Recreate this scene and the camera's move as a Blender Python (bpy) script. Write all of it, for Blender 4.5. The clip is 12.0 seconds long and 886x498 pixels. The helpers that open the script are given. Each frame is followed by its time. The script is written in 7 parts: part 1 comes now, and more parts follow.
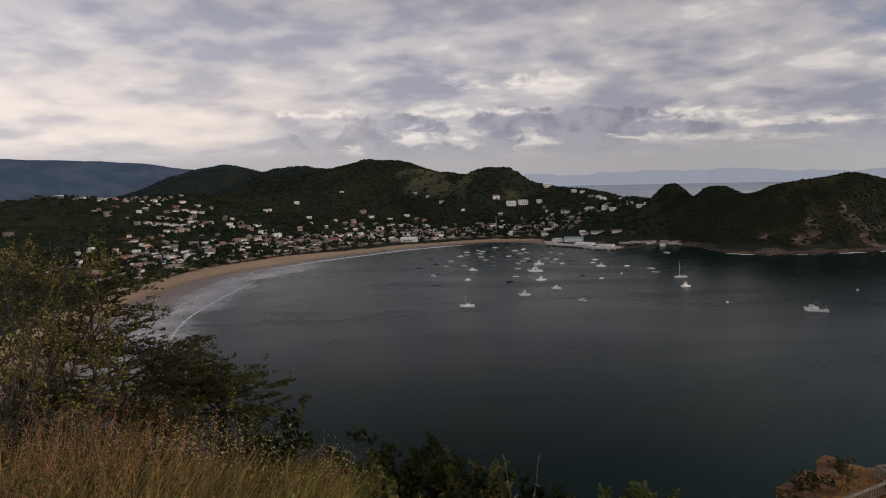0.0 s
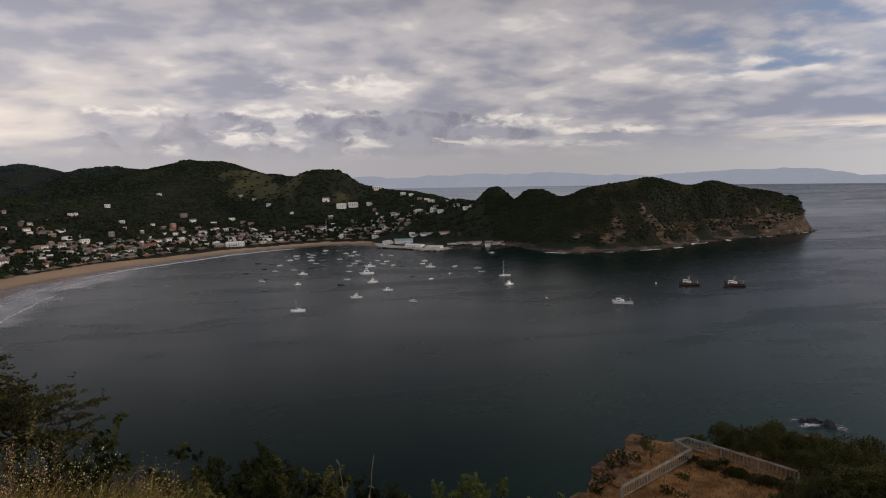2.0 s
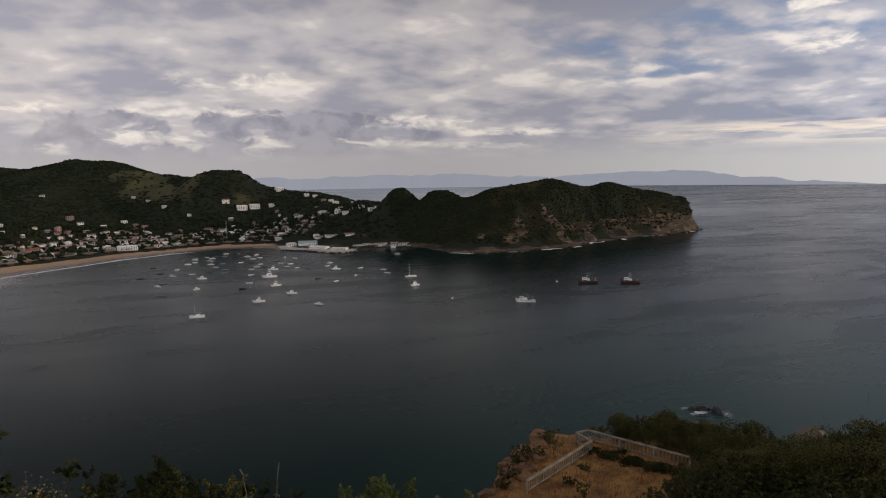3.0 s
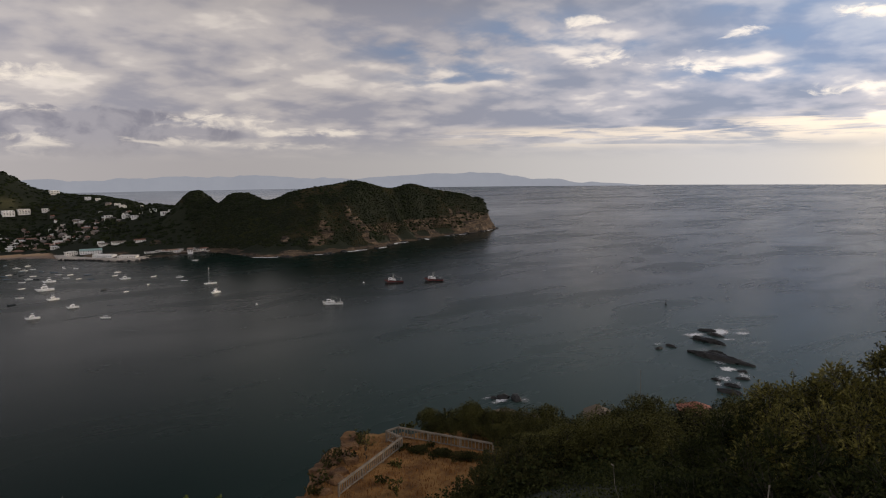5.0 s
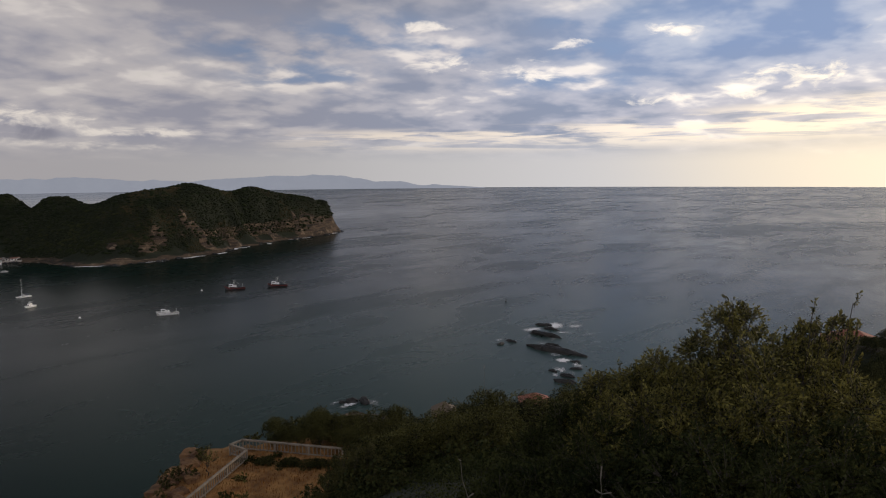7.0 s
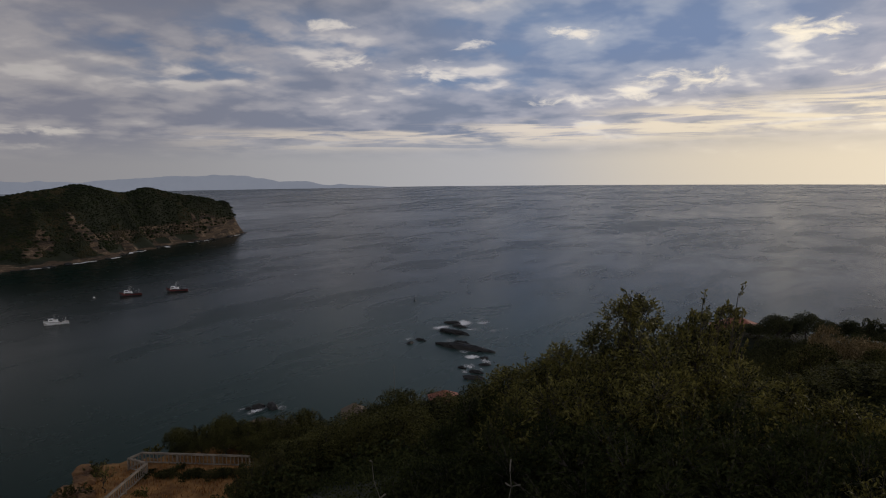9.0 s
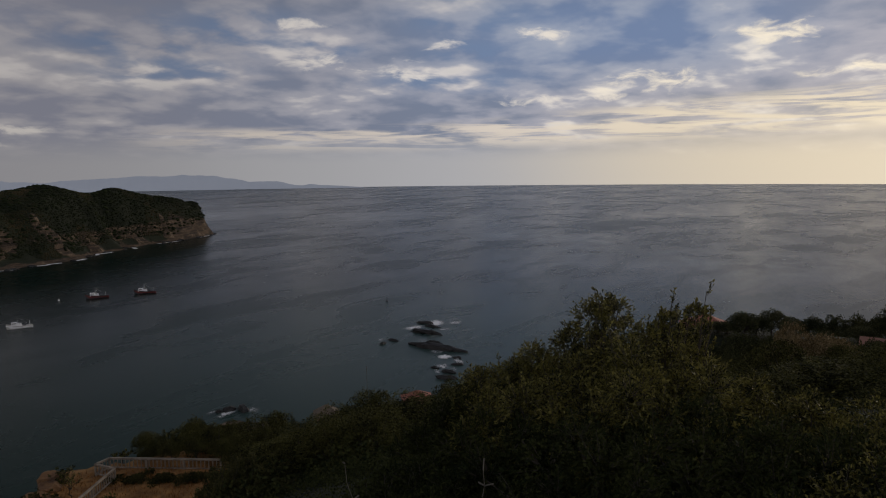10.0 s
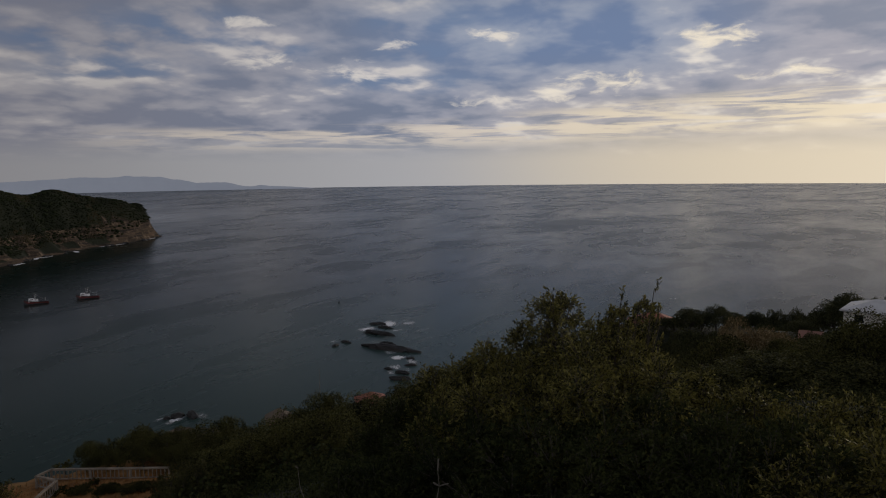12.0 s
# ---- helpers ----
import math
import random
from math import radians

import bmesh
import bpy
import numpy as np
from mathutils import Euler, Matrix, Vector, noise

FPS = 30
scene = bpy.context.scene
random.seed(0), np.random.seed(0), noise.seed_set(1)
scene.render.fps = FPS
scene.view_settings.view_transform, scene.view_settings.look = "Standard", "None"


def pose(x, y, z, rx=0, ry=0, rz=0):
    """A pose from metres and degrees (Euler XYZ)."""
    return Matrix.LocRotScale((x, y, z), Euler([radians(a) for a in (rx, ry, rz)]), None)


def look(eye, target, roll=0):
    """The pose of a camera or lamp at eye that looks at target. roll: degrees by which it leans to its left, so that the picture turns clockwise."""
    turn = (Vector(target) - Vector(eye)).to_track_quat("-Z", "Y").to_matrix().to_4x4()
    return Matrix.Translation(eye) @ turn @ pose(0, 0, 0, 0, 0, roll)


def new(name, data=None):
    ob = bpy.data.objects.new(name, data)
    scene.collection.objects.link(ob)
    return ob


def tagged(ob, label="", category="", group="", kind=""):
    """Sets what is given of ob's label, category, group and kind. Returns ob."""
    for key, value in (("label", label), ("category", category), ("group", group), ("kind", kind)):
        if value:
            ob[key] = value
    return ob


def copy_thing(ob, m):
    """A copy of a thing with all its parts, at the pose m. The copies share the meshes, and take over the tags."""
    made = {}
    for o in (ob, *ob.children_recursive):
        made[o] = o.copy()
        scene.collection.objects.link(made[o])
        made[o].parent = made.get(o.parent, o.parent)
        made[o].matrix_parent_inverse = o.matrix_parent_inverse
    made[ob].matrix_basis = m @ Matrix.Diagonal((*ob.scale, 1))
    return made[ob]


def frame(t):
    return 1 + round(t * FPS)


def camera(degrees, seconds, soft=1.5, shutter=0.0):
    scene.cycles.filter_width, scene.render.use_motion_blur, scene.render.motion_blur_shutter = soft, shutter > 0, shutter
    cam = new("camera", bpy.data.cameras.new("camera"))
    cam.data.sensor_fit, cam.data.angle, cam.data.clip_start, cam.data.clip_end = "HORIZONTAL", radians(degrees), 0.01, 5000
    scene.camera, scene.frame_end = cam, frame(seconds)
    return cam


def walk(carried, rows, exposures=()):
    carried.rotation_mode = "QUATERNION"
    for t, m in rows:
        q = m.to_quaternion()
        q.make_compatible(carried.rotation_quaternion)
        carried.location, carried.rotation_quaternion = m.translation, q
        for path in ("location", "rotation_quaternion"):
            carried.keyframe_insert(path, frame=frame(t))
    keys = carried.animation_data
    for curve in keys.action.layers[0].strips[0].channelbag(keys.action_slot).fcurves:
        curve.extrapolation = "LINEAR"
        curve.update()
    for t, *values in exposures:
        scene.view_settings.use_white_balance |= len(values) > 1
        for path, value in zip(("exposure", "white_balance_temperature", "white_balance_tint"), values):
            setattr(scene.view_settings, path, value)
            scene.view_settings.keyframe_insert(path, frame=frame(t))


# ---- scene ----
cam = camera(64.55, 12.0, 1.1)
# seconds, yaw, pitch, roll: a slow turn to the right on one spot
ROWS = [
    (0.0, -0.00, -6.24, 1.45),
    (0.5, -1.93, -6.25, 1.30),
    (1.0, -5.77, -6.27, 1.17),
    (1.5, -9.74, -6.28, 1.04),
    (2.0, -13.78, -6.32, 0.97),
    (2.5, -17.48, -6.34, 0.87),
    (3.0, -21.50, -6.34, 0.77),
    (5.0, -37.33, -6.38, 0.60),
    (5.5, -40.85, -6.41, 0.49),
    (6.0, -43.79, -6.40, 0.53),
    (6.5, -46.95, -6.33, 0.47),
    (7.0, -49.97, -6.28, 0.41),
    (7.5, -52.70, -6.31, 0.45),
    (9.5, -58.68, -6.40, 0.62),
    (10.0, -59.85, -6.41, 0.61),
    (10.5, -61.09, -6.41, 0.55),
    (11.0, -62.38, -6.46, 0.78),
    (11.5, -63.14, -6.44, 0.72),
    (12.0, -63.77, -6.42, 0.71),
]
EYE = 110.0
walk(cam, [(t, pose(0.03 * t / 12, 0.02 * t / 12, EYE, 90 + pitch, roll, yaw)) for t, yaw, pitch, roll in ROWS],
     exposures=[(0.0, 0.0, 6500, 10), (2.5, 0.0, 6600, 10), (5.0, 0.02, 6850, 10), (6.0, -0.03, 6800, 10), (6.5, -0.05, 6700, 10), (7.0, -0.07, 6600, 10), (7.5, -0.22, 6500, 10), (9.5, -0.65, 6400, 10), (12.0, -0.8, 6350, 10)])

# ---- light: a clouded evening sky, the sun low behind cloud over the open sea ----
SUN_AZ, SUN_EL = 109.0, 11.0


def node(tree, kind, x=None, **values):
    n = tree.nodes.new(kind)
    for key, value in (x or {}).items():
        n.inputs[key].default_value = value
    if "operation" in values:
        n.operation = values["operation"]
    if "sky_type" in values:
        n.sky_type, n.sun_disc = values["sky_type"], values["sun_disc"]
        n.sun_elevation, n.sun_rotation = values["sun_elevation"], values["sun_rotation"]
    return n


def math_node(tree, op, a, b=None, clamp=False):
    n = tree.nodes.new("ShaderNodeMath")
    n.operation, n.use_clamp = op, clamp
    for i, v in enumerate((a, b)):
        if v is None:
            continue
        if isinstance(v, (int, float)):
            n.inputs[i].default_value = v
        else:
            tree.links.new(v, n.inputs[i])
    return n.outputs[0]


def ramp(tree, fac, lo, hi, a=0.0, b=1.0, smooth=True):
    n = tree.nodes.new("ShaderNodeMapRange")
    n.interpolation_type = "SMOOTHSTEP" if smooth else "LINEAR"
    n.inputs["From Min"].default_value, n.inputs["From Max"].default_value = lo, hi
    n.inputs["To Min"].default_value, n.inputs["To Max"].default_value = a, b
    tree.links.new(fac, n.inputs["Value"])
    return n.outputs["Result"]


def mix(tree, fac, a, b, blend="MIX"):
    n = tree.nodes.new("ShaderNodeMix")
    n.data_type, n.blend_type = "RGBA", blend
    for i, v in ((0, fac), (6, a), (7, b)):
        if isinstance(v, (int, float)):
            n.inputs[i].default_value = v
        elif isinstance(v, tuple):
            n.inputs[i].default_value = (*v, 1.0)
        else:
            tree.links.new(v, n.inputs[i])
    return n.outputs[2]


def noise_node(tree, vector, scale, detail=6.0, rough=0.55, distort=0.0):
    n = node(tree, "ShaderNodeTexNoise", {"Scale": scale, "Detail": detail, "Roughness": rough, "Distortion": distort})
    if vector is not None:
        tree.links.new(vector, n.inputs["Vector"])
    return n.outputs["Fac"]


# bearing, elevation and half widths in degrees of bright breaks in the cloud and of dark heaps
BREAKS = [(-1.9, 2.8, 2.0, 0.9), (1.7, 2.5, 1.6, 1.0), (7.4, 2.3, 1.9, 0.9), (-7.4, 2.0, 1.2, 0.5), (-10, 4.9, 5.0, 0.5), (2, 4.7, 6.0, 0.4), (19.7, 3.9, 4.0, 0.8), (27, 3.05, 4.5, 0.35),
          (15.5, 2.4, 2.4, 0.4), (25, 2.1, 6.0, 0.35), (5.4, 7.0, 4.5, 0.7), (48.6, 11.3, 1.9, 0.45), (60.5, 9.75, 1.8, 0.5), (50.1, 8.5, 3.0, 0.6), (56.6, 7.8, 2.8, 0.8), (76.5, 6.6, 3.6, 0.9),
          (72.5, 5.7, 2.2, 0.6), (67.3, 5.4, 2.4, 0.5), (67.8, 10.6, 2.2, 0.7), (84.7, 9.5, 3.2, 0.9), (90, 6.6, 3.0, 0.7)]
BLUES = [(37, 9.8, 6.0, 1.6), (44.6, 10.7, 5.0, 1.6), (50.8, 9.6, 3.0, 1.2), (39, 7.6, 5.0, 1.1), (62, 11.9, 4.5, 1.1), (60, 7.0, 6.0, 0.8), (62, 9.2, 3.0, 0.8)]
HEAPS = [(-10.5, 1.4, 3.0, 1.5), (-5.4, 2.8, 2.6, 1.5), (-3.0, 3.7, 3.4, 0.8), (-0.4, 1.4, 2.6, 0.8), (4.3, 2.7, 2.2, 1.8), (10.5, 2.7, 3.4, 1.2), (9, 4.0, 6.0, 0.7), (16.5, 2.9, 3.5, 0.7), (-4, 0.8, 9.0, 0.8)]


def blots(tree, az, z, spots):
    """How near a direction lies to any of the spots, from 0 to 1."""
    best = None
    for a, e, w, h in spots:
        u = math_node(tree, "MULTIPLY", math_node(tree, "SUBTRACT", az, radians(a)), 1 / radians(w))
        v = math_node(tree, "MULTIPLY", math_node(tree, "SUBTRACT", z, math.sin(radians(e))), 1 / radians(h))
        q = math_node(tree, "ADD", math_node(tree, "MULTIPLY", u, u), math_node(tree, "MULTIPLY", v, v))
        near = math_node(tree, "DIVIDE", 1.0, math_node(tree, "ADD", 1.0, math_node(tree, "MULTIPLY", q, q)))
        best = near if best is None else math_node(tree, "MAXIMUM", best, near)
    return best


def make_world():
    w = bpy.data.worlds.new("evening_sky")
    w.use_nodes = True
    scene.world = w
    t = w.node_tree
    t.nodes.clear()
    out = t.nodes.new("ShaderNodeOutputWorld")
    bg = t.nodes.new("ShaderNodeBackground")
    t.links.new(bg.outputs[0], out.inputs[0])
    d = t.nodes.new("ShaderNodeTexCoord").outputs["Generated"]
    sep = t.nodes.new("ShaderNodeSeparateXYZ")
    t.links.new(d, sep.inputs[0])
    x, y, z = sep.outputs
    up = math_node(t, "MAXIMUM", z, 0.0)
    az = math_node(t, "ARCTAN2", x, y)
    # the cloud deck, as seen in perspective towards the horizon
    den = math_node(t, "ADD", up, 0.20)
    deck = t.nodes.new("ShaderNodeCombineXYZ")
    t.links.new(math_node(t, "DIVIDE", x, den), deck.inputs[0])
    t.links.new(math_node(t, "DIVIDE", y, den), deck.inputs[1])
    deck_v = deck.outputs[0]
    big = noise_node(t, deck_v, 1.8, 4.0, 0.5, 0.15)
    fine = noise_node(t, deck_v, 4.6, 4.0, 0.5, 0.15)
    wide = noise_node(t, deck_v, 0.42, 2.0, 0.5, 0.2)
    body = math_node(t, "ADD", math_node(t, "MULTIPLY", big, 0.46), math_node(t, "ADD", math_node(t, "MULTIPLY", fine, 0.34), math_node(t, "MULTIPLY", wide, 0.22)))
    # sun side and its glow
    s = (math.sin(radians(SUN_AZ)) * math.cos(radians(SUN_EL)), math.cos(radians(SUN_AZ)) * math.cos(radians(SUN_EL)), math.sin(radians(SUN_EL)))
    dot = node(t, "ShaderNodeVectorMath", operation="DOT_PRODUCT")
    t.links.new(d, dot.inputs[0])
    dot.inputs[1].default_value = s
    dot = dot.outputs["Value"]
    side = ramp(t, dot, -0.2, 1.0, smooth=False)
    glow = ramp(t, dot, 0.68, 0.98)
    warm = ramp(t, dot, 0.62, 0.98)
    # deck colours: slate blue undersides, cream where it is thin
    east = ramp(t, dot, 0.1, 0.75)
    slate = mix(t, east, (0.36, 0.36, 0.43), mix(t, warm, (0.235, 0.275, 0.375), (0.29, 0.31, 0.38)))
    grey = mix(t, east, (0.56, 0.53, 0.55), mix(t, warm, (0.42, 0.43, 0.51), (0.47, 0.45, 0.49)))
    violet = math_node(t, "MULTIPLY", math_node(t, "MULTIPLY", ramp(t, math_node(t, "ARCTAN2", x, y), 0.86, 1.2), ramp(t, z, 0.07, 0.17)), ramp(t, math_node(t, "ARCTAN2", x, y), 1.65, 1.35))
    slate = mix(t, violet, slate, (0.205, 0.275, 0.435))
    grey = mix(t, violet, grey, (0.41, 0.45, 0.55))
    thin = mix(t, warm, (0.84, 0.78, 0.75), (1.0, 0.91, 0.80))
    cloud = mix(t, ramp(t, body, 0.43, 0.55), slate, grey)
    cloud = mix(t, ramp(t, body, 0.54, 0.635), cloud, thin)
    sky = node(t, "ShaderNodeTexSky", sky_type="NISHITA", sun_disc=False, sun_elevation=radians(SUN_EL), sun_rotation=radians(SUN_AZ))
    blue = mix(t, 1.0, sky.outputs[0], (0.09, 0.085, 0.085), "MULTIPLY")
    gap = math_node(t, "MULTIPLY", ramp(t, fine, 0.60, 0.72), ramp(t, big, 0.50, 0.62))
    col = mix(t, math_node(t, "MULTIPLY", gap, 0.14), cloud, blue)
    # thin places where the blue shows through
    clear = math_node(t, "MULTIPLY", blots(t, az, z, BLUES), ramp(t, fine, 0.38, 0.60, 0.85, 0.0))
    col = mix(t, clear, col, (0.205, 0.285, 0.445))
    # breaks in the deck and the heaps below it, torn at their edges
    ripple_v = t.nodes.new("ShaderNodeCombineXYZ")
    t.links.new(math_node(t, "MULTIPLY", az, 26.0), ripple_v.inputs[0])
    t.links.new(math_node(t, "MULTIPLY", z, 75.0), ripple_v.inputs[1])
    ripple = noise_node(t, ripple_v.outputs[0], 0.8, 6.0, 0.6, 0.5)
    puff_v = t.nodes.new("ShaderNodeCombineXYZ")
    t.links.new(math_node(t, "MULTIPLY", az, 26.0), puff_v.inputs[0])
    t.links.new(math_node(t, "MULTIPLY", z, 34.0), puff_v.inputs[1])
    puff = noise_node(t, puff_v.outputs[0], 0.9, 5.0, 0.55, 0.3)
    breaks = math_node(t, "ADD", blots(t, az, z, BREAKS), math_node(t, "MULTIPLY", math_node(t, "SUBTRACT", ripple, 0.54), 4.2))
    heaps = math_node(t, "ADD", blots(t, az, z, HEAPS), math_node(t, "MULTIPLY", math_node(t, "SUBTRACT", puff, 0.5), 2.6))
    bright = mix(t, warm, (0.98, 0.90, 0.82), (1.15, 1.0, 0.76))
    # a torn bright band low over the sea, rising towards the sun
    low = t.nodes.new("ShaderNodeCombineXYZ")
    t.links.new(math_node(t, "MULTIPLY", az, 9.0), low.inputs[0])
    t.links.new(math_node(t, "MULTIPLY", z, 120.0), low.inputs[1])
    streak = noise_node(t, low.outputs[0], 0.8, 6.0, 0.6, 0.5)
    line = ramp(t, az, 0.9, 1.6, 0.043, 0.070)
    off = math_node(t, "DIVIDE", math_node(t, "ABSOLUTE", math_node(t, "SUBTRACT", z, line)), ramp(t, az, 0.7, 1.6, 0.020, 0.036))
    band = math_node(t, "MULTIPLY", ramp(t, off, 1.0, 0.35), ramp(t, az, 0.56, 0.78))
    col = mix(t, math_node(t, "MULTIPLY", band, ramp(t, streak, 0.40, 0.58, 0.0, 0.9)), col, mix(t, warm, (0.88, 0.77, 0.66), (1.02, 0.86, 0.62)))
    col = mix(t, math_node(t, "MULTIPLY", ramp(t, blots(t, az, z, HEAPS), 0.1, 0.3), ramp(t, heaps, 0.25, 0.55, 0.0, 0.95)), col, mix(t, ramp(t, puff, 0.42, 0.66), (0.40, 0.39, 0.445), (0.27, 0.27, 0.335)))
    col = mix(t, math_node(t, "MULTIPLY", ramp(t, blots(t, az, z, BREAKS), 0.05, 0.45), ramp(t, breaks, 0.30, 1.35, 0.0, 0.85)), col, bright)
    west = math_node(t, "MULTIPLY", ramp(t, az, -0.02, -0.36), math_node(t, "MULTIPLY", ramp(t, z, 0.20, 0.08), ramp(t, z, 0.0, 0.05)))
    col = mix(t, math_node(t, "MULTIPLY", west, ramp(t, big, 0.35, 0.6, 0.25, 0.75)), col, (0.88, 0.77, 0.68))
    # haze at the horizon, warm towards the sun
    haze_c = mix(t, warm, mix(t, ramp(t, dot, -0.1, 0.5), (0.45, 0.43, 0.45), (0.52, 0.51, 0.52)), (0.74, 0.64, 0.50))
    col = mix(t, ramp(t, z, 0.06, 0.008), col, haze_c)
    col = mix(t, math_node(t, "MULTIPLY", glow, ramp(t, z, 0.13, 0.0, 0.0, 0.6)), col, (1.0, 0.84, 0.60))
    # sky above the bright rim darkened to dim the bay's reflection; mostly out of view
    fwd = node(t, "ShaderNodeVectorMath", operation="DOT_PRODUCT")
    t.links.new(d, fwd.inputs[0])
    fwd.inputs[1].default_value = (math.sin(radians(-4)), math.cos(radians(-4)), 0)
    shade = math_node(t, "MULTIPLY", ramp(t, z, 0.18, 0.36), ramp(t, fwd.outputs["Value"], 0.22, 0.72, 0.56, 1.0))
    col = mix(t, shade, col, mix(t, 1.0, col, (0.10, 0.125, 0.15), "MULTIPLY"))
    col = mix(t, ramp(t, z, -0.03, -0.05), col, (0.03, 0.04, 0.045))
    # brighter beside the sun, duller over the bay; unseen inland sky raised as fill
    curve = node(t, "ShaderNodeFloatCurve")
    t.links.new(math_node(t, "ADD", math_node(t, "DIVIDE", az, 2 * math.pi), 0.5), curve.inputs["Value"])
    pts = curve.mapping.curves[0].points
    pts[0].location, pts[1].location = (0.0, 0.52), (1.0, 0.52)
    for deg, level in ((-130, 0.52), (-75, 0.48), (-30, 0.285), (0, 0.238), (28, 0.208), (48, 0.262), (66, 0.325), (82, 0.345), (104, 0.40), (150, 0.46)):
        pts.new(deg / 360 + 0.5, level)
    curve.mapping.update()
    gain = math_node(t, "MULTIPLY", curve.outputs[0], 4.0)
    vm = node(t, "ShaderNodeVectorMath", operation="SCALE")
    t.links.new(col, vm.inputs[0])
    t.links.new(gain, vm.inputs["Scale"])
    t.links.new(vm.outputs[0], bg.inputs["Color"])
    bg.inputs["Strength"].default_value = 1.0


make_world()
sun = new("sun", bpy.data.lights.new("sun", "SUN"))
sun.data.energy, sun.data.angle, sun.data.color = 1.4, radians(12), (1.0, 0.84, 0.66)
a, e = radians(SUN_AZ), radians(SUN_EL)
sun.matrix_world = look((math.sin(a) * math.cos(e) * 50, math.cos(a) * math.cos(e) * 50, 200 + math.sin(e) * 50), (0, 0, 200))

# ---- materials ----


def material(name, build):
    m = bpy.data.materials.new(name)
    m.use_nodes = True
    t = m.node_tree
    bsdf = t.nodes["Principled BSDF"]
    build(t, bsdf)
    return m


def bump(t, bsdf, height, strength, distance):
    n = node(t, "ShaderNodeBump", {"Strength": strength, "Distance": distance})
    t.links.new(height, n.inputs["Height"])
    t.links.new(n.outputs[0], bsdf.inputs["Normal"])


def plain(name, colour, rough=0.6, metal=0.0, scale=0.6, vary=0.25, rnd=0.0):
    """Paint or plaster with blotches at two scales."""
    def build(t, b):
        p = t.nodes.new("ShaderNodeTexCoord").outputs["Object"]
        n = noise_node(t, p, scale, 8.0, 0.65)
        dark = tuple(c * (1 - vary) for c in colour)
        light = tuple(min(1, c * (1 + vary * 0.6)) for c in colour)
        c = mix(t, ramp(t, n, 0.3, 0.7), dark, light)
        if rnd:
            r = t.nodes.new("ShaderNodeObjectInfo").outputs["Random"]
            c = mix(t, ramp(t, r, 0, 1, 0, rnd, False), c, tuple(x * 0.45 for x in colour))
        t.links.new(c, b.inputs["Base Color"])
        b.inputs["Roughness"].default_value, b.inputs["Metallic"].default_value = rough, metal
        bump(t, b, noise_node(t, p, scale * 12, 4.0), 0.15, 0.02)
    return material(name, build)


def foliage(name, dark, light, scale=0.5, by_island=True, rough=0.55, spec=0.3, translucency=0.0):
    def build(t, b):
        geo = t.nodes.new("ShaderNodeNewGeometry")
        p = geo.outputs["Position"]
        n = noise_node(t, p, scale, 5.0, 0.6)
        if by_island:
            n = math_node(t, "ADD", math_node(t, "MULTIPLY", n, 0.7), math_node(t, "MULTIPLY", geo.outputs["Random Per Island"], 0.3))
        c = mix(t, ramp(t, n, 0.32, 0.68), dark, light)
        t.links.new(c, b.inputs["Base Color"])
        b.inputs["Roughness"].default_value = rough
        b.inputs["Specular IOR Level"].default_value = spec
        if translucency:
            b.inputs["Transmission Weight"].default_value = 0.0
            tr = t.nodes.new("ShaderNodeBsdfTranslucent")
            t.links.new(c, tr.inputs[0])
            ms = t.nodes.new("ShaderNodeMixShader")
            ms.inputs[0].default_value = translucency
            t.links.new(b.outputs[0], ms.inputs[1])
            t.links.new(tr.outputs[0], ms.inputs[2])
            t.links.new(ms.outputs[0], t.nodes["Material Output"].inputs[0])
    return material(name, build)


def attr(t, name):
    n = t.nodes.new("ShaderNodeAttribute")
    n.attribute_name = name
    return n.outputs["Fac"]


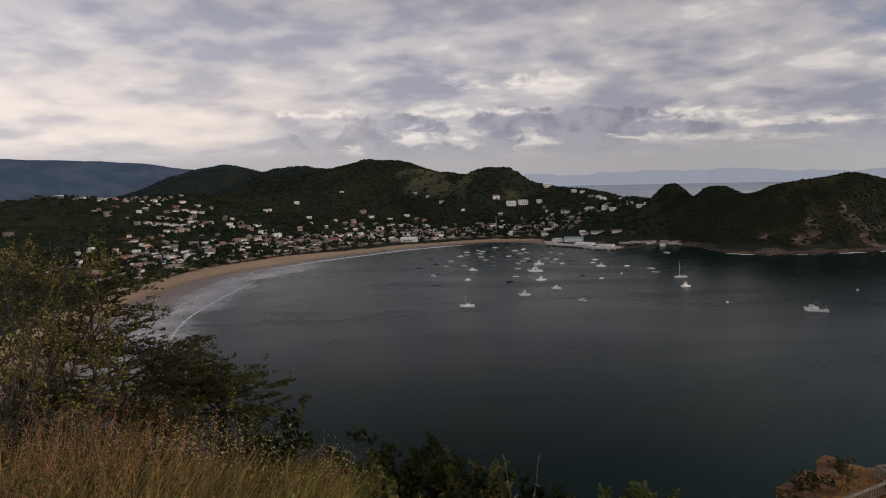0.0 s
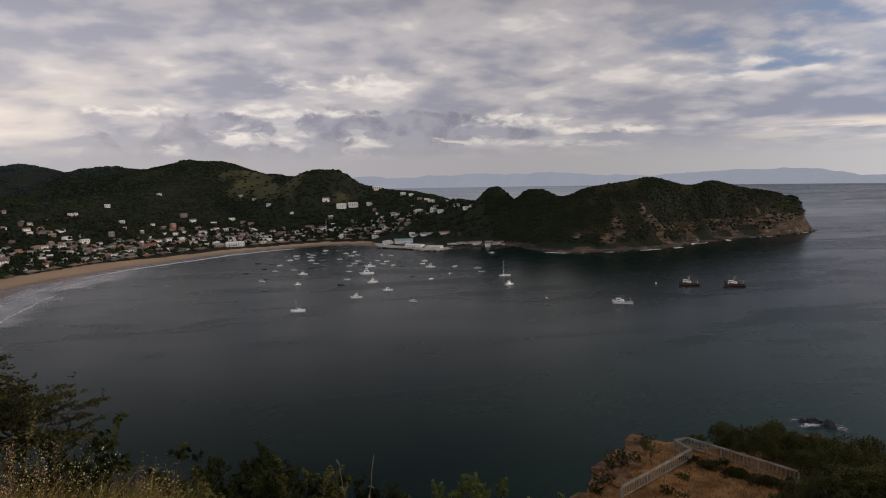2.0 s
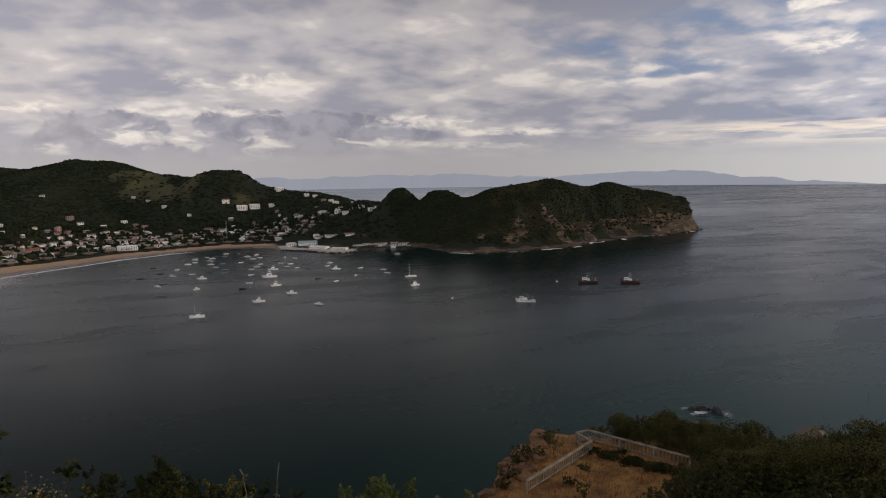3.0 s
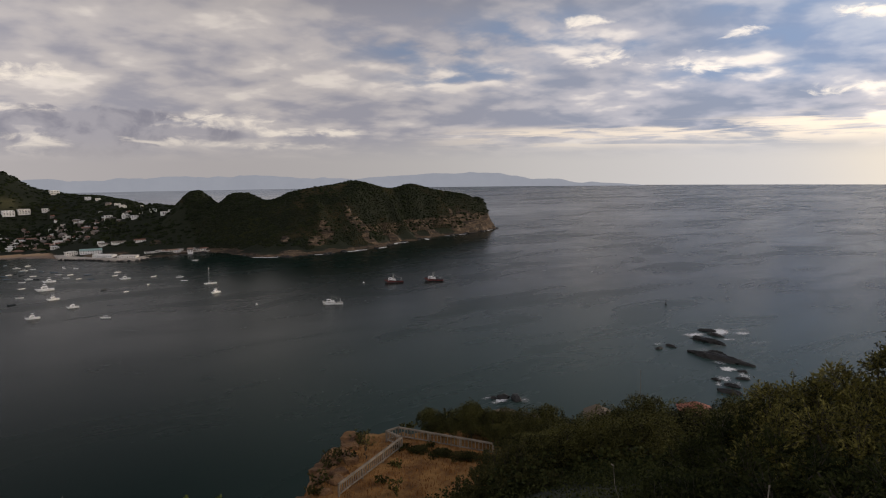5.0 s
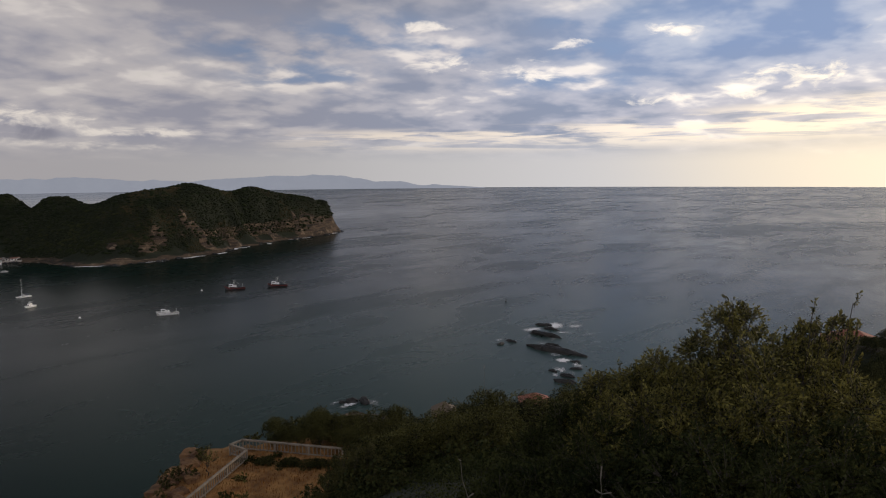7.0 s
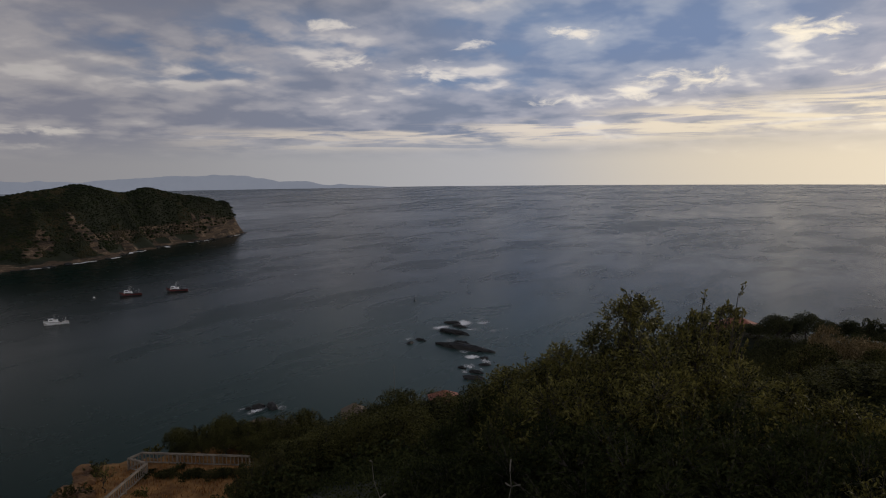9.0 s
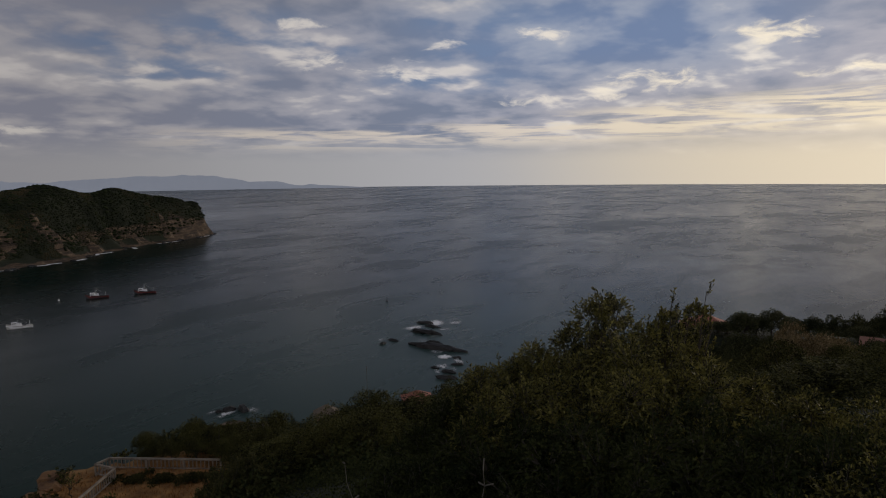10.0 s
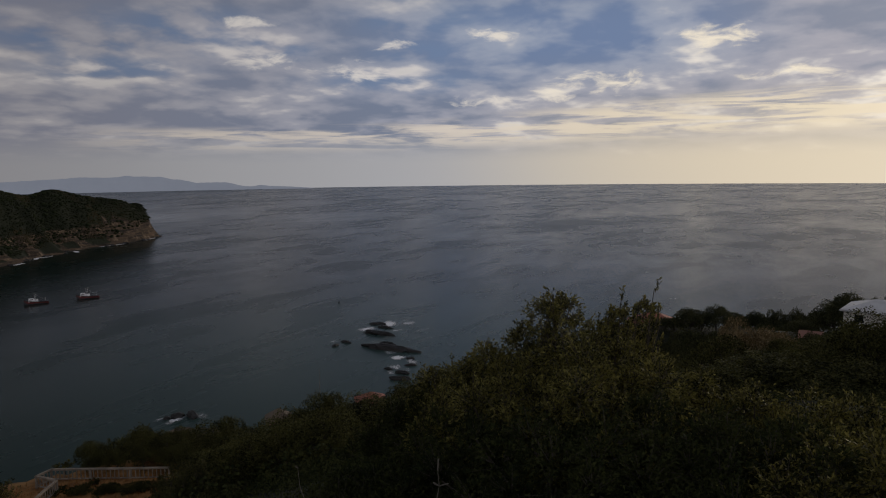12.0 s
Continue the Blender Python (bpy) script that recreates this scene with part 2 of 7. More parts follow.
def ground_build(t, b):
    geo = t.nodes.new("ShaderNodeNewGeometry")
    p = geo.outputs["Position"]
    big, fine = noise_node(t, p, 0.02, 6.0, 0.6), noise_node(t, p, 0.6, 6.0, 0.65)
    both = math_node(t, "ADD", math_node(t, "MULTIPLY", big, 0.5), math_node(t, "MULTIPLY", fine, 0.5))
    green = mix(t, ramp(t, both, 0.35, 0.65), (0.0075, 0.0105, 0.005), (0.017, 0.021, 0.009))
    dry = mix(t, ramp(t, fine, 0.3, 0.7), (0.13, 0.062, 0.022), (0.38, 0.20, 0.068))
    col = mix(t, attr(t, "dry"), green, dry)
    col = mix(t, attr(t, "pasture"), col, mix(t, ramp(t, both, 0.3, 0.7), (0.040, 0.040, 0.017), (0.095, 0.085, 0.036)))
    # strata of the sea cliffs
    sv = t.nodes.new("ShaderNodeMapping")
    sv.inputs["Scale"].default_value, sv.inputs["Rotation"].default_value = (0.02, 0.02, 0.30), (0.25, 0.15, 0.0)
    t.links.new(p, sv.inputs["Vector"])
    strata = noise_node(t, sv.outputs[0], 1.0, 8.0, 0.7, 0.6)
    rock = mix(t, ramp(t, strata, 0.35, 0.68), (0.016, 0.013, 0.010), (0.11, 0.074, 0.046))
    crag = noise_node(t, p, 0.10, 7.0, 0.65, 0.6)
    rock = mix(t, ramp(t, crag, 0.52, 0.70, 0.0, 0.8), rock, (0.26, 0.19, 0.125))
    edge = math_node(t, "ADD", attr(t, "rock"), math_node(t, "SUBTRACT", both, 0.5))
    col = mix(t, ramp(t, edge, 0.42, 0.62), col, rock)
    sandc = mix(t, ramp(t, both, 0.3, 0.7), (0.34, 0.225, 0.135), (0.44, 0.30, 0.19))
    wet = attr(t, "wet")
    sandc = mix(t, wet, sandc, (0.15, 0.10, 0.075))
    s = ramp(t, math_node(t, "ADD", attr(t, "sand"), math_node(t, "MULTIPLY", math_node(t, "SUBTRACT", fine, 0.5), 0.3)), 0.4, 0.6)
    col = mix(t, s, col, sandc)
    t.links.new(col, b.inputs["Base Color"])
    t.links.new(math_node(t, "SUBTRACT", 0.9, math_node(t, "MULTIPLY", wet, 0.65)), b.inputs["Roughness"])
    b.inputs["Specular IOR Level"].default_value = 0.25
    bump(t, b, math_node(t, "ADD", both, math_node(t, "MULTIPLY", math_node(t, "MULTIPLY", crag, attr(t, "rock")), 9.0)), 0.8, 0.6)


def water_build(t, b):
    p = t.nodes.new("ShaderNodeNewGeometry").outputs["Position"]
    st = t.nodes.new("ShaderNodeMapping")
    st.inputs["Scale"].default_value, st.inputs["Rotation"].default_value = (0.0022, 0.0046, 1), (0, 0, radians(35))
    t.links.new(p, st.inputs["Vector"])
    slick = noise_node(t, st.outputs[0], 1.0, 8.0, 0.62, 0.6)
    c = mix(t, ramp(t, slick, 0.3, 0.7), (0.0020, 0.0096, 0.0074), (0.0027, 0.0120, 0.0094))
    # paler green water over the shallows off the point
    vd = node(t, "ShaderNodeVectorMath", operation="DISTANCE")
    t.links.new(p, vd.inputs[0])
    vd.inputs[1].default_value = (350, 190, 0)
    c = mix(t, ramp(t, vd.outputs["Value"], 380, 30), c, (0.036, 0.062, 0.056))
    t.links.new(c, b.inputs["Base Color"])
    b.inputs["IOR"].default_value = 1.333
    # the sheltered bay is glassier and darker than the wind-ruffled open sea
    sep = t.nodes.new("ShaderNodeSeparateXYZ")
    t.links.new(p, sep.inputs[0])
    outside = math_node(t, "SUBTRACT", sep.outputs[0], math_node(t, "MULTIPLY", sep.outputs[1], 0.35))
    t.links.new(ramp(t, outside, 60, 620, 0.19, 0.19), b.inputs["Specular IOR Level"])
    # patches of cat's-paw ripple
    paw = t.nodes.new("ShaderNodeMapping")
    paw.inputs["Scale"].default_value, paw.inputs["Rotation"].default_value = (0.009, 0.021, 1), (0, 0, radians(28))
    t.links.new(p, paw.inputs["Vector"])
    paws = noise_node(t, paw.outputs[0], 1.0, 6.0, 0.65, 0.8)
    rough = math_node(t, "ADD", ramp(t, slick, 0.35, 0.65, 0.21, 0.27), ramp(t, paws, 0.40, 0.66, 0.0, 0.05))
    # calmer still in the lee beyond the headland
    away = node(t, "ShaderNodeVectorMath", operation="LENGTH")
    t.links.new(p, away.inputs[0])
    lee = math_node(t, "MULTIPLY", ramp(t, away.outputs["Value"], 1100, 2400), ramp(t, outside, 1300, 200))
    t.links.new(math_node(t, "MULTIPLY", rough, math_node(t, "SUBTRACT", 1.0, math_node(t, "MULTIPLY", lee, 0.55))), b.inputs["Roughness"])
    wv = t.nodes.new("ShaderNodeMapping")
    wv.inputs["Rotation"].default_value, wv.inputs["Scale"].default_value = (0, 0, radians(20)), (0.06, 0.12, 1)
    t.links.new(p, wv.inputs["Vector"])
    waves = noise_node(t, wv.outputs[0], 1.0, 3.0, 0.5, 0.4)
    gust = math_node(t, "MULTIPLY", math_node(t, "MULTIPLY", waves, ramp(t, slick, 0.38, 0.62, 0.5, 1.3)), ramp(t, outside, -150, 420, 0.45, 1.0))
    gust = math_node(t, "MULTIPLY", gust, ramp(t, away.outputs["Value"], 350, 1400, 0.70, 0.0))
    bump(t, b, gust, 0.42, 0.28)


def foam_build(t, b):
    p = t.nodes.new("ShaderNodeNewGeometry").outputs["Position"]
    n = noise_node(t, p, 0.30, 8.0, 0.75, 1.2)
    b.inputs["Base Color"].default_value = (0.78, 0.78, 0.79, 1)
    b.inputs["Roughness"].default_value = 0.5
    tr = t.nodes.new("ShaderNodeBsdfTransparent")
    ms = t.nodes.new("ShaderNodeMixShader")
    t.links.new(ramp(t, math_node(t, "ADD", n, math_node(t, "SUBTRACT", attr(t, "foam"), 0.5)), 0.40, 0.62), ms.inputs[0])
    t.links.new(tr.outputs[0], ms.inputs[1])
    t.links.new(b.outputs[0], ms.inputs[2])
    t.links.new(ms.outputs[0], t.nodes["Material Output"].inputs[0])


def wash_build(t, b):
    """A thin sheet of water and spent foam over sand."""
    p = t.nodes.new("ShaderNodeNewGeometry").outputs["Position"]
    n = noise_node(t, p, 0.03, 7.0, 0.6, 0.8)
    t.links.new(mix(t, ramp(t, n, 0.3, 0.7), (0.24, 0.215, 0.20), (0.46, 0.44, 0.43)), b.inputs["Base Color"])
    b.inputs["Roughness"].default_value = 0.18
    tr = t.nodes.new("ShaderNodeBsdfTransparent")
    ms = t.nodes.new("ShaderNodeMixShader")
    t.links.new(ramp(t, math_node(t, "ADD", math_node(t, "MULTIPLY", n, 0.3), attr(t, "foam")), 0.2, 1.1), ms.inputs[0])
    t.links.new(tr.outputs[0], ms.inputs[1])
    t.links.new(b.outputs[0], ms.inputs[2])
    t.links.new(ms.outputs[0], t.nodes["Material Output"].inputs[0])


GROUND = material("ground_cover", ground_build)
WASH = material("shallow_wash", wash_build)
WATER = material("sea_water", water_build)
FOAM = material("sea_foam", foam_build)


def hillside(name, deep, mid, tan, patch):
    """Scrub seen from afar: broad patches of dark green and dry olive, a little change from crown to crown."""
    def build(t, b):
        geo = t.nodes.new("ShaderNodeNewGeometry")
        p = geo.outputs["Position"]
        n, f = noise_node(t, p, patch, 6.0, 0.6, 0.4), noise_node(t, p, patch * 4.5, 4.0, 0.6)
        both = math_node(t, "ADD", math_node(t, "MULTIPLY", f, 0.6), math_node(t, "MULTIPLY", geo.outputs["Random Per Island"], 0.4))
        c = mix(t, ramp(t, both, 0.25, 0.75), deep, mid)
        c = mix(t, ramp(t, n, 0.50, 0.70, 0.0, 0.8), c, tan)
        t.links.new(c, b.inputs["Base Color"])
        b.inputs["Roughness"].default_value, b.inputs["Specular IOR Level"].default_value = 0.9, 0.05
    return material(name, build)


WOODS = hillside("hill_woods", (0.0095, 0.0135, 0.007), (0.019, 0.025, 0.0105), (0.034, 0.037, 0.016), 0.008)
SCRUB = hillside("headland_scrub", (0.0110, 0.0140, 0.0080), (0.0205, 0.0240, 0.0125), (0.072, 0.055, 0.028), 0.012)
# haze before the inland hills is put into this bluer leaf colour
HAZED_WOODS = foliage("hazed_woods", (0.013, 0.021, 0.025), (0.026, 0.037, 0.040), 0.006, spec=0.05)

# ---- the land: one sheet from the camera's hill round the bay to the far headland ----
HOME_COAST = [(520, -900), (430, -300), (340, -150), (300, -40), (305, 40), (330, 110), (322, 150), (296, 166), (252, 176), (221, 204), (213, 232),
              (185, 222), (140, 182), (60, 172), (-40, 190), (-120, 235), (-180, 300)]
BEACH = [(-205, 374), (-238, 499), (-246, 584), (-245, 667), (-230, 788), (-178, 883), (-114, 954), (-39, 1023), (37, 1061), (98, 1072)]
PORT = [(150, 1040), (182, 985), (215, 955), (250, 962), (311, 976), (346, 938), (352, 872)]
HEADLAND = [(393, 852), (450, 848), (506, 851), (560, 877), (619, 906), (711, 941), (797, 954), (874, 990), (884, 1030), (830, 1110), (700, 1190),
            (580, 1270), (500, 1370), (440, 1500), (420, 1720), (430, 2200), (400, 3000), (340, 4000), (300, 4950)]
FRAME = [(-5400, 5400), (-5400, -5400), (520, -5400)]
# ridges: two ends (x, y, height) and a half width
RIDGES = [((-215, 1888, 141), (-130, 1890, 139), 270), ((-140, 1880, 122), (40, 1690, 98), 160), ((-454, 2153, 138), (-330, 2030, 132), 260), ((106, 1546, 122), (116, 1548, 121), 140),
          ((210, 1520, 80), (300, 1400, 60), 120), ((300, 1400, 58), (318, 1160, 54), 110), ((-840, 2770, 152), (-930, 2900, 152), 330)]
RIDGES += [((355, 1096, 79), (358, 1100, 79), 58), ((411, 1056, 80), (416, 1060, 80), 56), ((411, 1056, 68), (504, 985, 78), 80),
           ((504, 985, 89), (573, 983, 89), 105), ((573, 983, 88), (690, 994, 80), 105), ((690, 994, 80), (775, 1013, 70), 95), ((775, 1013, 68), (846, 1016, 60), 75)]
RIDGES += [((-650, 1170, 80), (-480, 1340, 80), 210), ((-1200, 700, 74), (-650, 1170, 76), 230), ((-470, 1350, 60), (-215, 1700, 90), 230)]
NEAR_SLOPE = ((-180, -60, -33, -15, 0, 20, 35, 60, 80, 97, 130, 180), (0.05, 0.10, 0.20, 0.27, 0.36, 0.46, 0.46, 0.36, 0.32, 0.27, 0.10, 0.05))
FAR_SLOPE = ((-180, -90, -33, 0, 25, 34, 45, 60, 75, 83, 90, 110, 140, 180), (0.10, 0.30, 0.46, 0.64, 0.66, 0.54, 0.42, 0.37, 0.40, 0.33, 0.27, 0.22, 0.12, 0.10))
TERRACE = [(15.5, 31.0), (19.0, 41.6), (24.5, 46.5), (29.0, 50.2), (37.5, 44.0), (40.0, 33.0), (30.0, 24.0)]
TERRACE_Z = 88.2


def curve_through(points, steps):
    """A smooth open line through the points."""
    p = np.array([points[0], *points, points[-1]], float)
    out = []
    for i in range(1, len(p) - 2):
        a, b, c, d = p[i - 1:i + 3]
        for k in range(steps):
            u = k / steps
            out.append(0.5 * (2 * b + (c - a) * u + (2 * a - 5 * b + 4 * c - d) * u * u + (3 * b - a - 3 * c + d) * u ** 3))
    out.append(p[-1])
    return np.array(out)


SHORE = curve_through(HOME_COAST + BEACH + PORT + HEADLAND, 4)
_r = np.random.RandomState(5)
_rough = np.ones(len(SHORE))
_rough[len(HOME_COAST) * 4:(len(HOME_COAST) + len(BEACH)) * 4] = 0.0
SHORE = SHORE + _r.normal(0, 4.0, SHORE.shape) * _rough[:, None]
OUTLINE = np.vstack([SHORE, np.array(FRAME, float)])


def polygon_distance(px, py, poly):
    """Distance to a closed line, positive inside."""
    best, inside = np.full(px.shape, 1e18), np.zeros(px.shape, bool)
    for (ax, ay), (bx, by) in zip(poly, np.roll(poly, -1, 0)):
        ex, ey = bx - ax, by - ay
        u = np.clip(((px - ax) * ex + (py - ay) * ey) / (ex * ex + ey * ey + 1e-12), 0, 1)
        best = np.minimum(best, (px - ax - u * ex) ** 2 + (py - ay - u * ey) ** 2)
        if ay != by:
            inside ^= ((ay > py) != (by > py)) & (px < ax + (py - ay) * ex / (ey if ey else 1e-12))
    d = np.sqrt(best)
    return np.where(inside, d, -d)


def smooth(x, lo, hi):
    u = np.clip((x - lo) / (hi - lo), 0, 1)
    return u * u * (3 - 2 * u)


_perm = np.random.RandomState(11).rand(256, 256)


def value_noise(x, y, size):
    x, y = np.asarray(x, float) / size, np.asarray(y, float) / size
    i, j = np.floor(x).astype(int), np.floor(y).astype(int)
    u, v = x - i, y - j
    u, v = u * u * (3 - 2 * u), v * v * (3 - 2 * v)
    g = lambda a, b: _perm[a % 256, b % 256]
    return (g(i, j) * (1 - u) + g(i + 1, j) * u) * (1 - v) + (g(i, j + 1) * (1 - u) + g(i + 1, j + 1) * u) * v


def fractal(x, y, size, octaves=4):
    out, amp, total = 0, 1.0, 0
    for k in range(octaves):
        out, total = out + amp * value_noise(x + 37.1 * k, y - 91.7 * k, size / 2 ** k), total + amp
        amp *= 0.5
    return out / total - 0.5


def gully(x, y, size):
    """Sharp spurs with soft hollows between them."""
    return 0.24 - 2.0 * np.abs(fractal(x + 310, y * 0.8 - 140, size, 3))


def land(x, y):
    """Height of the land, the distance inland and how much a place is beach."""
    x, y = np.asarray(x, float), np.asarray(y, float)
    d = polygon_distance(x, y, OUTLINE)
    beach = smooth(y, 300, 380) * (x < 190) * smooth(-x, -190, -110) * smooth(-y, -1500, -1150)
    gentle = np.where(d > 0, np.minimum(d, 85) * 0.035 + np.clip(d - 85, 0, 900) * 0.022, np.maximum(d * 0.05, -6))
    steep = np.where(d > 0, np.minimum(d, 12) * 0.25 + np.clip(d - 12, 0, 900) * 0.02, np.maximum(d * 0.25, -8))
    z = beach * gentle + (1 - beach) * steep
    hills = np.zeros(x.shape)
    for (ax, ay, az), (bx, by, bz), w in RIDGES:
        ex, ey = bx - ax, by - ay
        u = np.clip(((x - ax) * ex + (y - ay) * ey) / (ex * ex + ey * ey), 0, 1)
        q = ((x - ax - u * ex) ** 2 + (y - ay - u * ey) ** 2) / (w * w)
        hills += ((az + u * (bz - az)) * np.exp(-q)) ** 8
    hills = hills ** 0.125
    far = np.hypot(x, y)
    hills *= smooth(d, -5, 62 - 32 * smooth(x, 720, 850)) * (1 - beach) + beach * smooth(d, 60, 330)
    hills += smooth(hills, 8, 50) * (fractal(x, y, 170, 5) * 26 + gully(x, y, 120) * (14 + smooth(x, 330, 430) * (34 * (1 - smooth(hills, 55, 76)) - 8)) + fractal(x + 900, y, 45, 4) * 6)
    z = np.where(hills > 3, np.maximum(z, hills), z)
    # the camera's own hill
    az = np.degrees(np.arctan2(x, y))
    near, away = np.interp(az, *NEAR_SLOPE), np.interp(az, *FAR_SLOPE)
    home = 108.4 - near * np.minimum(far, 9) - away * np.maximum(far - 9, 0)
    spur = 77 * np.exp(-(((x - 150) / 70) ** 2 + (np.maximum(np.abs(y + 4) - 28, 0) / 30) ** 2))
    home = np.maximum(home, spur * (far > 60))
    t = polygon_distance(x, y, np.array(TERRACE, float))
    flat = smooth(t, -2.2, 0.4)
    home = home * (1 - flat) + np.maximum(home, TERRACE_Z) * flat
    home = home + fractal(x, y, 14, 4) * np.clip(far * 0.1, 0.15, 3.0) * (1 - 0.85 * flat)
    home = np.minimum(home, np.maximum(d, -6) * 1.6 + 2)
    z = np.where((y < 420) & (far < 1200), np.maximum(z, home), z)
    return z, d, beach


# bare rock faces among the woods: centre and half widths
FACES = [(412, 900, 7, 10), (446, 879, 18, 8), (469, 890, 10, 11), (514, 905, 9, 14), (529, 897, 14, 10), (537, 882, 15, 9), (600, 912, 18, 7), (760, 969, 5, 12), (797, 964, 28, 22), (770, 957, 24, 8), (700, 948, 26, 6), (276, 1036, 13, 8)]


def bare_faces(x, y):
    near = np.zeros(x.shape)
    for cx, cy, sx, sy in FACES:
        near = np.maximum(near, np.exp(-((x - cx) / sx) ** 2 - ((y - cy) / sy) ** 2))
    return smooth(near + 0.7 * fractal(x, y, 14, 4), 0.32, 0.62)


def pastures(x, y, z):
    """Open grassy strips on the hills."""
    strip = smooth(fractal(x + 50, y * 0.6, 120, 3), 0.10, 0.18) * smooth(z, 40, 70) * smooth(-x, -140, -60) * smooth(x, -520, -300)
    flank = np.exp(-(((x + 60) / 70) ** 2 + ((y - 1730) / 60) ** 2)) + np.exp(-(((x - 130) / 60) ** 2 + ((y - 1430) / 16) ** 2)) + np.exp(-(((x - 10) / 45) ** 2 + ((y - 1630) / 50) ** 2)) + np.exp(-(((x + 535) / 60) ** 2 + ((y - 2050) / 50) ** 2))
    return np.clip(strip * 0.7 + 0.8 * smooth(flank, 0.3, 0.7) * smooth(fractal(x, y, 45, 4), -0.06, 0.14), 0, 1)


def axis(*spans):
    return np.concatenate([np.arange(a, b, s) for a, b, s in spans])


def make_ground():
    xs = axis((-5200, -1600, 120), (-1600, -560, 16), (-560, -60, 8), (-60, -16, 2.2), (-16, 46, 0.9), (46, 70, 2), (70, 330, 7.5), (330, 900, 4), (900, 960, 7.5), (960, 1200, 60))
    ys = axis((-5200, -900, 200), (-900, -160, 30), (-160, -20, 6), (-20, 60, 0.9), (60, 100, 3), (100, 836, 8), (836, 1000, 4), (1000, 1120, 8), (1120, 2300, 13), (2300, 4900, 60))
    gx, gy = np.meshgrid(xs, ys)
    z, d, beach = land(gx.ravel(), gy.ravel())
    x, y = gx.ravel(), gy.ravel()
    keep = np.hypot(x, y) < 4940
    nx, ny = len(xs), len(ys)
    idx = np.arange(nx * ny).reshape(ny, nx)
    quads = np.stack([idx[:-1, :-1], idx[:-1, 1:], idx[1:, 1:], idx[1:, :-1]], -1).reshape(-1, 4)
    quads = quads[keep[quads].all(1) & (d[quads] > -60).any(1)]
    me = bpy.data.meshes.new("ground")
    me.from_pydata(np.stack([x, y, z], 1).tolist(), [], quads.tolist())
    zz = z.reshape(ny, nx)
    gyy, gxx = np.gradient(zz, ys, xs)
    slope = np.hypot(gxx, gyy).ravel()
    rock = smooth(slope + 0.9 * fractal(x, y, 30, 3), 1.05, 1.6) * smooth(-z, -48, -14) * (1 - beach) + 0.9 * (1 - beach) * smooth(-z - 9 * fractal(x, y, 24, 3), -5, -1.5) * (x > 180)
    t = polygon_distance(x, y, np.array(TERRACE, float))
    rock = np.maximum(rock * (np.hypot(x, y) > 120), bare_faces(x, y))
    dry = smooth(t, -9, -2) * (0.6 + 0.4 * smooth(fractal(x, y, 9, 3), -0.2, 0.12))
    dry = np.maximum(dry, 0.45 * smooth(np.exp(-(((x + 442) / 26) ** 2 + ((y - 1012) / 20) ** 2)) + 0.4 * fractal(x, y, 12, 3), 0.25, 0.5))
    pasture = pastures(x, y, z) * (np.hypot(x, y) > 400)
    sand = beach * (d < 74 + 14 * fractal(x, y, 60, 2) - 30 * smooth(y, 900, 1050)) * 1.0
    soak = 26 + 24 * smooth(-y, -860, -700)
    wet = beach * smooth(-d, -soak, -soak * 0.45)
    for name, values in (("rock", rock), ("dry", dry), ("pasture", pasture), ("sand", sand), ("wet", wet)):
        me.attributes.new(name, "FLOAT", "POINT").data.foreach_set("value", values.astype(np.float32))
    me.polygons.foreach_set("use_smooth", [True] * len(me.polygons))
    me.materials.append(GROUND)
    return tagged(new("ground", me), "wooded hills, dry slopes and sandy beach round a bay", "ground", kind="structure")


make_ground()


def make_sea():
    bm = bmesh.new()
    bmesh.ops.create_circle(bm, cap_ends=True, radius=4960, segments=256)
    me = bpy.data.meshes.new("water")
    bm.to_mesh(me)
    me.materials.append(WATER)
    return tagged(new("water", me), "calm dark teal sea reaching to the horizon", "sea", kind="structure")


make_sea()


def ground_z(x, y):
    return float(land(np.array([x]), np.array([y]))[0][0])


# distant mountain coasts and inland ranges: plain blue shapes, haze put into colour and emission
def range_material(name, low, high, haze_glow):
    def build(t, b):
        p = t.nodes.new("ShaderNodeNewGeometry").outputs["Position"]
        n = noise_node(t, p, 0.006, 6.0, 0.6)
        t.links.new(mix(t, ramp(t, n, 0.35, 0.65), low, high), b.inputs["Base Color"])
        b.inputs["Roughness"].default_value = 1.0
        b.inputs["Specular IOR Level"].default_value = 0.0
        b.inputs["Emission Color"].default_value = (*haze_glow, 1)
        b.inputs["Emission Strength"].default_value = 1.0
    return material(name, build)


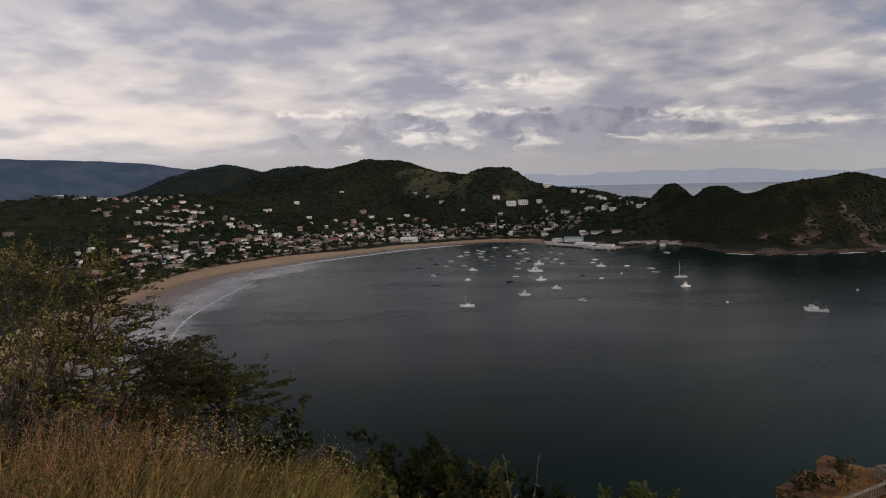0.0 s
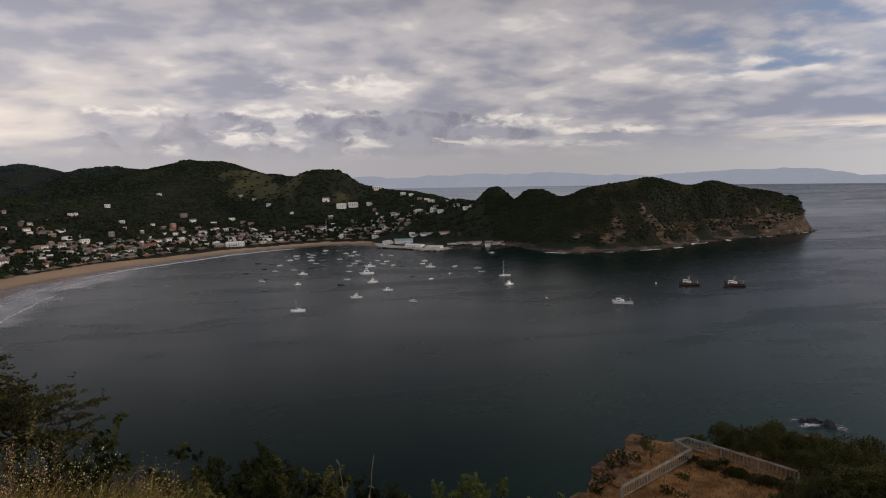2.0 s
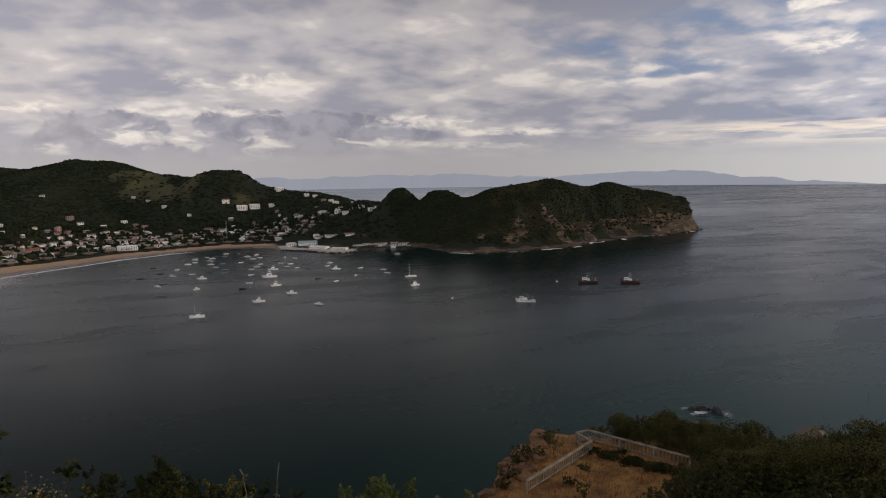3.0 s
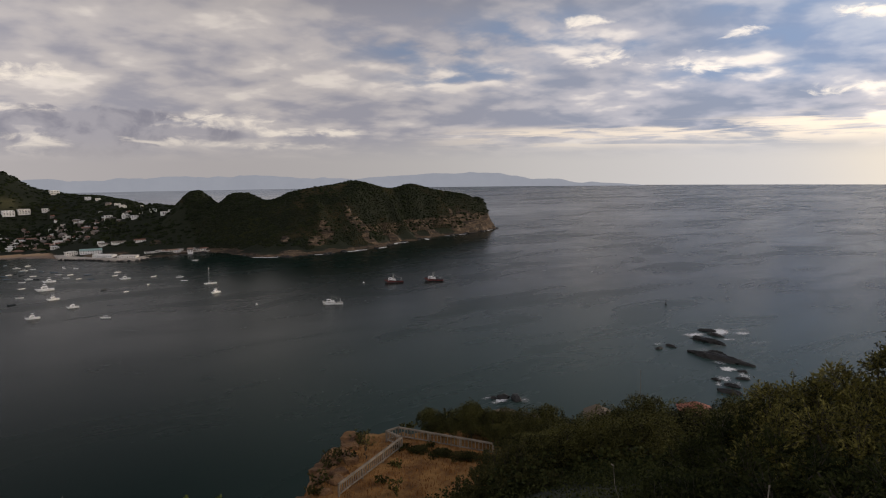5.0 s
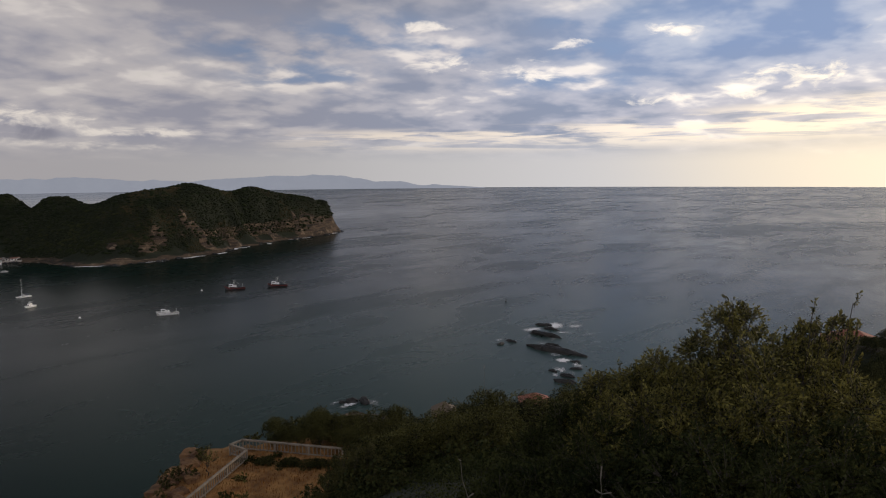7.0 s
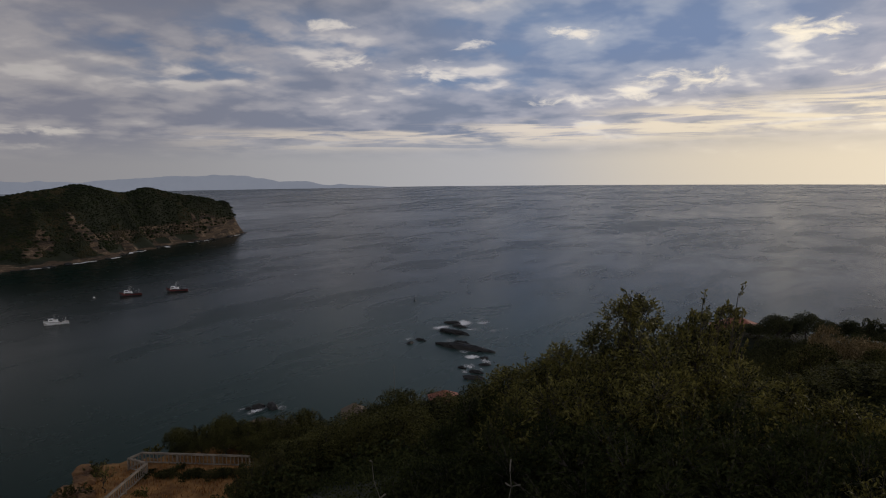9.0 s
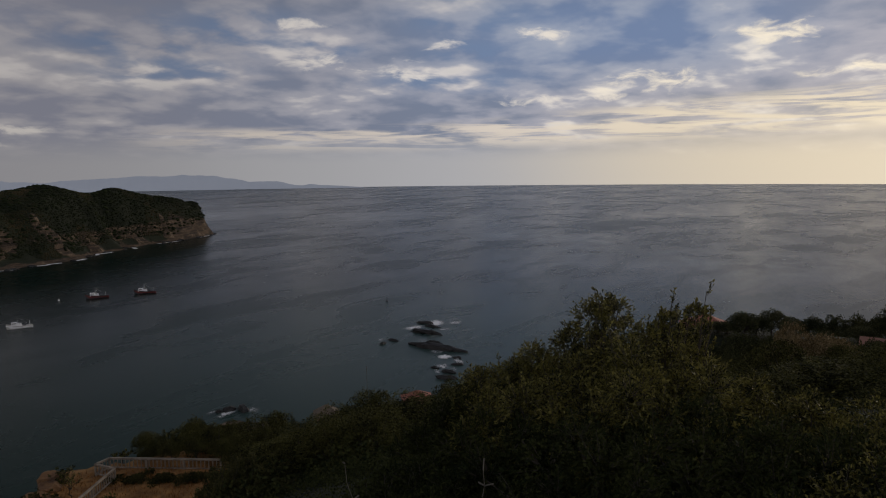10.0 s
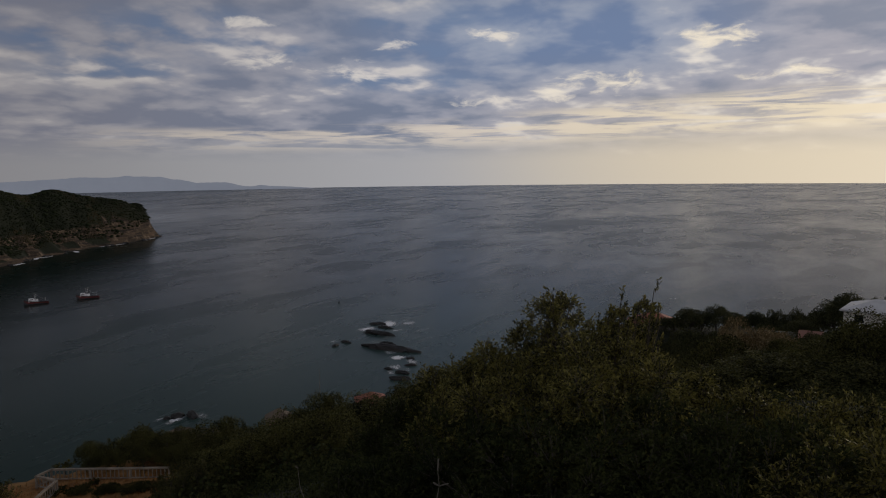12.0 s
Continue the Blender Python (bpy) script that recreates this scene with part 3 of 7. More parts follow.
def mountain_range(name, label, profile, distance, depth, mat, seed, rough):
    """A ridge along an arc round the bay: profile holds degrees round from ahead and the crest's height in metres."""
    azs = np.arange(profile[0][0], profile[-1][0] + 0.01, 0.12)
    crest = np.interp(azs, [p[0] for p in profile], [p[1] for p in profile])
    crest = crest + rough * (fractal(azs * 100, np.full(azs.shape, seed), 160, 5) * 2) * smooth(crest, 0, 25)
    verts, rows = [], ((0.0, -0.02), (0.18, 0.25), (0.42, 0.62), (0.72, 0.9), (1.0, 1.0))
    for back, up in rows:
        r = distance + depth * back + fractal(azs * 60, np.full(azs.shape, seed + back * 40), 90, 3) * depth * 0.2 * (0 < back < 1)
        for a, c, rr in zip(np.radians(azs), crest, r):
            verts.append((rr * math.sin(a), rr * math.cos(a), c * up - 1))
    n = len(azs)
    faces = [(k * n + i, k * n + i + 1, (k + 1) * n + i + 1, (k + 1) * n + i) for k in range(len(rows) - 1) for i in range(n - 1)]
    me = bpy.data.meshes.new(name)
    me.from_pydata(verts, [], faces)
    me.polygons.foreach_set("use_smooth", [True] * len(faces))
    me.materials.append(mat)
    return tagged(new(name, me), label, "mountains", kind="structure")


FAR_BLUE = range_material("hazed_far_coast", (0.07, 0.08, 0.09), (0.09, 0.10, 0.11), (0.24, 0.255, 0.305))
MID_BLUE = range_material("hazed_inland_range", (0.030, 0.040, 0.05), (0.06, 0.07, 0.08), (0.022, 0.032, 0.052))
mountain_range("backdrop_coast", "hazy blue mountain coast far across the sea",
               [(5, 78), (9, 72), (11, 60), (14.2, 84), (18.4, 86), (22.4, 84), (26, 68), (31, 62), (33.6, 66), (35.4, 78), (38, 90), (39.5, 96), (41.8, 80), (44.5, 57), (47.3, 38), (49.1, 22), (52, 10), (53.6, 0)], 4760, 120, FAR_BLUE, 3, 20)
mountain_range("backdrop_range", "hazy dark blue forested mountain range inland",
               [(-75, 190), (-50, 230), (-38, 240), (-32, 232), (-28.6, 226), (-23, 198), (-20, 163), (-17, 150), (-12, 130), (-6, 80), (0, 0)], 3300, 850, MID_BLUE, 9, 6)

# ---- woods on the hills: crowns too many to count ----
def ball(level):
    bm = bmesh.new()
    bmesh.ops.create_icosphere(bm, subdivisions=level, radius=1.0)
    v = np.array([p.co[:] for p in bm.verts])
    f = np.array([[q.index for q in p.verts] for p in bm.faces])
    bm.free()
    return v, f


def crowns(name, label, centres, sizes, mat, seed, level=1, rough=0.17, tall=0.72):
    rs = np.random.RandomState(seed)
    v, f = ball(level)
    f = f[v[f][:, :, 2].mean(1) > -0.45]
    n = len(centres)
    turn = rs.rand(n) * 6.283
    c, s = np.cos(turn), np.sin(turn)
    p = v[None] * (1 + rs.normal(0, rough, (n, len(v), 1))) * sizes[:, None, None]
    p[..., 2] *= tall
    q = np.stack([p[..., 0] * c[:, None] - p[..., 1] * s[:, None], p[..., 0] * s[:, None] + p[..., 1] * c[:, None], p[..., 2]], -1) + centres[:, None]
    faces = (f[None] + (np.arange(n) * len(v))[:, None, None]).reshape(-1, 3)
    me = bpy.data.meshes.new(name)
    me.vertices.add(n * len(v))
    me.vertices.foreach_set("co", q.astype(np.float32).ravel())
    me.loops.add(len(faces) * 3)
    me.loops.foreach_set("vertex_index", faces.astype(np.int32).ravel())
    me.polygons.add(len(faces))
    me.polygons.foreach_set("loop_start", np.arange(0, len(faces) * 3, 3, dtype=np.int32))
    me.polygons.foreach_set("loop_total", np.full(len(faces), 3, np.int32))
    me.polygons.foreach_set("use_smooth", np.ones(len(faces), bool))
    me.update(calc_edges=True)
    me.materials.append(mat)
    return tagged(new(name, me), label, "trees", kind="stuff")


def town_density(x, y, d):
    """How thickly built a place is: the strip behind the beach and the hill streets."""
    strip = smooth(-d, -330, -200) * smooth(y, 640, 780) * (x < 200) * (d > 60)
    for cx, cy, sx, sy, *_ in HILL_STREETS:
        strip = np.maximum(strip, 0.8 * np.exp(-0.5 * (((x - cx) / sx / 1.2) ** 2 + ((y - cy) / sy / 1.2) ** 2)))
    return np.maximum(strip, 0.97 * np.exp(-(((x + 425) / 55) ** 2 + ((y - 1160) / 50) ** 2)))


# hill streets: centre, spread, number of houses and their kinds
HILL_STREETS = [(-560, 1210, 34, 30, 26, (1, 5, 0, 3)), (-640, 1150, 18, 14, 10, (1, 5, 3)), (-500, 1260, 40, 25, 14, (3, 1, 0)), (-490, 1090, 40, 20, 8, (3, 2, 0)), (190, 1230, 26, 60, 24, (0, 1, 3, 4)), (150, 1170, 40, 25, 18, (0, 1, 4, 2)), (255, 1150, 22, 40, 9, (3, 1))]
HILL_STREETS += [(-420, 1000, 40, 40, 12, (0, 2, 5)), (-60, 1330, 60, 40, 10, (3, 0, 1)), (-230, 1230, 60, 50, 10, (0, 3, 1)), (-330, 1130, 50, 40, 10, (0, 1, 4)), (60, 1260, 40, 40, 7, (0, 3))]


def scatter(seed, count, x0, x1, y0, y1):
    rs = np.random.RandomState(seed)
    x, y = rs.uniform(x0, x1, count), rs.uniform(y0, y1, count)
    z, d, beach = land(x, y)
    return rs, x, y, z, d, beach


def make_woods():
    rs, x, y, z, d, beach = scatter(21, 86000, -1150, 900, 560, 2150)
    clear = pastures(x, y, z)
    town = town_density(x, y, d)
    vis = np.abs(np.degrees(np.arctan2(x, y)) - 4) < 42
    ok = (d > 12) & (d > beach * 82) & (rs.rand(len(x)) > clear * 0.96) & (rs.rand(len(x)) > town * 0.80) & vis & ((beach > 0.5) | (z > 10)) & (np.hypot(x, y) > 500)
    x, y, z = x[ok], y[ok], z[ok]
    size = rs.uniform(1.3, 3.0, len(x)) * (1 + np.hypot(x, y) / 3500)
    crowns("woods", "dense dark green woods covering the hills", np.stack([x, y, z + size * (0.5 * (rs.rand(len(x)) < town[ok] * 0.4))], 1), size, WOODS, 4, 0, 0.14, 0.5)
    rs, x, y, z, d, beach = scatter(23, 90000, 330, 900, 830, 1200)
    ok = (d > 12) & (z > 4 + 12 * smooth(fractal(x, y, 40, 3), -0.05, 0.2)) & (bare_faces(x, y) < 0.55)
    x, y, z = x[ok], y[ok], z[ok]
    size = rs.uniform(0.8, 1.9, len(x))
    crowns("woods", "dense dark scrub covering the headland", np.stack([x, y, z - size * 0.05], 1), size, SCRUB, 6, 0, 0.12, 0.45)
    rs, x, y, z, d, beach = scatter(24, 24000, -720, 330, 640, 1420)
    town = town_density(x, y, d)
    ok = (d > 70) & (rs.rand(len(x)) < town * 0.42)
    x, y, z = x[ok], y[ok], z[ok]
    size = rs.uniform(1.6, 3.9, len(x))
    crowns("town_trees", "dark leafy trees standing between the houses", np.stack([x, y, z + size * rs.uniform(0.5, 1.3, len(x))], 1), size, WOODS, 8, 1, 0.2, 0.85)
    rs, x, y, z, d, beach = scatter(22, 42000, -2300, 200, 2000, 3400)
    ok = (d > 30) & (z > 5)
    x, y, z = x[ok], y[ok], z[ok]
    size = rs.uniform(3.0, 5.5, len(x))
    crowns("woods", "far dark woods on the inland hills, tinted blue for haze", np.stack([x, y, z], 1), size, HAZED_WOODS, 5, 0, 0.14, 0.5)


make_woods()

# ---- plants near the camera ----
BARK = plain("bark", (0.055, 0.044, 0.034), 0.9, scale=6, vary=0.4)
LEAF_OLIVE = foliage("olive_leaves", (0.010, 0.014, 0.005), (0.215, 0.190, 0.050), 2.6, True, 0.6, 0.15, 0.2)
LEAF_SPRAY = foliage("grey_green_leaflets", (0.020, 0.024, 0.010), (0.12, 0.11, 0.038), 2.0, True, 0.6, 0.1, 0.3)
LEAF_DULL = foliage("dull_olive_leaves", (0.032, 0.034, 0.011), (0.26, 0.215, 0.060), 1.4, True, 0.6, 0.12, 0.3)
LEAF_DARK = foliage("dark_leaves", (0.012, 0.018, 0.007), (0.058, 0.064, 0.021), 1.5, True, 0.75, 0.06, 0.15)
LEAF_FRESH = foliage("fresh_leaves", (0.06, 0.085, 0.015), (0.19, 0.22, 0.055), 1.5, True, 0.5, 0.35, 0.25)
LEAF_FAR = foliage("spur_tree_leaves", (0.020, 0.026, 0.013), (0.085, 0.084, 0.036), 0.25, True, 0.8, 0.05, 0.15)
LEAF_MID = foliage("tree_leaves", (0.006, 0.009, 0.0035), (0.105, 0.100, 0.030), 0.75, True, 0.75, 0.1, 0.15)
LEAF_BROWN = foliage("half_dry_leaves", (0.09, 0.065, 0.030), (0.26, 0.195, 0.105), 0.35, True, 0.8, 0.05, 0.15)
GRASS_DRY = foliage("dry_grass", (0.11, 0.066, 0.018), (0.34, 0.235, 0.068), 1.4, True, 0.7, 0.2, 0.2)
GRASS_GREEN = foliage("green_grass", (0.040, 0.050, 0.012), (0.20, 0.185, 0.045), 1.4, True, 0.7, 0.2, 0.2)
FLOWER = foliage("weed_petals", (0.50, 0.45, 0.18), (0.75, 0.70, 0.40), 2.0, True, 0.7, 0.1, 0.2)
GRASS_RUST = foliage("rusty_grass", (0.16, 0.065, 0.02), (0.42, 0.20, 0.065), 0.5, True, 0.8, 0.1, 0.2)
SEED = foliage("seed_heads", (0.24, 0.11, 0.07), (0.50, 0.28, 0.18), 1.4, True, 0.8, 0.1, 0.2)


def at(az, r):
    """Plan position at a bearing (degrees round from ahead) and distance."""
    return r * math.sin(radians(az)), r * math.cos(radians(az))


def mesh_of(name, verts, faces, mat, smooth_shade=False):
    me = bpy.data.meshes.new(name)
    me.from_pydata(verts.tolist() if isinstance(verts, np.ndarray) else verts, [], faces.tolist() if isinstance(faces, np.ndarray) else faces)
    me.materials.append(mat)
    if smooth_shade:
        me.polygons.foreach_set("use_smooth", [True] * len(me.polygons))
    return me


def child(name, me, parent, label=""):
    ob = new(name, me)
    ob.parent = parent
    return tagged(ob, label)


def tube(points, radii, sides=5):
    """Vertices and faces of a tapered tube along a line."""
    p = np.array(points, float)
    t = np.gradient(p, axis=0)
    t /= np.linalg.norm(t, axis=1, keepdims=True) + 1e-9
    ref = np.where(np.abs(t[:, 2:3]) < 0.9, np.array([[0, 0, 1.0]]), np.array([[1.0, 0, 0]]))
    u = np.cross(t, ref)
    u /= np.linalg.norm(u, axis=1, keepdims=True) + 1e-9
    w = np.cross(t, u)
    ang = np.arange(sides) * 2 * math.pi / sides
    ring = p[:, None] + np.array(radii)[:, None, None] * (u[:, None] * np.cos(ang)[None, :, None] + w[:, None] * np.sin(ang)[None, :, None])
    faces = []
    for i in range(len(p) - 1):
        for k in range(sides):
            q = (k + 1) % sides
            faces.append((i * sides + k, i * sides + q, (i + 1) * sides + q, (i + 1) * sides + k))
    return ring.reshape(-1, 3), faces


def leaf_mesh(name, pos, way, size, width, mat, rs, droop=0.25, simple=False):
    """Many folded leaves; pos: where each starts, way: where it points."""
    n = len(pos)
    way = way / (np.linalg.norm(way, axis=1, keepdims=True) + 1e-9)
    side = np.cross(way, rs.normal(0, 1, (n, 3)))
    side /= np.linalg.norm(side, axis=1, keepdims=True) + 1e-9
    up = np.cross(side, way)
    L = (size * rs.uniform(0.6, 1.25, n))[:, None]
    W = L * width
    mid = pos + way * L * 0.5 - up * L * 0.06
    tip = pos + way * L - np.array([[0, 0, 1.0]]) * L * droop
    v = np.stack([pos, mid + side * W, tip, mid - side * W, mid], 1).reshape(-1, 3)
    f = np.array([(0, 1, 4), (1, 2, 4), (2, 3, 4), (3, 0, 4)]) if not simple else np.array([(0, 1, 2), (0, 2, 3)])
    faces = (f[None] + (np.arange(n) * 5)[:, None, None]).reshape(-1, 3)
    return mesh_of(name, v, faces, mat)


def plant(name, label, category, height, spread, seed, mat, limbs=6, forks=5, twigs=5, leaves=26, leaf=0.10, width=0.24, stems=1, bare=0.25, trunk_r=0.05, low=False, simple=False):
    """A shrub or tree: stems fork into limbs and twigs, and leaves sit round the twigs."""
    rs = np.random.RandomState(seed)
    reach = max(spread, 0.34 * height)
    root = new(name)
    root.empty_display_size = 0.2
    tagged(root, label, category)
    verts, faces, tips, ways = [], [], [], []

    def add(points, r0, r1, sides=5):
        v, f = tube(points, np.linspace(r0, r1, len(points)), sides)
        base = sum(len(q) for q in verts)
        verts.append(v)
        faces.extend(tuple(i + base for i in q) for q in f)

    def bend(a, b, sag, n=5):
        u = np.linspace(0, 1, n)[:, None]
        p = np.array(a) * (1 - u) + np.array(b) * u
        p[1:-1] += rs.normal(0, sag * np.linalg.norm(np.array(b) - a), (n - 2, 3))
        return p

    for s in range(stems):
        foot = np.array([*(rs.normal(0, 0.12 * spread, 2) if stems > 1 else (0, 0)), -0.25])
        crown_z = height * (0.30 if not low else 0.12)
        neck = foot + np.array([*rs.normal(0, 0.10 * spread, 2), crown_z + 0.25])
        add(bend(foot, neck, 0.05), trunk_r, trunk_r * 0.7, 7)
        for i in range(limbs):
            a = 6.283 * (i + rs.uniform(-0.4, 0.4)) / limbs + s
            out = rs.uniform(0.35, 1.0) * spread
            z = height * (1 - 0.65 * (out / spread) ** 2 * rs.uniform(0.5, 1.0))
            end = np.array([foot[0] + math.cos(a) * out, foot[1] + math.sin(a) * out, max(z * rs.uniform(0.75, 1.0), crown_z * 0.9)])
            p = bend(neck, end, 0.07)
            add(p, trunk_r * 0.55, trunk_r * 0.15)
            for k in range(forks):
                u = rs.uniform(bare, 1.0) if k else 1.0
                a0 = p[int(round(u * (len(p) - 1)))]
                way = (end - neck) / (np.linalg.norm(end - neck) + 1e-9) + rs.normal(0, 0.65, 3) + np.array([0, 0, 0.25])
                b0 = a0 + way / np.linalg.norm(way) * reach * rs.uniform(0.20, 0.45)
                q = bend(a0, b0, 0.08, 4)
                add(q, trunk_r * 0.22, trunk_r * 0.07, 4)
                for m in range(twigs):
                    c0 = q[rs.randint(1, 4)]
                    w2 = way / np.linalg.norm(way) + rs.normal(0, 0.7, 3) + np.array([0, 0, 0.2])
                    w2 /= np.linalg.norm(w2)
                    length = reach * rs.uniform(0.10, 0.22)
                    add(np.array([c0, c0 + w2 * length]), trunk_r * 0.07, trunk_r * 0.03, 3)
                    u2 = rs.uniform(0.1, 1.05, leaves)[:, None]
                    tips.append(c0 + w2 * length * u2 + rs.normal(0, 0.012 * spread, (leaves, 3)))
                    ways.append(w2 + rs.normal(0, 0.75, (leaves, 3)))
    pos, way, wood = np.vstack(tips), np.vstack(ways), np.vstack(verts)
    fit = height / np.percentile(pos[:, 2], 99.6)
    wood[:, 2] *= fit
    pos[:, 2] *= fit
    child("trunk", mesh_of("trunk", wood, faces, BARK, True), root)
    child("crown", leaf_mesh("crown", pos, way, leaf, width, mat, rs, 0.25, simple), root)
    return root


def wand_shrub(name, label, height, spread, seed, mat, wands=60, leaf=0.075, lean=(0.0, 0.0)):
    """A dense shrub of many rising wands, each set with narrow leaves that point along it, over a bushy body."""
    rs = np.random.RandomState(seed)
    root = tagged(new(name), label, "shrub")
    root.empty_display_size = 0.2
    verts, faces, pos, way = [], [], [], []
    total = 0
    for i in range(wands):
        a, out = rs.rand() * 6.283, math.sqrt(rs.rand())
        foot = np.array([0.25 * spread * out * math.cos(a), 0.25 * spread * out * math.sin(a), -0.2])
        z = height * (1 - 0.55 * out ** 2) * rs.uniform(0.72, 1.0)
        end = np.array([spread * out * math.cos(a) + lean[0] * z / height, spread * out * math.sin(a) + lean[1] * z / height, z])
        knee = foot * 0.3 + end * 0.7 - np.array([0, 0, 0.16 * z])
        u = np.linspace(0, 1, 7)[:, None]
        p = foot * (1 - u) ** 2 + 2 * knee * u * (1 - u) + end * u * u + rs.normal(0, 0.015, (7, 3)) * u
        v, f = tube(p, np.linspace(0.022, 0.004, 7), 4)
        verts.append(v)
        faces.extend(tuple(q + total for q in w) for w in f)
        total += len(v)
        for k in range(9):
            b = k / 8
            s0 = 0.30 + 0.68 * b
            c0 = foot * (1 - s0) ** 2 + 2 * knee * s0 * (1 - s0) + end * s0 * s0
            d = 2 * (1 - s0) * (knee - foot) + 2 * s0 * (end - knee)
            d = d / np.linalg.norm(d) + rs.normal(0, 0.55, 3) * (1 - 0.5 * b) + (0, 0, 0.25)
            d /= np.linalg.norm(d)
            long = rs.uniform(0.14, 0.34) * (1 - 0.35 * b)
            v, f = tube(np.array([c0, c0 + d * long]), (0.006, 0.002), 3)
            verts.append(v)
            faces.extend(tuple(q + total for q in w) for w in f)
            total += len(v)
            n = 26
            w = rs.uniform(0.05, 1.0, (n, 1))
            pos.append(c0 + d * long * w + rs.normal(0, 0.012, (n, 3)))
            way.append(d * 1.3 + rs.normal(0, 0.6, (n, 3)))
    pos, way, wood = np.vstack(pos), np.vstack(way), np.vstack(verts)
    fit = height / np.percentile(pos[:, 2], 99.8)
    pos[:, 2] *= fit
    wood[:, 2] *= fit
    child("trunk", mesh_of("trunk", wood, faces, BARK, True), root)
    child("crown", leaf_mesh("crown", pos, way, leaf, 0.17, mat, rs, 0.12, True), root)
    return root


def stand(ob, az, r, turn=0.0, sink=0.1):
    x, y = at(az, r)
    ob.matrix_basis = pose(x, y, ground_z(x, y) - sink, 0, 0, turn)
    return ob


def top_height(az, r, el):
    """How tall a plant must be at that place to reach that elevation as seen from the lookout."""
    x, y = at(az, r)
    return EYE + r * math.tan(radians(el)) - ground_z(x, y)


# the large olive-green shrubs on the right of the lookout: bearing, distance, top's elevation, spread
SHRUBS = [(72.6, 10.0, -10.0, 0.6), (79.0, 10.4, -10.7, 0.42), (77.2, 10.3, -11.4, 0.55), (75.0, 10.2, -11.8, 0.7), (70.2, 10.0, -13.2, 1.0), (67.2, 10.0, -14.0, 0.8), (64.2, 10.2, -15.2, 0.7), (61.6, 10.4, -17.2, 0.7), (59.4, 10.6, -19.6, 0.7), (75.5, 9.2, -12.6, 1.4), (70.0, 8.6, -16.0, 1.4),
          (77.0, 8.4, -15.0, 1.4), (81.2, 9.6, -14.6, 0.8), (84.5, 9.4, -15.4, 0.9), (88.0, 9.2, -16.0, 1.0), (92.5, 9.2, -16.6, 1.1), (97.0, 8.8, -16.4, 1.3), (65.0, 8.0, -20.0, 1.2), (82.0, 7.4, -18.5, 1.3), (90.0, 7.2, -19.0, 1.3)]
SHRUBS += [(72.0, 7.0, -20.0, 1.3), (98.0, 6.8, -19.5, 1.3), (61.0, 7.4, -23.5, 0.9), (57.0, 7.6, -25.5, 0.8)]
def clump_shrub(name, label, height, spread, seed, mat, lobes=16, leaves=430, leaf=0.056):
    """A broad shrub: forking stems under rounded leafy clumps, each ending in short sprigs."""
    rs = np.random.RandomState(seed)
    root = tagged(new(name), label, "shrub")
    verts, faces, pos, way = [], [], [], []
    total = 0
    for i in range(lobes):
        a = 2.4 * i + rs.uniform(-0.3, 0.3)
        out = spread * math.sqrt((i + 0.3) / lobes)
        size = rs.uniform(0.17, 0.29) * (0.7 + 0.3 * spread)
        z = (height - size) * (1 - 0.42 * (out / spread) ** 2) * rs.uniform(0.78, 1.0)
        c = np.array([out * math.cos(a), out * math.sin(a), max(z, 0.3)])
        stem = np.array([(0.1 * c[0], 0.1 * c[1], -0.25), (0.35 * c[0] + rs.normal(0, 0.06), 0.35 * c[1] + rs.normal(0, 0.06), 0.5 * c[2]), c])
        v, f = tube(stem, (0.030, 0.02, 0.008), 5)
        verts.append(v)
        faces.extend(tuple(q + total for q in w) for w in f)
        total += len(v)
        d = rs.normal(0, 1, (leaves, 3))
        d /= np.linalg.norm(d, axis=1, keepdims=True)
        pos.append(c + d * size * rs.uniform(0.72, 1.05, (leaves, 1)) * (1 + 0.25 * np.sin(d[:, :1] * 6 + i) * np.cos(d[:, 1:2] * 5)))
        way.append(d + rs.normal(0, 0.6, (leaves, 3)) + (0, 0, 0.3))
        for k in range(13):
            e = rs.normal(0, 1, 3) + (0, 0, 0.7)
            e /= np.linalg.norm(e)
            tip = c + e * size * rs.uniform(1.05, 1.55)
            v, f = tube(np.array([c + e * size * 0.4, tip]), (0.006, 0.002), 3)
            verts.append(v)
            faces.extend(tuple(q + total for q in w) for w in f)
            total += len(v)
            n = 22
            u = rs.uniform(0.35, 1.0, (n, 1))
            pos.append(c * (1 - u) + tip * u + rs.normal(0, 0.012, (n, 3)))
            way.append(e + rs.normal(0, 0.55, (n, 3)))
    pos, way, wood = np.vstack(pos), np.vstack(way), np.vstack(verts)
    fit = height / np.percentile(pos[:, 2], 99.8)
    pos[:, 2] *= fit
    wood[:, 2] *= fit
    child("trunk", mesh_of("trunk", wood, faces, BARK, True), root)
    child("crown", leaf_mesh("crown", pos, way, leaf, 0.19, mat, rs, 0.15, True), root)
    return root


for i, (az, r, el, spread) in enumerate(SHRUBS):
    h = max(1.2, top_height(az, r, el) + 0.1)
    # lower shrubs take the dark leaf colour to stand in for shade
    lit_leaves = el > -16.8 or az > 91
    s = clump_shrub("shrub", "dense olive-green shrub with small narrow leaves" if lit_leaves else "dense dark green shrub, its shade put into the leaf colour", h, spread, 100 + i, LEAF_OLIVE if lit_leaves else LEAF_DARK, 13 if spread < 0.8 else 24)
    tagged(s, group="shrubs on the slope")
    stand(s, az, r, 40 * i)
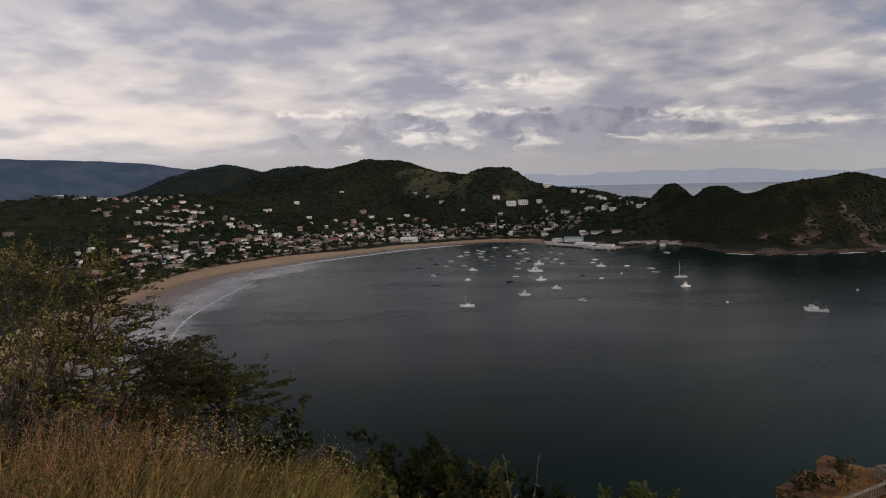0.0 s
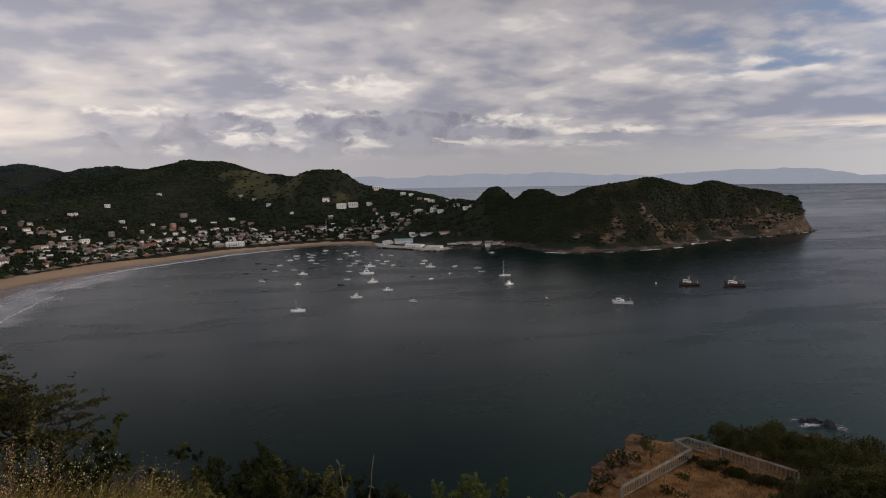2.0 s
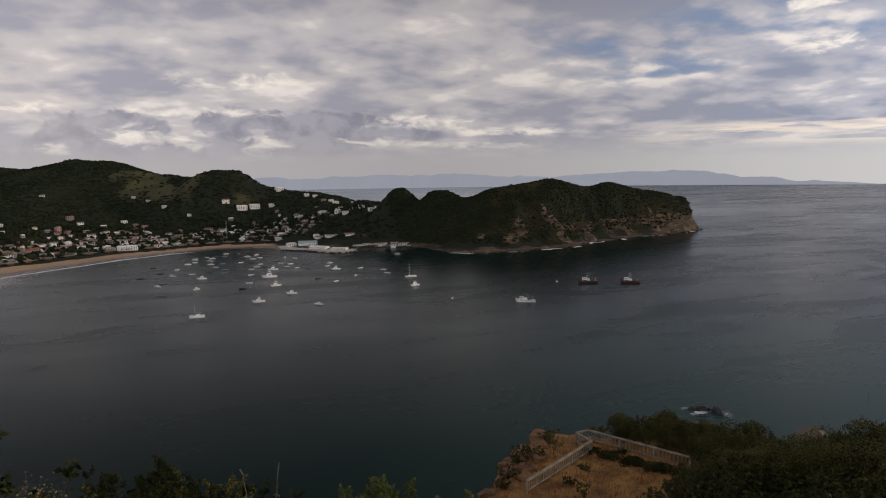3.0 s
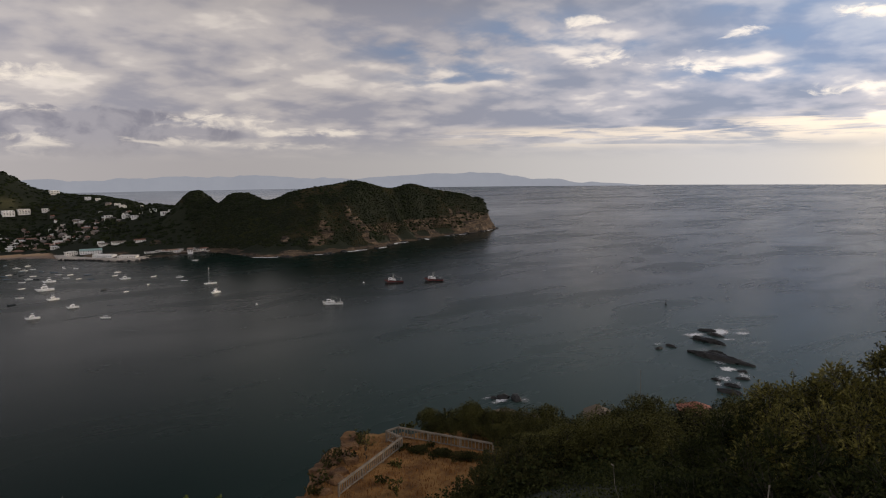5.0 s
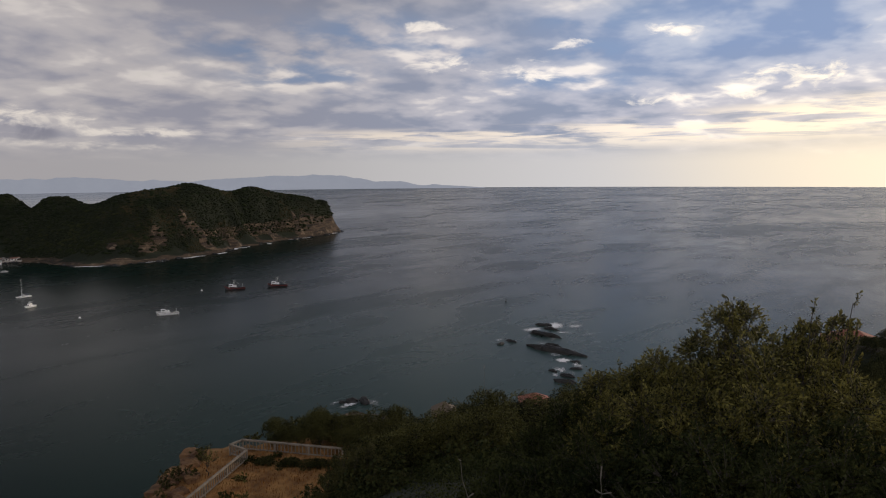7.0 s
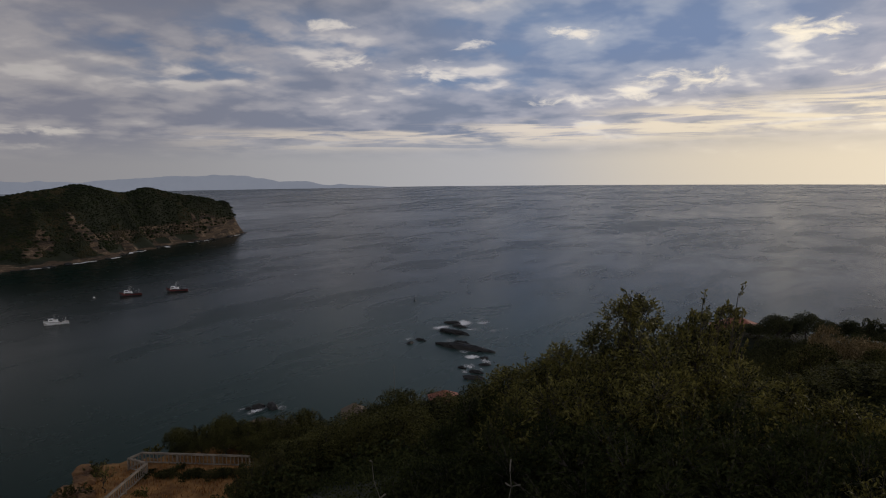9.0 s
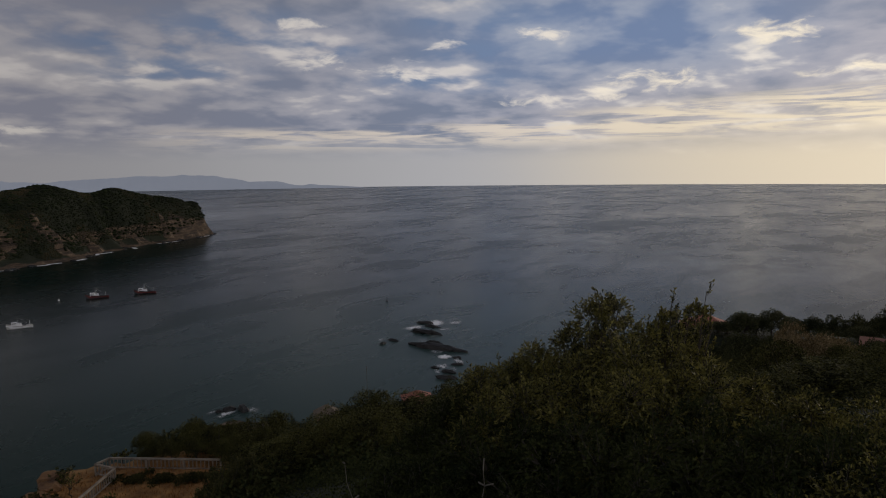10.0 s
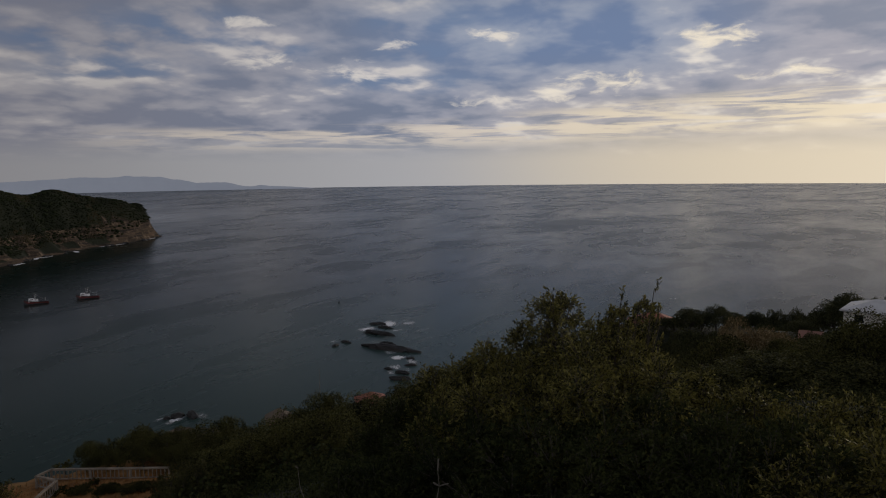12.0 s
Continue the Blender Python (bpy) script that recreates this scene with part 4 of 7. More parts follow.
# a long wand of the shrub that leans out over the sea
for i, (az, r, el, spread, lean) in enumerate(((76.8, 9.8, -9.7, 0.40, 0.65), (75.4, 9.9, -10.6, 0.45, 0.45), (72.3, 9.8, -9.4, 0.20, 0.03))):
    s = wand_shrub("shrub", "slender olive shrub with a leafy wand leaning over the slope", top_height(az, r, el), spread, 130 + i, LEAF_OLIVE, 64 if i < 2 else 22, 0.062, (lean * 0.25, -lean))
    tagged(s, group="shrubs on the slope")
    stand(s, az, r)

# the dark tree and shrubs beside the dry grass
TREES_LEFT = [(-34.5, 8.6, -3.4, 1.1, 7), (-30.2, 8.0, -3.3, 1.0, 9), (-33.6, 7.6, -4.2, 1.2, 9), (-27.6, 8.2, -5.4, 0.65, 7), (-25.2, 8.6, -9.9, 0.8, 8), (-22.8, 9.0, -11.7, 0.9, 9), (-20.4, 9.0, -12.9, 0.85, 8), (-18.2, 9.2, -14.3, 0.7, 7), (-31.0, 7.0, -10.0, 1.3, 9), (-15.9, 9.2, -16.9, 0.45, 5), (-27.0, 7.8, -13.0, 0.8, 7)]
def spray_tree(label, height, spread, seed, mat, limbs=7):
    """A small tree whose thin arching limbs carry flat sprays of fine leaflets in layers, with gaps between."""
    rs = np.random.RandomState(seed)
    root = tagged(new("small_tree"), label, "tree")
    verts, faces, pos, way = [], [], [], []
    total = 0

    def add(points, r0, r1, sides=4):
        nonlocal total
        v, f = tube(points, np.linspace(r0, r1, len(points)), sides)
        verts.append(v)
        faces.extend(tuple(q + total for q in w) for w in f)
        total += len(v)

    trunk = np.array([(0, 0, -0.3), (rs.normal(0, 0.05), rs.normal(0, 0.05), height * 0.35), (rs.normal(0, 0.1), rs.normal(0, 0.1), height * 0.8)])
    add(trunk, 0.04, 0.012, 6)
    for i in range(limbs):
        a = 2.4 * i + rs.uniform(-0.4, 0.4)
        u = rs.uniform(0.25, 0.95)
        start = trunk[1] * (1 - u) + trunk[2] * u
        reach = spread * rs.uniform(0.6, 1.15) * (1.15 - 0.5 * u)
        top = min(height, start[2] + height * rs.uniform(0.05, 0.22))
        end = np.array([start[0] + reach * math.cos(a), start[1] + reach * math.sin(a), top])
        w = np.linspace(0, 1, 7)[:, None]
        limb = start * (1 - w) + end * w + np.array([0, 0, 1.0]) * np.sin(w * 3.14) * 0.10 * reach + rs.normal(0, 0.02, (7, 3))
        add(limb, 0.013, 0.004)
        for k in range(13):
            c0 = limb[min(6, 1 + k // 2)]
            b = a + rs.normal(0, 0.8)
            long = rs.uniform(0.18, 0.42) * (0.6 + 0.5 * spread)
            d = np.array([math.cos(b), math.sin(b), rs.normal(0.12, 0.22)])
            twig = np.array([c0, c0 + d * long * 0.5, c0 + d * long - (0, 0, 0.06 * long)])
            add(twig, 0.004, 0.0015, 3)
            for m in range(6):
                q0 = twig[0] + (twig[2] - twig[0]) * rs.uniform(0.2, 1.0)
                e = b + rs.choice((-1, 1)) * rs.uniform(0.5, 1.2)
                pinna = np.array([math.cos(e), math.sin(e), rs.normal(0.1, 0.12)]) * rs.uniform(0.07, 0.15)
                n = 13
                v = rs.uniform(0, 1, (n, 1))
                pos.append(q0 + pinna * v + rs.normal(0, 0.004, (n, 3)))
                way.append(pinna / 0.1 + rs.normal(0, 0.8, (n, 3)) * (1, 1, 0.4))
    pos, way, wood = np.vstack(pos), np.vstack(way), np.vstack(verts)
    fit = height / np.percentile(pos[:, 2], 99.6)
    pos[:, 2] *= fit
    wood[:, 2] *= fit
    child("trunk", mesh_of("trunk", wood, faces, BARK, True), root)
    child("crown", leaf_mesh("crown", pos, way, 0.034, 0.30, mat, rs, 0.1, True), root)
    return root


for i, (az, r, el, spread, limbs) in enumerate(TREES_LEFT):
    h = top_height(az, r, el)
    if i in (3, 4, 5, 6, 7, 10):
        s = spray_tree("wispy dark green small tree with flat sprays on thin branches", h, spread * 1.2, 150 + i, LEAF_SPRAY, int(limbs * 1.5))
        tagged(s, group="trees by the grass")
        stand(s, az, r, 55 * i)
        continue
    s = plant("small_tree", "wispy dark green small tree with thin bare branches", "tree", h, spread, 140 + i, LEAF_DARK if i not in (0, 1, 2, 8) else LEAF_DULL, limbs=limbs, forks=6, twigs=6, leaves=14 if i in (0, 1, 2, 8) else 30, leaf=0.038, width=0.24, bare=0.3, trunk_r=0.045, low=True, simple=True)
    tagged(s, group="trees by the grass")
    stand(s, az, r, 55 * i)

# thin saplings with larger leaves standing clear of the grass
for i, (az, r, el) in enumerate([(-12.9, 7.6, -16.4), (-14.9, 7.8, -17.3), (-9.4, 7.6, -20.2), (-11.2, 7.7, -19.5), (-16.6, 7.8, -16.9)]):
    s = plant("sapling", "slender sapling with broad dark leaves", "sapling", top_height(az, r, el), 0.35, 170 + i, LEAF_DARK, limbs=3, forks=3, twigs=3, leaves=7, leaf=0.085, width=0.36, bare=0.4, trunk_r=0.02)
    tagged(s, group="saplings in the grass")
    stand(s, az, r, 70 * i)

# low bushes along the brow below the lookout
BROW = [(-5.5, 9.5, -22.2, 0.9, LEAF_DARK), (-3.2, 9.8, -21.3, 0.9, LEAF_DARK), (-0.8, 9.6, -22.0, 0.9, LEAF_DARK), (1.8, 9.8, -22.9, 0.9, LEAF_OLIVE), (4.5, 10.0, -25.0, 0.9, LEAF_DARK), (11.5, 10.0, -25.6, 0.7, LEAF_FRESH), (16.8, 10.2, -24.2, 0.7, LEAF_FRESH),
        (19.0, 10.2, -25.3, 0.5, LEAF_FRESH), (-8.0, 8.4, -22.8, 0.7, LEAF_OLIVE), (23.5, 10.4, -26.2, 0.5, LEAF_FRESH)]
for i, (az, r, el, spread, mat) in enumerate(BROW):
    fresh = mat is LEAF_FRESH
    s = plant("bush", "fresh yellow-green leafy bush" if fresh else "low dark green leafy bush", "bush", max(0.5, top_height(az, r, el)), spread, 180 + i, mat, limbs=7, forks=5, twigs=5, leaves=44, leaf=0.05, width=0.24, stems=2, trunk_r=0.025, low=True, simple=True)
    tagged(s, group="bushes on the brow")
    stand(s, az, r, 33 * i)
# feathery pale olive shrubs in front of the terrace
for i, (az, r, el, spread) in enumerate([(42.6, 22.0, -21.6, 0.9), (41.0, 21.0, -24.0, 0.9), (44.2, 21.5, -23.4, 0.9), (39.4, 20.5, -26.2, 0.8)]):
    s = plant("shrub", "feathery pale olive shrub with fine leaves", "shrub", max(1.0, top_height(az, r, el)), spread, 215 + i, LEAF_SPRAY, limbs=9, forks=6, twigs=6, leaves=22, leaf=0.075, width=0.16, stems=2, trunk_r=0.04, low=True, simple=True)
    tagged(s, group="shrubs before the terrace")
    stand(s, az, r, 61 * i)

STALK = plain("dry_stalk_bark", (0.20, 0.175, 0.14), 0.8, scale=8, vary=0.35)


# thin dry twigs that stand up in front of the sea
def dry_stalk(az, r, el, seed, lean):
    rs = np.random.RandomState(seed)
    h = top_height(az, r, el)
    u = np.linspace(0, 1, 9)[:, None]
    p = np.hstack([lean * u ** 1.5 + rs.normal(0, 0.012, (9, 1)), rs.normal(0, 0.012, (9, 1)), h * u])
    v, f = tube(p, np.linspace(0.009, 0.003, 9), 4)
    verts, faces = [v], list(f)
    for k in range(7):
        a = p[rs.randint(4, 9)]
        q = np.array([a, a + rs.normal(0, 0.05, 3) + (0, 0, 0.04)])
        v, f = tube(q, (0.006, 0.009), 4)
        base = sum(len(w) for w in verts)
        verts.append(v)
        faces += [tuple(i + base for i in w) for w in f]
    ob = new("dry_stalk", mesh_of("dry_stalk", np.vstack(verts), faces, STALK))
    tagged(ob, "thin dry grey stalk with shrivelled buds", "stalk", "dry stalks")
    return stand(ob, az, r)


for args in ((52.6, 6.5, -21.6, 1, -0.25), (6.4, 9.0, -22.0, 2, 0.2), (5.6, 9.0, -22.4, 3, -0.15), (62.5, 6.5, -23.6, 4, 0.15)):
    dry_stalk(*args)


# ---- dry grass on the lookout's slope ----
def make_grass(name, label, count, az0, az1, r0, r1, height, mat, seed, heads=None, thick=0.006):
    rs = np.random.RandomState(seed)
    az, r = np.radians(rs.uniform(az0, az1, count)), np.sqrt(rs.uniform(r0 * r0, r1 * r1, count))
    x, y = r * np.sin(az), r * np.cos(az)
    patch = fractal(x, y, 1.3, 3)
    ok = rs.rand(count) < 0.75 + patch
    x, y, patch = x[ok], y[ok], patch[ok]
    z = land(x, y)[0]
    n = len(x)
    h = height * rs.uniform(0.45, 1.1, n) * (1 + 0.6 * patch)
    lean = rs.normal(0, 0.22, (n, 2)) * h[:, None] + np.array([[0.10, 0.05]]) * h[:, None]
    a = rs.rand(n) * 6.283
    w = np.stack([np.cos(a), np.sin(a)], 1) * thick * rs.uniform(0.6, 1.6, (n, 1))
    base = np.stack([x, y, z - 0.05], 1)
    def level(u, k):
        c = base.copy()
        c[:, :2] += lean * u ** 1.8
        c[:, 2] += h * u * (1 - 0.18 * u)
        l, q = c.copy(), c.copy()
        l[:, :2] -= w * k
        q[:, :2] += w * k
        return l, q, c
    l0, q0, _ = level(0, 1)
    l1, q1, _ = level(0.5, 0.8)
    l2, q2, _ = level(0.8, 0.5)
    _, _, tip = level(1.0, 0)
    v = np.stack([l0, q0, l1, q1, l2, q2, tip], 1).reshape(-1, 3)
    faces = []
    f = np.array([(0, 1, 3), (0, 3, 2), (2, 3, 5), (2, 5, 4), (4, 5, 6)])
    faces = (f[None] + (np.arange(n) * 7)[:, None, None]).reshape(-1, 3)
    tagged(new(name, mesh_of(name, v, faces, mat)), label, "grass", kind="stuff")
    if heads:
        pick = rs.rand(n) < heads
        t, m = tip[pick], int(pick.sum())
        reps = 40
        along = rs.uniform(-0.28, 0.03, (m, reps, 1)) * np.array([[[0.15, 0.05, 1.0]]])
        pos = (t[:, None] + along + rs.normal(0, 0.012, (m, reps, 3))).reshape(-1, 3)
        way = rs.normal(0, 0.5, (m * reps, 3)) + np.array([[0.1, 0, 1.0]])
        tagged(new("grass_heads", leaf_mesh("grass_heads", pos, way, 0.015, 0.22, SEED, rs, 0.1)), "pinkish brown feathery grass seed heads", "grass", kind="stuff")


make_grass("grass", "tall dry golden grass on the slope", 15000, -40, -9.5, 3.0, 8.0, 1.02, GRASS_DRY, 31, 0.06)
make_grass("grass", "green and yellow weeds among dry grass", 17000, -36, -8.5, 3.4, 8.2, 0.95, GRASS_GREEN, 32)
make_grass("grass", "tall reddish grass with seed heads", 2600, -40, -23, 4.4, 7.2, 1.4, GRASS_DRY, 33, 0.45, 0.004)
make_grass("grass", "short dry grass on the lookout", 5000, -180, 180, 0.4, 3.4, 0.22, GRASS_DRY, 34)
make_grass("grass", "dry grass behind the lookout", 16000, 108, 318, 1.5, 10.0, 0.4, GRASS_DRY, 36)


# small leafy weeds among the grass
def weeds():
    rs = np.random.RandomState(41)
    n = 420
    az, r = np.radians(rs.uniform(-34, -5, n)), rs.uniform(4.5, 8.2, n)
    x, y = r * np.sin(az), r * np.cos(az)
    z = land(x, y)[0]
    pos, way = [], []
    for px, py, pz in zip(x, y, z):
        k = 26
        h = rs.uniform(0.4, 0.95)
        c = np.array([px, py, pz]) + np.hstack([rs.normal(0, 0.09, (k, 2)), rs.uniform(0.1, h, (k, 1))])
        pos.append(c)
        way.append(rs.normal(0, 1, (k, 3)) + (0, 0, 0.4))
    tagged(new("weeds", leaf_mesh("weeds", np.vstack(pos), np.vstack(way), 0.05, 0.3, GRASS_GREEN, rs)), "small leafy weeds in the grass", "weeds", kind="stuff")


weeds()


def weed_flowers():
    """Clusters of tiny pale flowers on the tall weeds."""
    rs = np.random.RandomState(43)
    n, k = 100, 12
    az, r = np.radians(rs.uniform(-24, -8, n)), rs.uniform(5.6, 8.0, n)
    x, y = r * np.sin(az), r * np.cos(az)
    c = np.stack([x, y, land(x, y)[0] + rs.uniform(0.7, 1.15, n)], 1)
    pos = (c[:, None] + rs.normal(0, 0.07, (n, k, 3))).reshape(-1, 3)
    way = rs.normal(0, 0.6, (n * k, 3)) + (0, 0, 1)
    tagged(new("weed_flowers", leaf_mesh("weed_flowers", pos, way, 0.014, 0.45, FLOWER, rs, 0.0)), "tiny pale yellow flowers on tall weeds", "flowers", kind="stuff")


weed_flowers()

# ---- trees on the slopes below and on the next spur ----
def lobed_tree(name, label, height, spread, seed, mat, lobes=16, leaves=380, leaf=0.21):
    """A broad tree whose crown is a heap of rounded leafy lobes on forking limbs."""
    rs = np.random.RandomState(seed)
    root = tagged(new(name), label, "tree")
    verts, faces, pos, way = [], [], [], []

    def add(points, r0, r1):
        v, f = tube(points, np.linspace(r0, r1, len(points)), 6)
        base = sum(len(q) for q in verts)
        verts.append(v)
        faces.extend(tuple(i + base for i in q) for q in f)

    neck = np.array([rs.normal(0, 0.2), rs.normal(0, 0.2), height * 0.28])
    add(np.array([(0, 0, -0.6), neck * 0.5, neck]), 0.20, 0.13)
    for i in range(lobes):
        a = 2.4 * i + rs.uniform(-0.3, 0.3)
        out = spread * math.sqrt((i + 0.5) / lobes) * rs.uniform(0.65, 0.85)
        size = spread * rs.uniform(0.24, 0.40)
        z = height * (0.86 - 0.52 * (out / spread) ** 2) - size * 0.5 + rs.normal(0, 0.05 * height)
        c = np.array([out * math.cos(a), out * math.sin(a), max(z, size * 0.5)])
        add(np.array([neck, (neck + c) / 2 + rs.normal(0, 0.12, 3), c]), 0.08, 0.03)
        d = rs.normal(0, 1, (leaves, 3))
        d /= np.linalg.norm(d, axis=1, keepdims=True)
        r = size * rs.uniform(0.72, 1.06, (leaves, 1)) * (1 + 0.18 * np.sin(d[:, :1] * 7 + i) * np.cos(d[:, 1:2] * 6))
        pos.append(c + d * r * np.array([[1, 1, 0.85]]))
        way.append(d + rs.normal(0, 0.7, (leaves, 3)))
    pos, way, wood = np.vstack(pos), np.vstack(way), np.vstack(verts)
    fit = height / np.percentile(pos[:, 2], 99.7)
    pos[:, 2] *= fit
    wood[:, 2] *= fit
    child("trunk", mesh_of("trunk", wood, faces, BARK, True), root)
    child("crown", leaf_mesh("crown", pos, way, leaf, 0.4, mat, rs, 0.25, True), root)
    return root


KINDS = [lobed_tree("tree", "rounded dark green tree with a dense crown", 5.0, 3.0, 300 + i, LEAF_MID, 15, 900, 0.125) for i in range(4)]
KINDS += [lobed_tree("tree", "rounded dark green tree with a dense crown", 5.0, 3.0, 320 + i, LEAF_FAR, 15, 420, 0.20) for i in range(3)]
for i, k in enumerate(KINDS):
    tagged(k, group="trees on the slopes")
SLOPE = [(37.4, 60, -19.2, 1.0), (39.6, 62, -18.6, 1.1), (41.2, 59, -19.2, 1.0), (43.6, 62, -18.9, 1.0), (45.8, 64, -18.7, 0.9), (47.4, 50, -20.4, 1.0), (49.2, 52, -19.4, 1.1), (51.6, 60, -18.5, 1.1), (53.8, 62, -17.5, 1.1), (56.3, 70, -18.4, 1.1), (50.4, 42, -22.0, 1.0),
         (46.4, 40, -23.0, 0.9), (43.4, 40, -22.3, 0.8), (42.6, 37, -24.2, 0.8), (53.2, 40, -21.5, 1.0), (56.2, 42, -20.8, 1.0)]
SLOPE += [(59.0, 46, -18.6, 1.0), (60.5, 60, -16.9, 1.0), (55.0, 30, -24.0, 0.8), (49.2, 31, -25.0, 0.8), (62.5, 50, -16.6, 1.0), (52.0, 30, -24.6, 0.8), (46.0, 31, -26.0, 0.7), (58.0, 30, -23.0, 0.8), (66.0, 50, -16.5, 1.0), (70.0, 60, -15.0, 1.2)]
SPUR = [(81.5, 150, -12.2, 1.1), (83.3, 146, -10.8, 1.15), (85.3, 150, -10.5, 1.15), (86.6, 170, -10.9, 1.2), (88.0, 172, -10.8, 1.2), (89.4, 176, -10.5, 1.2), (90.8, 176, -10.2, 1.2), (92.2, 170, -10.4, 1.2), (93.2, 152, -9.6, 1.3), (94.0, 156, -8.9, 1.5), (96.0, 160, -9.2, 1.3),
        (97.5, 150, -10.2, 1.3), (82.6, 128, -13.0, 1.1), (84.8, 126, -12.8, 1.1), (91.4, 126, -12.2, 1.1), (93.0, 124, -11.6, 0.9), (96.2, 120, -11.3, 0.9), (92.4, 118, -12.0, 1.0), (95.2, 116, -12.3, 0.8), (97.8, 118, -11.6, 1.0), (91.0, 118, -12.6, 1.0), (93.8, 118, -12.2, 0.9), (96.8, 112, -12.4, 1.0)]
SPUR += [(82.0, 110, -15.0, 1.2), (84.0, 105, -15.2, 1.2), (86.0, 108, -15.0, 1.2), (88.0, 104, -15.2, 1.2), (90.0, 106, -14.4, 1.2), (92.0, 104, -14.8, 1.2), (94.6, 108, -13.0, 1.3), (96.5, 104, -13.5, 1.3), (98.5, 104, -13.0, 1.3), (92.6, 128, -12.0, 1.1), (90.0, 132, -12.4, 1.0),
         (83.0, 92, -16.6, 1.2), (85.5, 88, -17.0, 1.2), (88.5, 86, -17.0, 1.2), (91.5, 88, -16.8, 1.2), (94.5, 86, -16.6, 1.2), (97.5, 86, -16.4, 1.2), (79.0, 150, -13.4, 1.1), (80.4, 140, -13.8, 1.0)]
SPUR += [(az + 0.7 * (k % 2), r, el, 1.2) for k, az in enumerate(range(80, 102, 3)) for r, el in ((70, -17.6), (54, -19.5), (40, -21.5))]
SLOPE += [(47.0, 25, -25.6, 0.55), (50.5, 24, -26.4, 0.5), (44.2, 27, -26.8, 0.5), (54.0, 23, -26.5, 0.5), (91.8, 130, -12.0, 0.9), (81.0, 120, -13.6, 1.2), (83.0, 135, -12.4, 1.1), (85.2, 135, -12.4, 1.0), (86.4, 128, -13.6, 1.1), (88.4, 128, -13.7, 1.1), (90.4, 122, -13.2, 1.2), (82.2, 150, -11.7, 1.1), (84.2, 152, -11.2, 1.0), (93.4, 128, -11.4, 1.0), (94.2, 124, -11.0, 0.8), (91.2, 150, -11.2, 1.2)]
SLOPE += [(95.4, 127, -11.3, 0.7), (96.6, 126, -10.9, 0.7), (94.4, 129, -10.9, 0.6)]
SLOPE += [(36.0, 57.5, -20.7, 0.45), (37.6, 58, -20.2, 0.5), (39.4, 57.5, -20.0, 0.6), (41.2, 55.5, -20.3, 0.55), (43.0, 53, -20.8, 0.6), (44.8, 48, -21.6, 0.7)]
rs_spur = np.random.RandomState(77)
for r in (141, 133, 125, 117, 109):
    for az in np.arange(80.0, 101.0, 1.7):
        az, q = az + rs_spur.normal(0, 0.4), r + rs_spur.normal(0, 2)
        x, y = at(az, q)
        SPUR.append((az, q, math.degrees(math.atan2(ground_z(x, y) + rs_spur.uniform(2.2, 4.6) - EYE, q)), rs_spur.uniform(0.6, 1.1)))
# two dry brown crowns among them
for i, (az, r, el, wide, turn) in enumerate(((86.5, 112, -11.4, 1.1, 10), (88.5, 106, -11.9, 1.4, 80), (90.0, 106, -12.1, 1.1, 150))):
    t = lobed_tree("tree", "rounded brown tree with half-dry leaves", 5.0, 3.0, 340 + i, LEAF_BROWN, 12, 420, 0.20)
    x, y = at(az, r)
    t.matrix_basis = pose(x, y, ground_z(x, y) - 0.2, 0, 0, turn) @ Matrix.Diagonal((wide, wide, max(3.0, top_height(az, r, el)) / 5.0, 1))
    tagged(t, group="trees on the slopes")
rs_dip = np.random.RandomState(79)
for r in (44, 56, 68, 80, 92, 102):
    for az in np.arange(79.0, 103.0, 150 / r):
        az, q = az + rs_dip.normal(0, 0.5), r + rs_dip.normal(0, 2.5)
        x, y = at(az, q)
        SPUR.append((az, q, math.degrees(math.atan2(ground_z(x, y) + rs_dip.uniform(2.6, 5.0) - EYE, q)), rs_dip.uniform(0.6, 1.0)))
seen_kinds = set()
for i, (az, r, el, wide) in enumerate(SLOPE + SPUR):
    h = min(max(2.2, top_height(az, r, el)), 11.0)
    x, y = at(az, r)
    top = EYE + r * math.tan(radians(el))
    k = i % 4 if r < 85 else 4 + i % 3
    t = copy_thing(KINDS[k], pose(0, 0, 0)) if k in seen_kinds else KINDS[k]
    seen_kinds.add(k)
    t.matrix_basis = pose(x, y, ground_z(x, y) - 0.2, 0, 0, 67 * i) @ Matrix.Diagonal((wide, wide, (h + 0.2) / 5.2, 1))


# bushes and creepers that close the ground between the trees
def undergrowth(label, count, az0, az1, r0, r1, size, leaf, seed, k=75, mat=None):
    rs = np.random.RandomState(seed)
    az, r = np.radians(rs.uniform(az0, az1, count)), np.sqrt(rs.uniform(r0 * r0, r1 * r1, count))
    x, y = r * np.sin(az), r * np.cos(az)
    ok = (polygon_distance(x, y, np.array(TERRACE, float)) < -3.0)
    x, y = x[ok], y[ok]
    z, n = land(x, y)[0], int(ok.sum())
    s = size * rs.uniform(0.5, 1.3, (n, 1, 1))
    d = rs.normal(0, 1, (n, k, 3))
    d /= np.linalg.norm(d, axis=2, keepdims=True)
    d[..., 2] = np.abs(d[..., 2])
    pos = np.stack([x, y, z - 0.1], 1)[:, None] + d * s * rs.uniform(0.55, 1.05, (n, k, 1)) * np.array([[[1, 1, 0.9]]])
    way = d + rs.normal(0, 0.7, d.shape)
    tagged(new("undergrowth", leaf_mesh("undergrowth", pos.reshape(-1, 3), way.reshape(-1, 3), leaf, 0.35, mat or LEAF_DARK, rs, 0.25, True)), label, "bushes", kind="stuff")


